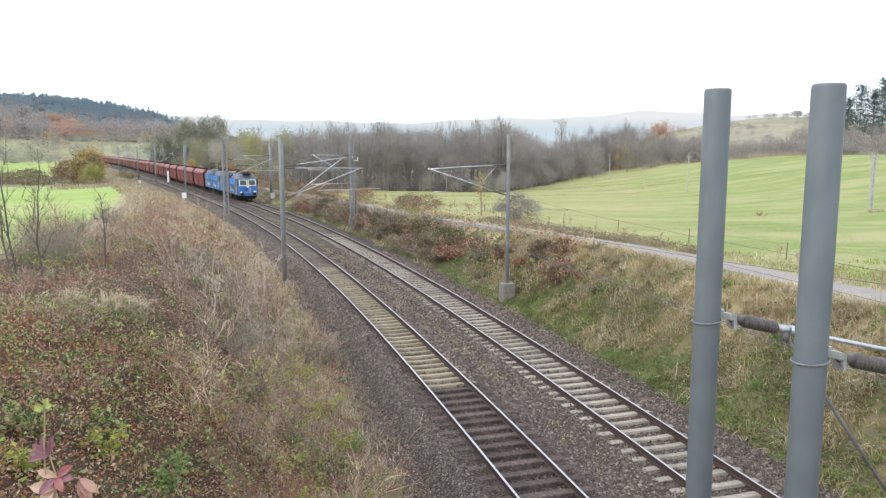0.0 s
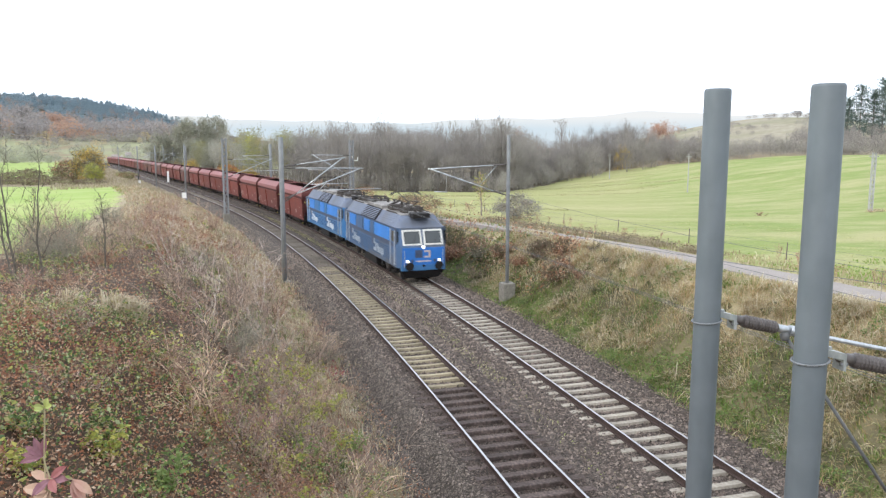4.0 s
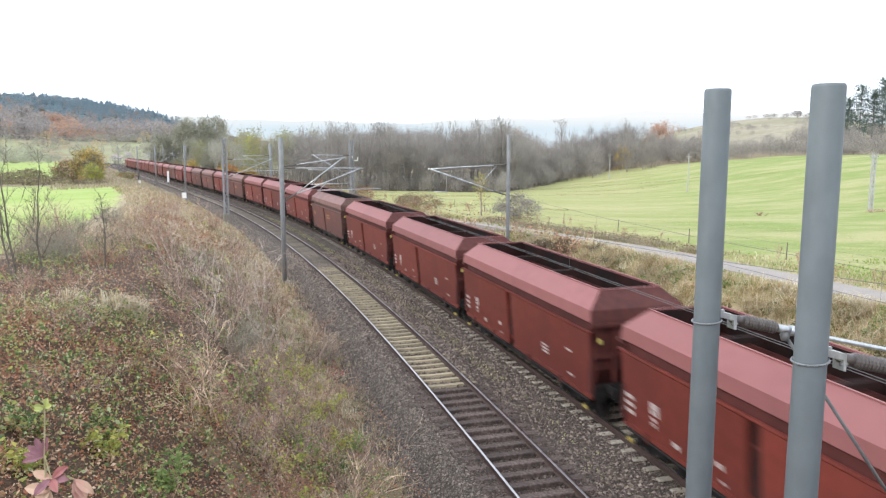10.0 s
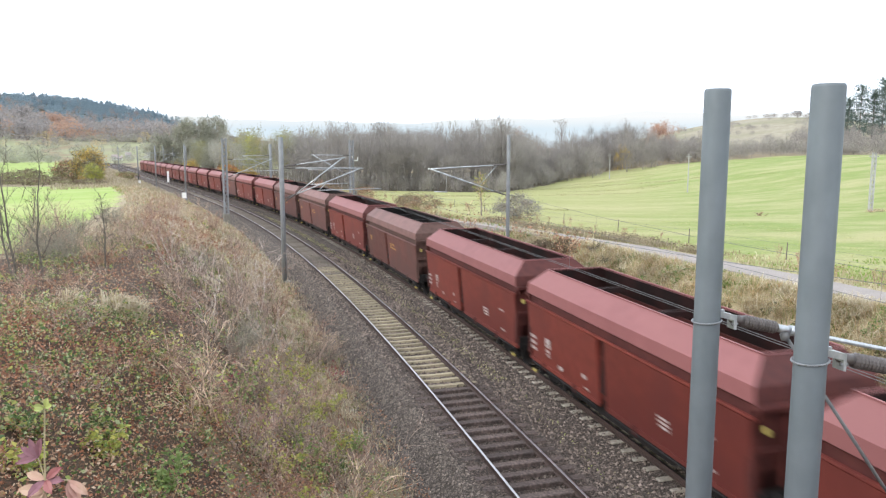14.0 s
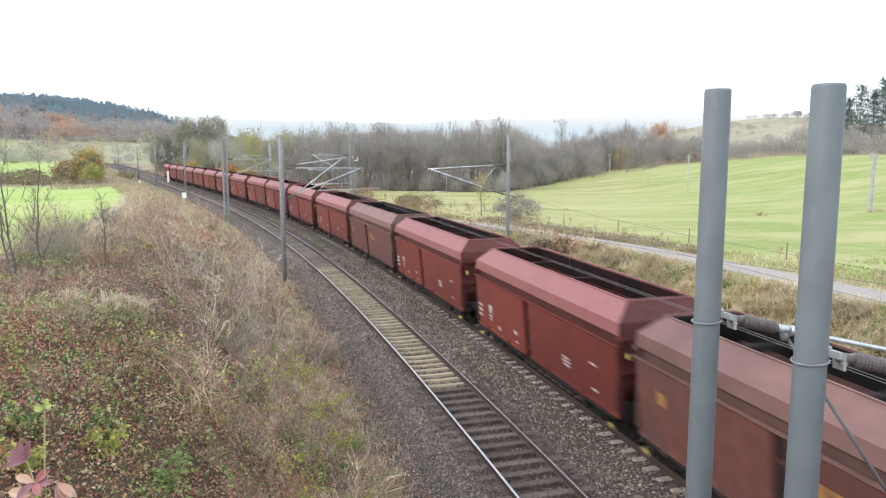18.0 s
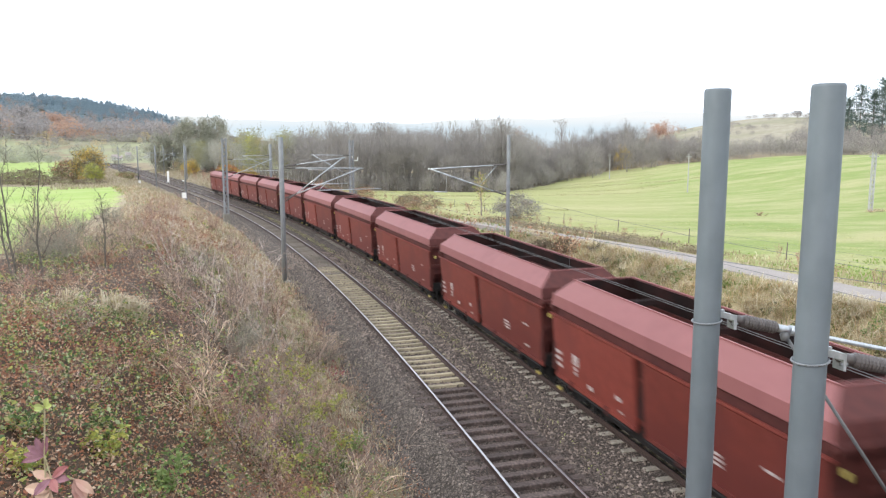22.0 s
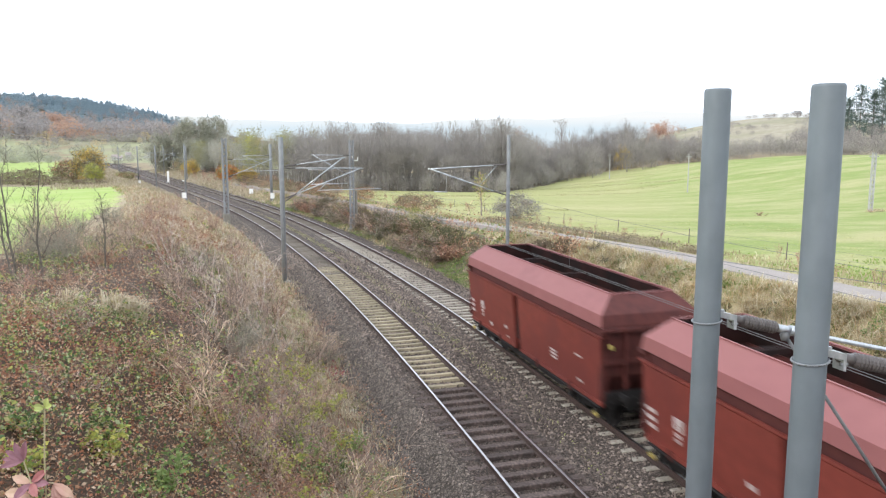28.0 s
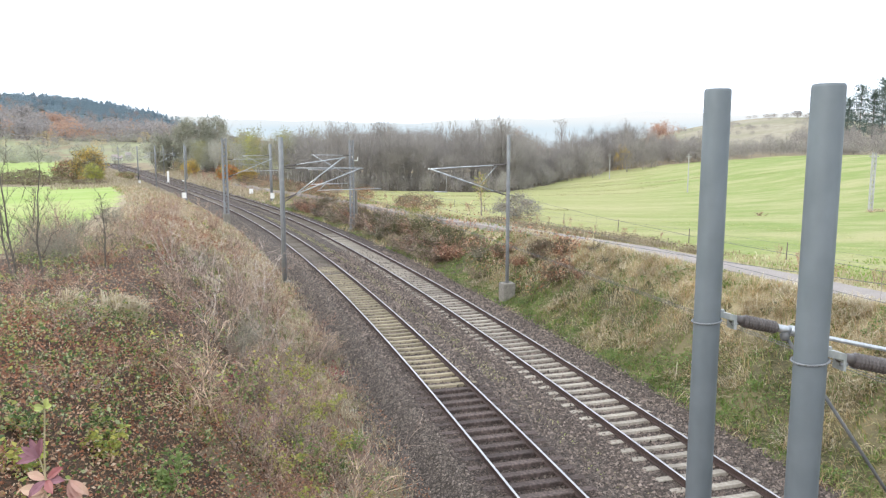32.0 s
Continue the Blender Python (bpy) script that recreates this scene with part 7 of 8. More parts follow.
    for i in range(7):
        me, tips = shrub_mesh(200 + i, 1.5, 11, M["twig_red" if i in (2, 5) else "twig" if i == 4 else "shrub_bark"], 0.6, 0.34, 12)
        kinds.append((me, tips))
    sprouts = []
    for me, tips in kinds:
        k = np.repeat(rng.integers(0, len(tips), 5), 8)
        sprouts.append(mesh_from("leaves", *leaves(tips[k] + rng.normal(0, 0.045, (40, 3)), rng.uniform(0.04, 0.075, 40), rng, 0.6), [M["lime"]]))
    p, s, o = bank_points(rng, 330, -7, 62, -15.5, -7.6)
    zone = np.where(s < 12, 0.9 * np.exp(-((o + 10.2) / 1.4) ** 2) + 0.03, np.where(s < 34, 0.26, 0.14))
    zone = np.where(np.hypot(p[:, 0] + 7.6, p[:, 1] - 16.0) < 1.9, 0.0, zone)
    n = 0
    for (x, y, z), ss, oo, w in zip(p, s, o, zone):
        if rng.uniform() > w or math.hypot(x, y) < 10.5:
            continue
        i = rng.integers(len(kinds))
        k = rng.uniform(0.55, 1.35) * (1.0 if ss < 30 else 1.2)
        ob = thing("shrub", "leafless brown shrub with thin stems on the bank", "shrub", Matrix.Translation((x, y, z - 0.04)) @ Matrix.Rotation(rng.uniform(0, 6.28), 4, "Z") @ Matrix.Diagonal((k * 1.15, k * 1.15, k, 1)), group="shrubs on the bank", shape=kinds[i][0])
        if rng.uniform() < (0.5 if ss < 14 else 0.12):
            part("leaves", sprouts[i], None, ob, "few yellow-green leaves")
        n += 1
    # low stalks standing in the leaf litter
    p, s, o = bank_points(rng, 64, -6, 16, -16.5, -10.8)
    for x, y, z in p:
        k = rng.uniform(0.25, 0.6)
        if math.hypot(x, y) < 10.5 or math.hypot(x + 7.6, y - 16.2) < 1.2:
            continue
        thing("low_shrub", "low leafless shrub with brown stalks in fallen leaves", "shrub", Matrix.Translation((x, y, z - 0.03)) @ Matrix.Rotation(rng.uniform(0, 6.28), 4, "Z") @ Matrix.Diagonal((k * 1.5, k * 1.5, k, 1)), group="low shrubs in the litter", shape=kinds[rng.integers(len(kinds))][0])
    # taller shrubs along the edge of the field
    for cs, co in zip(rng.uniform(17, 34, 11), rng.uniform(-19.6, -17.2, 11)):
        q = rail_at(np.array([cs]), co)[0]
        k = rng.uniform(0.9, 1.7)
        thing("shrub", "leafless grey-brown shrub at the edge of the field", "shrub", Matrix.Translation((q[0], q[1], float(height(q[0], q[1])[0]) - 0.05)) @ Matrix.Rotation(rng.uniform(0, 6.28), 4, "Z") @ Matrix.Diagonal((k, k, k, 1)), group="shrubs along the field", shape=kinds[rng.integers(len(kinds))][0])
    # single leafy weeds
    for i, (x, y, mat, w, h, n, kind) in enumerate(((-3.85, 9.9, "fresh", 0.30, 0.36, 260, "fresh green"), (-4.5, 9.2, "lime", 0.26, 0.25, 170, "yellow-green"), (-4.8, 9.9, "bramble", 0.3, 0.3, 240, "grey-green"),
                                                    (-5.1, 8.8, "bramble", 0.4, 0.3, 260, "grey-green"), (-4.7, 7.9, "lime", 0.3, 0.25, 160, "yellow-green"), (-4.85, 20.2, "lime", 0.5, 0.7, 200, "yellow-green"), (-4.55, 15.8, "fresh", 0.4, 0.6, 160, "fresh green"),
                                                    (-3.2, 14.0, "lime", 0.5, 0.6, 260, "yellow-green"), (-4.4, 17.5, "lime", 0.4, 0.8, 170, "yellow-green"), (-3.0, 15.6, "fresh", 0.5, 0.5, 240, "fresh green"), (-2.7, 15.0, "bramble", 0.6, 0.5, 300, "grey-green"),
                                                    (-3.4, 16.4, "lime", 0.45, 0.5, 200, "yellow-green"), (-2.3, 16.6, "bramble", 0.5, 0.4, 240, "grey-green"), (-4.2, 13.0, "lime", 0.3, 0.5, 130, "yellow-green"), (-3.6, 18.4, "lime", 0.5, 0.45, 220, "yellow-green"), (-2.0, 14.0, "fresh", 0.4, 0.35, 170, "fresh green"), (-1.6, 15.2, "lime", 0.4, 0.3, 170, "yellow-green"), (-4.0, 19.6, "bramble", 0.5, 0.4, 220, "grey-green"), (-4.6, 23.5, "lime", 0.5, 0.5, 200, "yellow-green"), (-2.6, 12.8, "lime", 0.4, 0.4, 180, "yellow-green"), (-3.57, 21.5, "lime", 0.6, 0.6, 330, "yellow-green"), (-3.46, 19.4, "lime", 0.6, 0.55, 330, "yellow-green"), (-3.85, 17.1, "lime", 0.55, 0.6, 280, "yellow-green"), (-2.73, 18.6, "lime", 0.5, 0.4, 300, "yellow-green"), (-2.3, 19.0, "fresh", 0.5, 0.35, 240, "fresh green"), (-4.5, 21.6, "lime", 0.5, 0.7, 220, "yellow-green"), (-3.92, 25.4, "vine", 0.3, 0.5, 60, "crimson"), (-4.73, 16.0, "vine", 0.2, 0.6, 36, "crimson"))):
        g = float(height(x, y)[0])
        root = thing("weed", "low %s leafy weed on the bank" % kind, "weed", Matrix.Translation((x, y, g)), group="leafy weeds on the bank")
        stems, tips = shrub_mesh(700 + i, h * 1.5, 9, M["twig"], 0.5, w / h * 0.6, 3)
        tagged(part("stemwork", stems, None, root), kind="stuff")
        n = int(n * 1.3)
        q = tips[rng.integers(0, len(tips), n)] + rng.normal(0, 0.03, (n, 3))
        part("leaves", mesh_from("leaves", *leaves(q, rng.uniform(0.05, 0.105, n), rng, 0.6), [M[mat]]), None, root)
    # bleached dead saplings
    for i, (cs, co, h) in enumerate(((20.5, -13.0, 2.9), (22.5, -11.3, 2.6), (25, -10.2, 2.7), (15.5, -10.2, 2.1), (26, -9.6, 2.6), (22, -12.2, 2.4), (28, -10.0, 2.5), (12.5, -11.6, 2.0), (30, -9.0, 1.8), (17, -9.0, 1.7), (20.3, -10.3, 2.4), (28.3, -9.2, 2.6), (23.5, -9.4, 2.2), (18.8, -11.2, 2.3), (33, -9.4, 2.4), (14.2, -10.0, 1.9))):
        q = rail_at(np.array([cs]), co)[0]
        me, _ = shrub_mesh(300 + i, h, 5, M["dead_wood"], 1.35, 0.5, 4)
        ob = thing("dead_sapling", "bleached bare sapling among the shrubs", "sapling", Matrix.Translation((q[0], q[1], float(height(q[0], q[1])[0]) - 0.05)), group="dead saplings on the bank")
        tagged(part("branchwork", me, None, ob), kind="stuff")
    for i, (cs, co) in enumerate(zip(rng.uniform(5, 34, 16), rng.uniform(-12.6, -8.8, 16))):
        q = rail_at(np.array([cs]), co)[0]
        me, _ = shrub_mesh(340 + i, rng.uniform(1.7, 2.9), 4, M["shrub_bark"], 0.8, 0.3, 6)
        ob = thing("bare_shoot", "tall bare branching shoot on the bank", "shrub", Matrix.Translation((q[0], q[1], float(height(q[0], q[1])[0]) - 0.05)), group="bare shoots on the bank")
        tagged(part("branchwork", me, None, ob), kind="stuff")
    # fine bare saplings at the top of the bank
    for i, (x, y, h) in enumerate(((-12.2, 20.9, 5.2), (-11.7, 21.4, 4.4), (-12.9, 22.0, 4.6), (-13.2, 20.0, 4.4), (-11.0, 23.8, 2.8), (-16.5, 30, 3.2))):
        leafy_tree("bare_sapling", "slender dark bare sapling on the bank", x, y, h, [("lime", 1.0)], 400 + i, 6, (0.05, 0.08), group="bare saplings on the bank", bark="dark_bark", limbs=13, twigs=3, fine=2, first=0.2, wide=0.26, up=1.3, r=0.036, lean=0.05, sliver=1.1)


build_bank()


def build_right_bank():
    rng = np.random.default_rng(99)
    # grass: green at the foot, tall and dry higher up
    p, s, o = bank_points(rng, 36000, -14, 36, 3.0, 8.2)
    dry = wobble(p[:, 0], p[:, 1], 1.1, 12) * 1.3 + (o - 5.8) * 0.34 + np.clip((9 - s) / 11, 0, 1.1) + 0.35 * rng.normal(0, 1, len(p)) > -0.35
    a = blades(p[dry], rng.uniform(0.2, 0.55, dry.sum()), rng.uniform(0.012, 0.028, dry.sum()), 0.35, rng, 0.7, None, 1.05)
    b = blades(p[~dry], rng.uniform(0.1, 0.32, (~dry).sum()), rng.uniform(0.016, 0.034, (~dry).sum()), 0.4, rng, 0.6, None, 0.9)
    q, s, o = bank_points(rng, 1900, -14, 34, 3.4, 8.0)
    up = 1.3 * wobble(q[:, 0], q[:, 1], 1.3, 6) + (o - 5.4) * 0.35 + np.clip((10 - s) / 11, 0, 1.0) > -0.15
    t1 = tussocks(q[up][rng.uniform(0, 1, up.sum()) < 0.5], 34, (0.3, 0.95), (0.012, 0.028), rng, 0.18, 0.95)
    half = rng.uniform(0, 1, up.sum()) < 0.5
    t0 = tussocks(q[up][half], 34, (0.25, 0.75), (0.012, 0.028), rng, 0.2, 1.0)
    t2 = tussocks(q[~up][:600], 20, (0.15, 0.45), (0.016, 0.034), rng, 0.10, 0.8)
    q, s, o = bank_points(rng, 18000, 34, 120, 3.0, 8.2)
    d2 = wobble(q[:, 0], q[:, 1], 2.4, 5) > 0.1
    c = blades(q[d2], rng.uniform(0.2, 0.5, d2.sum()), rng.uniform(0.02, 0.045, d2.sum()), 0.7, rng)
    d = blades(q[~d2], rng.uniform(0.15, 0.4, (~d2).sum()), rng.uniform(0.02, 0.045, (~d2).sum()), 0.6, rng)
    v, s, o = bank_points(rng, 15000, -20, 110, 10.6, 13.0)
    v = v[(wobble(v[:, 0], v[:, 1], 1.7, 3) > -0.35) & (s < 34)]
    e = blades(v, rng.uniform(0.08, 0.34, len(v)), rng.uniform(0.015, 0.035, len(v)), 0.5, rng, 0.6, None, 0.6)
    s = rng.uniform(-20, 110, 15000)
    v = rail_at(s, lane_at(s) + rng.choice([-1.0, 1.0], 15000) * (np.interp(s, [25, 45], [0.95, 0.7]) + rng.uniform(0, 1, 15000) ** 1.4 * 1.7))
    v[:, 2] = height(v[:, 0], v[:, 1])
    h = blades(v, rng.uniform(0.1, 0.3, len(v)), rng.uniform(0.015, 0.03, len(v)), 0.6, rng)
    s = rng.uniform(21, 44, 7000)
    v = rail_at(s, lane_at(s) + np.interp(s, [21, 30], [1.3, 1.0]) + rng.uniform(0, 1, 7000) ** 1.3 * np.interp(s, [21, 27, 44], [0.5, 1.9, 1.6]))
    v[:, 2] = height(v[:, 0], v[:, 1])
    v = v[wobble(v[:, 0], v[:, 1], 1.5, 61) > -0.55]
    w2 = blades(v, rng.uniform(0.12, 0.5, len(v)), rng.uniform(0.015, 0.035, len(v)), 0.5, rng)
    stuff("verge_weeds", "dull brown dry weeds along the far edge of the lane", "weeds", [(*w2, 0), (*leaves(v[:3500] + rng.uniform(0.05, 0.4, (len(v[:3500]), 1)) * np.array([0, 0, 1.0]), rng.uniform(0.05, 0.11, len(v[:3500])), rng), 1)], [M["dull_grass"], M["dusty_leaf"]])
    stuff("bank_grass", "green and straw-coloured grass on the bank below the lane", "grass", [(a[0], a[1], 4), (*b, 1), (*t0, 4), (*t1, 2), (*t2, 1), (*c, 4), (*d, 1), (*e, 0), (*h, 3)], [M["dry_grass"], M["green_grass"], M["pale_grass"], M["fading_grass"], M["bank_straw"]])
    m, s, o = bank_points(rng, 600, -12, 40, 12.2, 26)
    stuff("meadow_tufts", "low pale green tufts in the meadow", "grass", [(*tussocks(m, 16, (0.06, 0.16), (0.03, 0.06), rng, 0.25, 1.1), 0)], [M["meadow_grass"]])
    v, s, o = bank_points(rng, 20000, -16, 20, 11.2, 22)
    v = v[(0.8 * wobble(v[:, 0], v[:, 1], 1.6, 52) + np.clip((15 - s) / 14, -0.6, 0.8) > 0.0)]
    stuff("verge_grass", "fresh green grass of the meadow beside the lane", "grass", [(*blades(v, rng.uniform(0.06, 0.16, len(v)), rng.uniform(0.025, 0.05, len(v)), 0.7, rng), 0)], [M["crop_grass"]])
    x, y = np.concatenate([rng.uniform(-16, 12, 22000), rng.uniform(12, 48, 12000)]), np.concatenate([rng.uniform(66, 112, 22000), rng.uniform(100, 136, 12000)])
    ok = (wobble(x * 0.35, y, 2.6, 41) > 0.25) & (station(x, y)[1] > 10.5) & (y < wood_edge(x) - 1)
    x, y = x[ok], y[ok]
    streak = blades(np.column_stack([x, y, height(x, y)]), rng.uniform(0.06, 0.16, len(x)), rng.uniform(0.05, 0.10, len(x)), 0.8, rng)
    stuff("meadow_streaks", "longer olive grass in streaks along the edge of the meadow", "grass", [(*streak, 0)], [M["fading_grass"]])
    for x, y, h in ((26.3, 61.3, 0.5), (35.0, 60.4, 0.45), (35.9, 60.6, 0.4)):
        me, _ = shrub_mesh(int(x * 10), h, 22, M["twig"], 1.2, 1.3, 8)
        thing("dry_weed", "low dry brown weed clump in the meadow", "weed", Matrix.Translation((x, y, float(height(x, y)[0]) - 0.03)), group="dry weeds in the meadow", shape=me)
    # weeds with dry leaves
    w, s, o = bank_points(rng, 90000, -14, 40, 3.3, 8.0)
    mound = 0.7 * wobble(w[:, 0], w[:, 1], 1.1, 17) + 0.7 * wobble(w[:, 0], w[:, 1], 0.3, 9)
    ok = mound - (o - 5) * 0.22 > 0.12
    w, mound = w[ok], mound[ok]
    w[:, 2] += rng.uniform(0.2, 1, len(w)) * np.clip(mound, 0.1, 1.2) * 0.4
    x, s, o = bank_points(rng, 5000, 25, 95, 4.2, 7.9)
    x[:, 2] += rng.uniform(0.05, 0.9, len(x))
    stuff("bank_weeds", "low green and brown weeds on the bank", "weeds", [(*leaves(w, rng.uniform(0.05, 0.11, len(w)), rng, 0.6), 2), (*leaves(x, rng.uniform(0.08, 0.18, len(x)), rng, 0.8), 1)], [M["bramble"], M["dead_leaf"], M["nettle"]])
    # brown shrubs between the far track and the lane
    kinds, coats = [], []
    for i in range(5):
        me, tips = shrub_mesh(500 + i, 1.25, 18, M[("twig_red", "shrub_bark", "grey_twig", "shrub_bark", "bark")[i]], 1.6, 0.8, 12)
        k = rng.integers(0, len(tips), 560)
        kinds.append(me)
        coats.append(mesh_from("leaves", *leaves(tips[k] * rng.uniform(0.5, 1, (560, 1)), rng.uniform(0.05, 0.11, 560), rng), [M[("dead_leaf", "dusty_leaf", "moss_leaf", "olive", "moss_leaf")[i]]]))
    spots = [(rng.uniform(33, 92), rng.uniform(3.9, 6.0), rng.uniform(0.85, 1.45)) for _ in range(96)] + [(rng.uniform(20, 33), rng.uniform(5.4, 7.4), rng.uniform(0.3, 0.6)) for _ in range(12)]
    low = []
    for _ in range(110):
        q = rail_at(np.array([rng.uniform(-6, 110)]), rng.uniform(10.9, 12.6))[0]
        low.append((q[0], q[1], float(height(q[0], q[1])[0]) - 0.05, rng.uniform(0.2, 0.5)))
    for _ in range(90):
        q = rail_at(np.array([rng.uniform(95, 240)]), rng.uniform(4.8, 13))[0]
        low.append((q[0], q[1], float(height(q[0], q[1])[0]) - 0.05, rng.uniform(0.5, 1.3)))
    t, f, tips = winter_tree(640, 1.5, r=0.012, limbs=9, twigs=3, fine=2, first=0.03, wide=0.6, up=0.8, sliver=2.0, sides=3)
    v, f = place_many([join(t, f)], low, rng)
    stuff("lane_weeds", "low dry brown weeds along the lane", "weeds", [(v, f, 0)], [M["twig_red"]])
    for cs, co, k in spots:
        q = rail_at(np.array([cs]), co)[0]
        i = rng.integers(5)
        ob = thing("shrub", "dense brown shrub with dry leaves below the lane", "shrub", Matrix.Translation((q[0], q[1], float(height(q[0], q[1])[0]) - 0.05)) @ Matrix.Rotation(rng.uniform(0, 6.28), 4, "Z") @ Matrix.Diagonal((k * 1.2, k * 1.2, k, 1)), group="shrubs below the lane", shape=kinds[i])
        part("leaves", coats[i], None, ob, "withered small leaves")
    q = rail_at(np.array([50.5]), 5.6)[0]
    leafy_tree("yellow_shrub", "shrub with yellow-green leaves below the lane", q[0], q[1], 1.9, [("lime", 0.6), ("olive", 0.7)], 601, 900, (0.05, 0.12), limbs=20, twigs=5, fine=2, first=0.03, wide=0.6, up=0.7, r=0.02)
    for i, (s0, o0, w, h, mats) in enumerate(((47, 5.4, 3.2, 2.1, [("olive", 0.3), ("moss_leaf", 0.8)]), (41, 5.2, 3.0, 2.0, [("moss_leaf", 0.7), ("dusty_leaf", 0.3)]), (37, 5.6, 2.4, 1.3, [("dead_leaf", 0.4), ("dusty_leaf", 0.5)]), (52, 5.2, 2.8, 1.8, [("moss_leaf", 0.7), ("dusty_leaf", 0.3)]),
                                              (44, 5.2, 2.6, 1.9, [("moss_leaf", 0.7), ("olive", 0.4)]), (58, 5.0, 2.8, 1.6, [("moss_leaf", 0.6), ("dusty_leaf", 0.5)]), (58.1, 9.2, 4.2, 1.7, [("dusty_leaf", 0.5), ("dead_leaf", 0.2)]), (61.5, 9.0, 3.4, 1.5, [("dusty_leaf", 0.6), ("dead_leaf", 0.15)]), (77, 9.0, 3.6, 1.8, [("dead_leaf", 0.6), ("dusty_leaf", 0.4)]), (86, 7.4, 4.2, 1.9, [("dusty_leaf", 0.7), ("dead_leaf", 0.3)]), (94, 7.4, 4.2, 1.9, [("dusty_leaf", 0.5), ("dead_leaf", 0.5)]), (103, 7.0, 4.4, 2.0, [("dusty_leaf", 0.8)]), (113, 7.6, 4.6, 2.2, [("olive", 0.5), ("dusty_leaf", 0.5)]), (124, 8.0, 5.0, 2.4, [("dead_leaf", 0.5), ("dusty_leaf", 0.5)]), (136, 7.0, 5.0, 2.2, [("dusty_leaf", 0.8)]), (65, 5.2, 2.8, 1.4, [("dusty_leaf", 0.8)]), (72, 5.2, 3.0, 1.5, [("dead_leaf", 0.35), ("olive", 0.4)]),
                                              (80, 5.3, 3.2, 1.6, [("dusty_leaf", 0.8)]), (33, 5.8, 2.0, 1.0, [("dusty_leaf", 0.5), ("dead_leaf", 0.4)]), (28.5, 6.2, 1.8, 1.2, [("dusty_leaf", 0.8)]), (25.3, 5.6, 2.2, 1.3, [("dusty_leaf", 0.5), ("dead_leaf", 0.35)]), (26.8, 6.7, 2.0, 1.1, [("dead_leaf", 0.4), ("dusty_leaf", 0.4)]))):
        q = rail_at(np.array([float(s0)]), o0)[0]
        dome_bush("leafy_shrub", "rounded shrub with %s leaves below the lane" % {"olive": "fading olive", "dusty_leaf": "withered grey-brown", "dead_leaf": "rusty brown", "moss_leaf": "dark moss-green"}[mats[0][0]], q[0], q[1], w, h, mats, 800 + i, 3400 if w > 3.3 else 1900, (0.06, 0.14), group="leafy shrubs below the lane")
    # arched bramble stem
    sh = Shape()
    pts = [(0.62 * math.cos(w), 0.1 * math.sin(2 * w), 0.68 + 0.62 * math.sin(w)) for w in np.linspace(-1.9, 4.0, 22)]
    q = rail_at(np.array([49.5]), 10.8)[0]
    thing("arched_stem", "dry arched bramble stem curling beside the lane", "bramble", Matrix.Translation((q[0], q[1], float(height(q[0], q[1])[0]))), shape=sh.pipe(pts, 0.02, 5), mat=M["twig"])


build_right_bank()


def build_stones():
    """Loose ballast stones on the bed."""
    rng = np.random.default_rng(3)
    n = 54000
    s = rng.uniform(0, 1, n) ** 1.3 * 56 - 9
    o = rng.uniform(-7.2, 3.4, n)
    z = np.interp(o, [a for a, _ in SHOULDER], [b for _, b in SHOULDER])
    p = rail_at(s, o)
    p[:, 2] = np.maximum(p[:, 2] + z, height(p[:, 0], p[:, 1])) + 0.004
    d = rng.uniform(0.02, 0.055, (n, 1)) * (1 + np.clip(s[:, None], 0, 60) / 60)
    axes = np.array([(1, 0, -0.2), (-1, 0, -0.2), (0, 1, -0.2), (0, -1, -0.2), (0, 0, 0.9)])
    w = rng.uniform(0, 2 * math.pi, n)
    c, k = np.cos(w)[:, None], np.sin(w)[:, None]
    a = axes[None] * rng.uniform(0.6, 1.25, (n, 5, 1)) + rng.normal(0, 0.18, (n, 5, 3))
    a = np.stack([a[..., 0] * c - a[..., 1] * k, a[..., 0] * k + a[..., 1] * c, a[..., 2]], -1)
    v = (p[:, None] + a * d[:, None]).reshape(-1, 3)
    tri = np.array([(0, 2, 4), (2, 1, 4), (1, 3, 4), (3, 0, 4)])
    f = (np.arange(n)[:, None, None] * 5 + tri[None]).reshape(-1, 3)
    ob = thing("ballast_stones", "loose grey-brown crushed stones between the rails", "stones", kind="stuff", shape=mesh_from("ballast_stones", v, f, [M["stone"], M["dark_stone"], M["pale_stone"]], np.repeat(np.where((s < 14.0) & (o < -2.9) & (o > -5.5), 1, np.where(o < -5.5, 2, 0)), 4)))


build_stones()


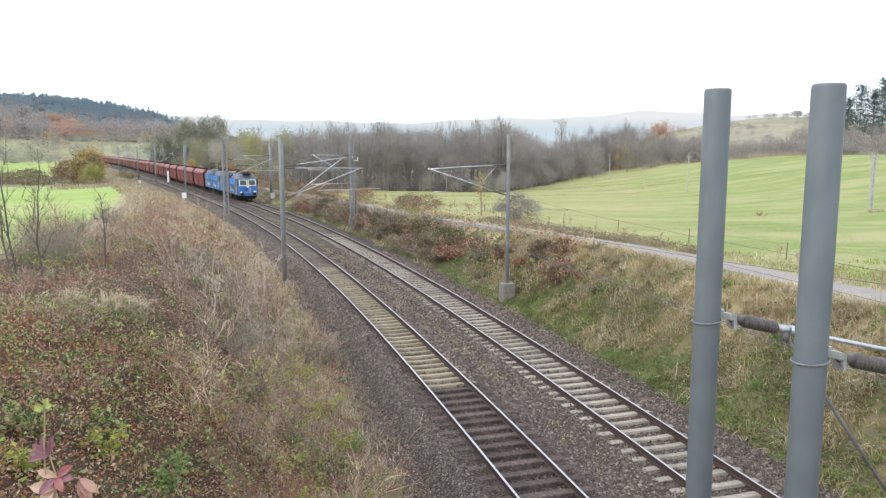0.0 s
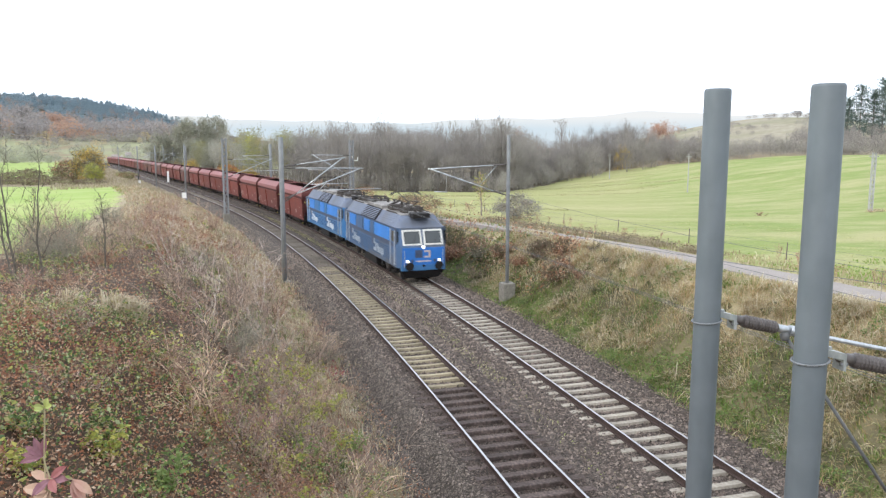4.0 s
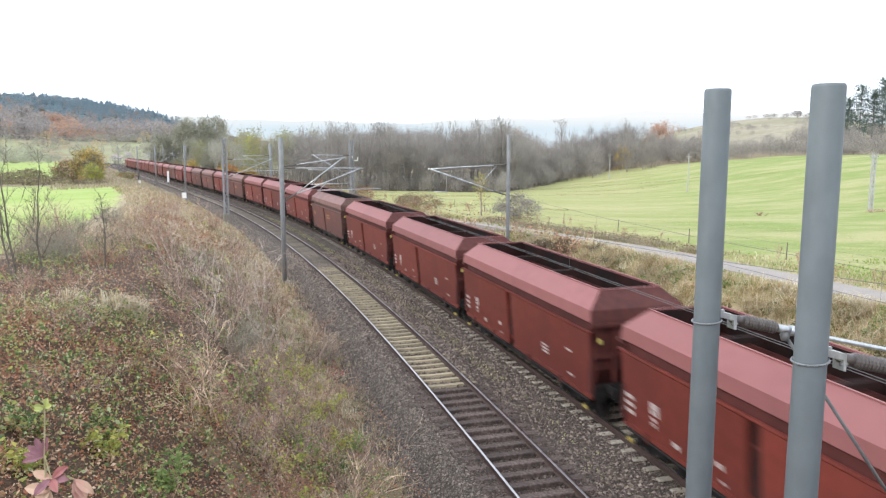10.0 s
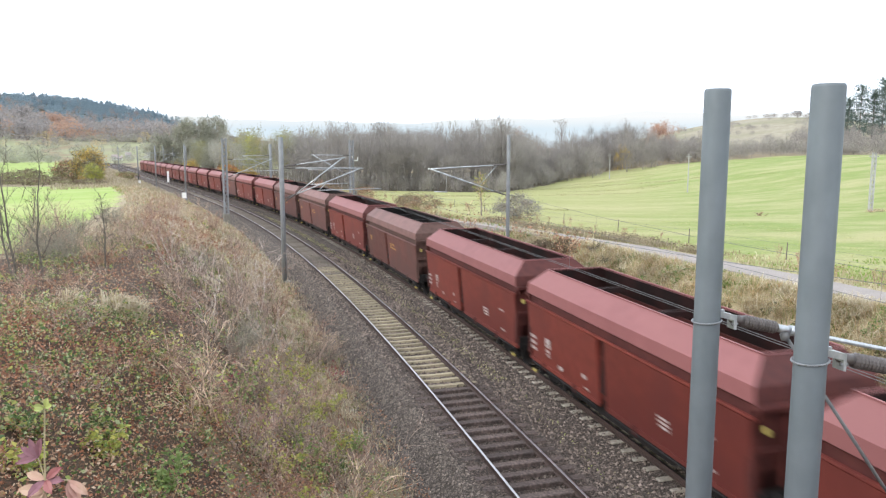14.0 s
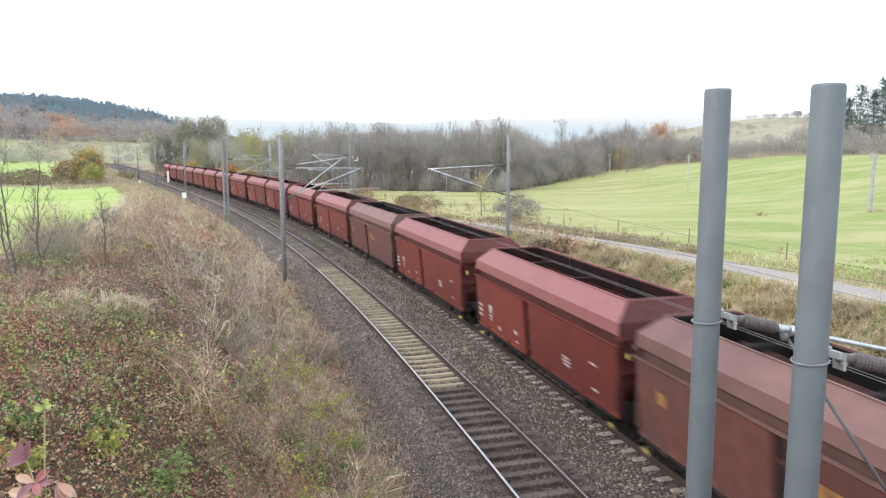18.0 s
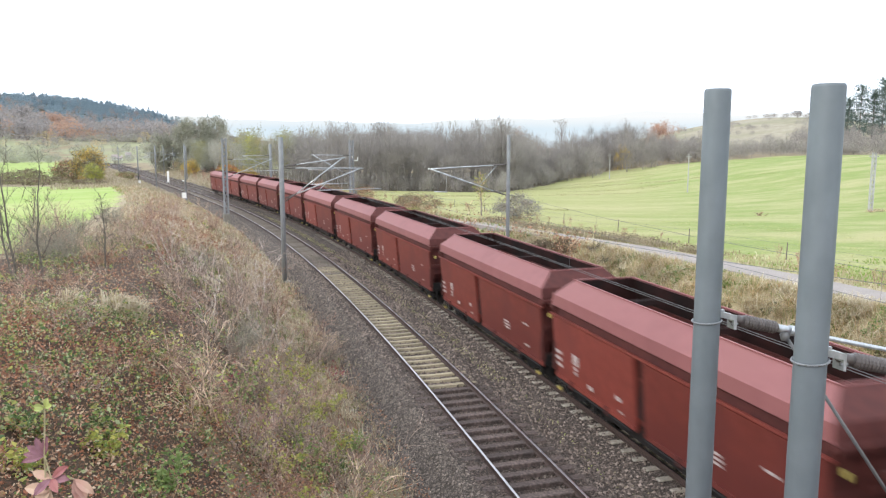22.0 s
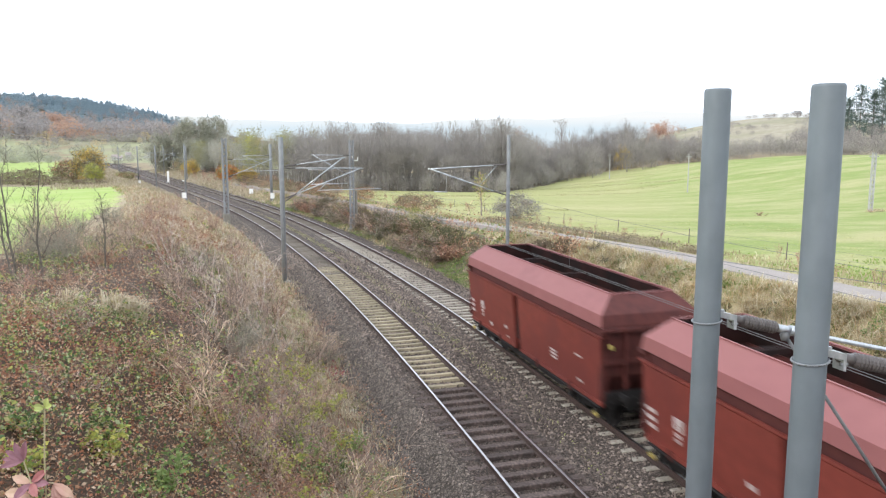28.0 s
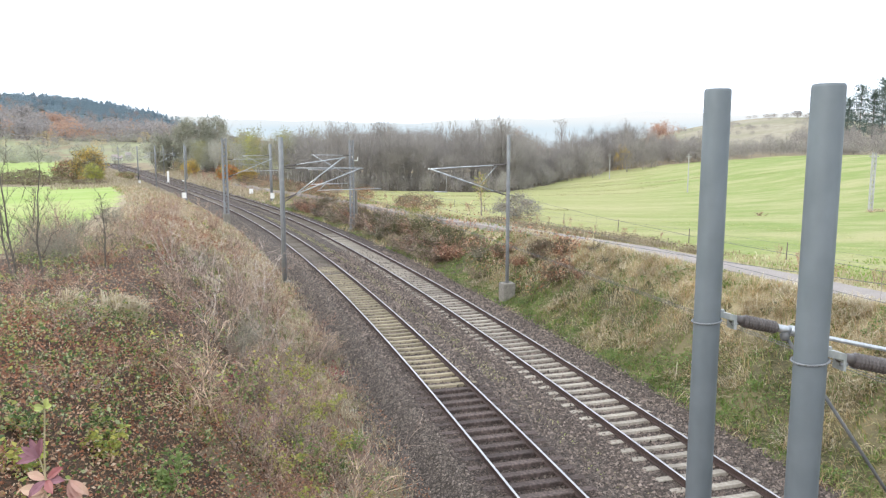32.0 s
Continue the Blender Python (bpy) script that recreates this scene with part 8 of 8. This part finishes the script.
# ------------------------------------------------------------ line-side things
def build_lineside():
    build_sleepers()
    near_post(2.255, 6.2, 8.18, 6.27, "grey tubular steel mast with ribbed brown insulator arm", True)
    near_post(2.55, 5.0, 8.12, 6.27, "grey tubular steel mast with ribbed brown insulator arm", False)
    a = tube_mast(37.2, -7.1, 8.35, 0.29)
    cantilever(a, 4.48, 6.6, 3.9, 7.13, -0.25, 5.5, (0.1, 2.2))
    cantilever(a, 4.62, 6.49, 5.1, 6.44, 0.25, 5.1, (1.2, 2.9))
    b = tube_mast(27.9, 3.8, 8.4, 0.19, base=0.95)
    cantilever(b, 5.2, 6.83, -4.5, 6.62, 0, 5.42, (-0.35, 1.05), (0.77, 0.006), True)
    c = tube_mast(76, -6.9, 8.75, 0.5, "grey lattice steel mast on a pale foundation", lattice=True, base=1.1, w=0.20, lace=0.06, leg=0.075)
    cantilever(c, 4.5, 6.5, 5.2, 6.5, 0, 5.2, (0.6, 3.2))
    d = tube_mast(117, -6.6, 8.3, 0.26)
    e = tube_mast(63.5, 3.7, 8.5, 0.3, "grey lattice steel mast with pale balance weights", lattice=True, base=0.3, lace=0.03, leg=0.045)
    cantilever(e, 5.0, 7.0, -4.0, 7.05, 0, 5.6, (0.3, 2.2))
    part("balance_weight", Shape().spun((0.42, 0, 1.6), (0.42, 0, 4.0), [(0, 0.14)] + [(i / 12, 0.14 if i % 2 else 0.12) for i in range(1, 12)] + [(1, 0.14)], 10), M["concrete"], e, "stack of pale concrete weights")
    part("pulley_bracket", Shape().pipe([(0.1, 0, 7.4), (0.28, 0, 6.95), (0.62, 0, 6.95), (0.66, 0, 7.3)], 0.05), M["white_board"], e, "white curved bracket")
    f = tube_mast(106, 4.4, 8.3, 0.4)
    cantilever(f, 4.8, 6.6, -4.2, 6.6, 0, 5.3, (0.3, 2.2))
    for s, o in ((160, -6.8), (205, -6.8), (248, 4.2), (268, 9.5), (290, -6.8), (196, 4.2)):
        m = tube_mast(s, o, 8.2, 0.28)
        cantilever(m, 4.5, 6.4, 4.0 if o < 0 else -4.0, 6.4, 0, 5.2, (0.3, 2.0))
    overhead_wires()
    # white boards and posts
    def board(s, o, z0, w, h, post=0.0):
        p = rail_at(np.array([float(s)]), o)[0]
        g = float(height(p[0], p[1])[0])
        root = thing("marker_board", "small white enamel board on a post beside the track", "board", Matrix.Translation((p[0], p[1], g)), group="white line-side boards")
        part("post", Shape().tube((0, 0.06, -0.2), (0, 0.06, z0 + h), 0.035), M["steel"], root)
        part("plate", Shape().box((-w / 2, -0.015, z0), (w / 2, 0.015, z0 + h), bevel=0.006), M["white_board"], root)
    board(117, -6.9, 0.35, 0.72, 0.9)
    board(122, 4.7, 0.2, 0.65, 0.85)
    board(105, 4.3, 0.5, 0.6, 0.85)
    board(170, -9.3, 0.2, 0.55, 0.75)
    board(181, -2.1, 0.1, 0.5, 2.9)
    board(186, 1.9, 0.1, 0.5, 0.5)
    # pale stones in the grass of the bank
    for s, o, k in ((97, -7.6, 0.42), (84, -8.0, 0.34)):
        p = rail_at(np.array([float(s)]), o)[0]
        rng = random.Random(s)
        ring = [[(k * rr * math.cos(w) * rng.uniform(0.85, 1.15) * 1.4, k * rr * math.sin(w) * rng.uniform(0.85, 1.15), k * zz) for w in (2 * math.pi * i / 9 for i in range(9))] for rr, zz in ((0.8, -0.3), (1, 0.2), (0.8, 0.6), (0.35, 0.8))]
        thing("boulder", "pale yellowish boulder in the bank grass", "stone", Matrix.Translation((p[0], p[1], float(height(p[0], p[1])[0]) + 0.05)), shape=Shape().loft(ring), mat=M["sandy_sleeper"])
    # poles on the meadow
    for x, y, h, lat in ((30.4, 136, 4.6, False), (31.6, 96, 4.9, False), (35.5, 61.5, 4.8, True)):
        z = float(height(x, y)[0])
        root = thing("meadow_pole", "pale slotted concrete utility pole in the meadow" if lat else "slim pale concrete utility pole in the meadow", "pole", Matrix.Translation((x, y, z)), group="poles on the meadow")
        if lat:
            for dx in (-0.13, 0.13):
                part("upright", Shape().box((dx - 0.05, -0.09, -0.3), (dx + 0.05, 0.09, h)), M["pale_concrete"], root)
            for k in range(12):
                part("rung", Shape().box((-0.1, -0.06, 0.2 + k * 0.38), (0.1, 0.06, 0.36 + k * 0.38)), M["pale_concrete"], root)
        else:
            part("shaft", Shape().tube((0, 0, -0.3), (0, 0, h), 0.09, 0.06, sides=8), M["pale_concrete"], root)
        part("cross_arm", Shape().box((-0.4, -0.04, h - 0.35), (0.4, 0.04, h - 0.25)), M["pale_concrete"], root)
    # wire fence along the meadow
    fence = thing("meadow_fence", "low wire fence with thin dark posts along the meadow", "fence")
    tops = []
    for st in range(-24, 92, 7):
        q = rail_at(np.array([float(st)]), 13.2)[0]
        z = float(height(q[0], q[1])[0])
        part("post", Shape().tube((q[0], q[1], z - 0.3), (q[0] + 0.03, q[1], z + 0.8), 0.028, 0.024, sides=6), M["bark"], fence, "weathered wooden post")
        tops.append((q[0], q[1], z))
    for up in (0.4, 0.72):
        part("wire", Shape().pipe([(x, y - 0.03, z + up) for x, y, z in tops], 0.004, 4), M["wire"], fence)
    # houses of a village far down the line
    roof_mat = surface("brownish_grey_roof_sheets", (0.30, 0.25, 0.24), (0.40, 0.35, 0.33), 0.8, 1, 0.2, 0.2)
    for x, y, w, d, h, turn in ((-228, 520, 3.4, 3.0, 2.4, 0.5), (-223.5, 517, 2.6, 2.6, 1.6, 0.2), (-232, 528, 3, 3, 2.2, -0.2), (-226, 537, 3.4, 3, 3.4, 0.3)):
        z = float(height(x, y)[0])
        root = thing("house", "small white rendered house with brownish grey gable roof", "house", Matrix.Translation((x, y, z)) @ Matrix.Rotation(turn, 4, "Z"), group="far village houses")
        part("wall", Shape().box((-w / 2, -d / 2, -0.5), (w / 2, d / 2, h)).loft([[(s * w / 2, -d / 2, h), (s * w / 2, d / 2, h), (s * w / 2, 0.01, h + d * 0.42), (s * w / 2, -0.01, h + d * 0.42)] for s in (-0.99, 0.99)]), M["pale_render"], root)
        for g in (-1, 1):
            part("roof", Shape().loft([[(s, g * (d / 2 + 0.5), h - 0.35), (s, g * (d / 2 + 0.5), h - 0.15), (s, 0, h + d * 0.42 + 0.3), (s, 0, h + d * 0.42 + 0.1)] for s in (-w / 2 - 0.4, w / 2 + 0.4)]), roof_mat, root)
        for k in (-0.26, 0.26):
            win = part("window", Shape().box((k * w - 0.38, -d / 2 - 0.05, 0.55), (k * w + 0.38, -d / 2 + 0.05, 1.5)), M["pale_render"], root)
            part("pane", Shape().box((k * w - 0.3, -d / 2 - 0.07, 0.62), (k * w + 0.3, -d / 2 - 0.04, 1.42)), M["cab_glass"], win)
    # hills on the horizon: haze painted as a blue glow, paler with height
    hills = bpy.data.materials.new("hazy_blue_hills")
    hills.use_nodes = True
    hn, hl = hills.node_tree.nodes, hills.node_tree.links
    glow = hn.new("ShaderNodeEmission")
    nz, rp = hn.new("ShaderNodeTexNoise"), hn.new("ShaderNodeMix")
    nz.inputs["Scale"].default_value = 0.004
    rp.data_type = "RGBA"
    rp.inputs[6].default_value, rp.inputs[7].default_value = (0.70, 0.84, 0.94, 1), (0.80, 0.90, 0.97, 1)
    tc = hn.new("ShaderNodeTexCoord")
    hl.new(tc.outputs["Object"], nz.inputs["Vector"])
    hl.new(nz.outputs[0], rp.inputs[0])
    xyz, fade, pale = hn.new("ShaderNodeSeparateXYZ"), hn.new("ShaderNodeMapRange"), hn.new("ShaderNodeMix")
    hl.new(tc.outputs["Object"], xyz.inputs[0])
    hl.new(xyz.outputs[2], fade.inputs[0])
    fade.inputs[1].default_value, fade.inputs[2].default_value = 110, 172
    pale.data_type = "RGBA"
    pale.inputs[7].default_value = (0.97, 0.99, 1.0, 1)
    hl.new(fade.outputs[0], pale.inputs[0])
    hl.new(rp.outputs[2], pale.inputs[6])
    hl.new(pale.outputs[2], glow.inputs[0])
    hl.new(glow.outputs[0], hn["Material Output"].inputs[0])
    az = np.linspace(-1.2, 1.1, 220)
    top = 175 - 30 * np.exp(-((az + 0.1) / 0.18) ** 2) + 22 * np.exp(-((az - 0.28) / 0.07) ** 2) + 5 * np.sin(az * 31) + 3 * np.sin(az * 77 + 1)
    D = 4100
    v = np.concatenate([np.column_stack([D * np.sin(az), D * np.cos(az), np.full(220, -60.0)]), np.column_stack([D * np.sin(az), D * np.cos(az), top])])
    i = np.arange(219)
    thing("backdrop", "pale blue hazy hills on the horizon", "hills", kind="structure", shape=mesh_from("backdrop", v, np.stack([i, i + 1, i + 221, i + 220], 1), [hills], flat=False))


build_lineside()


# the creeper shoots swaying close to the viewpoint
def leaflet(sh, base, d, n, length, width):
    """A pointed folded leaflet from base along d, facing n."""
    base, d, n = Vector(base), Vector(d).normalized(), Vector(n).normalized()
    e = d.cross(n).normalized()
    rows = []
    for t, w, lift in ((0, 0.05, 0), (0.25, 0.75, 0.03), (0.5, 1.0, 0.05), (0.75, 0.7, 0.03), (0.93, 0.22, -0.02), (1.0, 0.02, -0.05)):
        c = base + d * length * t + n * lift * length
        rows.append([tuple(c - e * width / 2 * w + n * 0.10 * width * w), tuple(c - n * 0.002), tuple(c + e * width / 2 * w + n * 0.10 * width * w)])
    v = [q for r in rows for q in r]
    f = []
    for r in range(len(rows) - 1):
        for i in range(2):
            f.append((r * 3 + i, r * 3 + i + 1, r * 3 + i + 4, r * 3 + i + 3))
    sh.put(v, f)
    return sh


def build_creeper():
    red = surface("red_creeper_leaf", (0.24, 0.07, 0.075), (0.31, 0.11, 0.11), 0.5, 30, 6, 0.2, third=(0.34, 0.15, 0.13))
    purple = surface("purple_creeper_leaf", (0.17, 0.065, 0.085), (0.27, 0.13, 0.15), 0.5, 30, 6, 0.2)
    peach = surface("peach_creeper_leaf", (0.44, 0.28, 0.205), (0.54, 0.38, 0.27), 0.5, 30, 6, 0.2, third=(0.42, 0.21, 0.175))
    lime = surface("lime_shoot_leaf", (0.32, 0.37, 0.09), (0.40, 0.43, 0.15), 0.5, 30, 6, 0.2)
    stalk = surface("pale_shoot_stalk", (0.34, 0.30, 0.16), (0.42, 0.34, 0.22), 0.6, 30, 6, 0.1)
    at = lambda x, z: (x, 2.1, z)
    ground = float(height(-1.1, 2.1)[0])
    shoot = thing("green_shoot", "upright pale shoot with lime green leaves", "shoot", Matrix.Translation((-1.12, 2.1, ground)))
    def put(q):
        return (q[0] + 1.12, q[1] - 2.1, q[2] - ground)
    tip, low = put(at(-1.1725, 6.9426)), put(at(-1.1884, 6.6289))
    part("stalk", Shape().pipe([(0.0, 0.02, -0.05), (low[0] - 0.01, 0.0, low[2] * 0.6), low, ((low[0] + tip[0]) / 2 - 0.004, low[1], (low[2] + tip[2]) / 2), tip], 0.0024), stalk, shoot)
    for d in ((-0.9, -0.1, -0.15), (0.35, 0, 0.9), (0.8, -0.3, 0.35), (-0.5, -0.5, 0.3)):
        part("leaf", leaflet(Shape(), tip, d, (0.1, -0.85, 0.5), 0.034, 0.018), lime, shoot)
    creeper = thing("creeper_sprig", "creeper sprig with red, purple and peach autumn leaves", "creeper", Matrix.Translation((-1.12, 2.1, ground)))
    fan = ((-1.0, 0.0, 0.12), (-0.75, 0.1, 0.42), (-0.35, 0.1, 0.7), (0.15, 0.0, 0.8), (-0.8, -0.3, -0.12))
    c = put(at(-1.168, 6.796))
    for d in fan:
        part("leaflet", leaflet(Shape(), c, d, (0.1, -0.8, 0.6), 0.066, 0.021), purple, creeper)
    c = put(at(-1.1527, 6.7271))
    for d, m in (((0.8, 0, 0.6), red), ((0.75, -0.2, 0.05), purple), ((-0.7, 0.1, 0.2), peach), ((-0.3, -0.3, -0.3), purple), ((0.35, -0.4, -0.2), red)):
        part("leaflet", leaflet(Shape(), c, d, (0.0, -0.8, 0.6), 0.066, 0.028), m, creeper)
    c = put(at(-1.1587, 6.6897))
    for d in ((-1.0, 0, 0.1), (-0.5, -0.2, -0.55), (-0.05, -0.2, -0.8)):
        part("leaflet", leaflet(Shape(), c, d, (0.0, -0.85, 0.5), 0.08, 0.037), peach, creeper)
    c = put(at(-1.0854, 6.7253))
    for d in ((0.45, -0.1, -0.75), (0.25, -0.2, -0.9), (0.6, 0.0, -0.5)):
        part("leaflet", leaflet(Shape(), c, d, (0.5, -0.75, 0.4), 0.076, 0.029), peach, creeper)
    for a, b in (((-1.168, 6.796), (-1.1527, 6.7271)), ((-1.1527, 6.7271), (-1.1732, 6.6289)), ((-1.1527, 6.7271), (-1.0854, 6.7253))):
        part("stalk", Shape().pipe([put(at(*a)), put(at(*b))], 0.0022), stalk, creeper)
    q = put(at(-1.1732, 6.6289))
    part("stalk", Shape().pipe([q, (q[0] - 0.02, 0.01, q[2] * 0.5), (0.02, 0.03, -0.05)], 0.003), stalk, creeper)
    return creeper, Vector((-1.12, 2.1, ground))


CREEPER, CREEPER_FOOT = build_creeper()


def build_train():
    cars = []
    red, brown = build_wagon(False), build_wagon(True)
    used = {False: False, True: False}
    for k in range(FIRST, LAST + 1):
        kind = k in BROWN
        base = brown if kind else red
        ob = base if not used[kind] else copy_thing(base, Matrix())
        used[kind] = True
        cars.append((ob, k, 5.65, 8.4))
    a, b = build_loco(True), build_loco(False)
    nose = -0.62
    cars.append((b, FIRST, nose - 8.5, 8.3))
    cars.append((a, FIRST, nose - 8.5 - LOCO, 8.3))
    return cars


TRAIN = build_train()


def motions():
    for ob, k, shift, base in TRAIN:
        walk(ob, [(t, on_line(lead(k, t) + shift, base)) for t in range(33)])
    # the sprig sways in the wind: sideways shift in centimetres by the second
    sway = ((0, 0), (1, -0.5), (2, 0), (3, -0.8), (5, -3), (6, -3.2), (7, 0), (8, -1.3), (9, -4.5), (10, -1.6), (11, -2), (12, -0.8), (13, -2.4), (14, -3.5), (16, -8),
            (17, -8.8), (18, -7), (19, -3.2), (20, -1.3), (21, 0), (22, -1.6), (23, -8), (24, -9.6), (25, 0.8), (26.5, -4), (28, -8), (29, -1.6), (30, -0.8), (31, 2.4), (31.5, -4), (32, -3.2))
    walk(CREEPER, [(t, Matrix.Translation(CREEPER_FOOT + Vector((0, 0, -0.02 * abs(c) / 10))) @ Matrix.Rotation(c / 100 / (6.84 - CREEPER_FOOT.z), 4, "Y")) for t, c in sway])



motions()
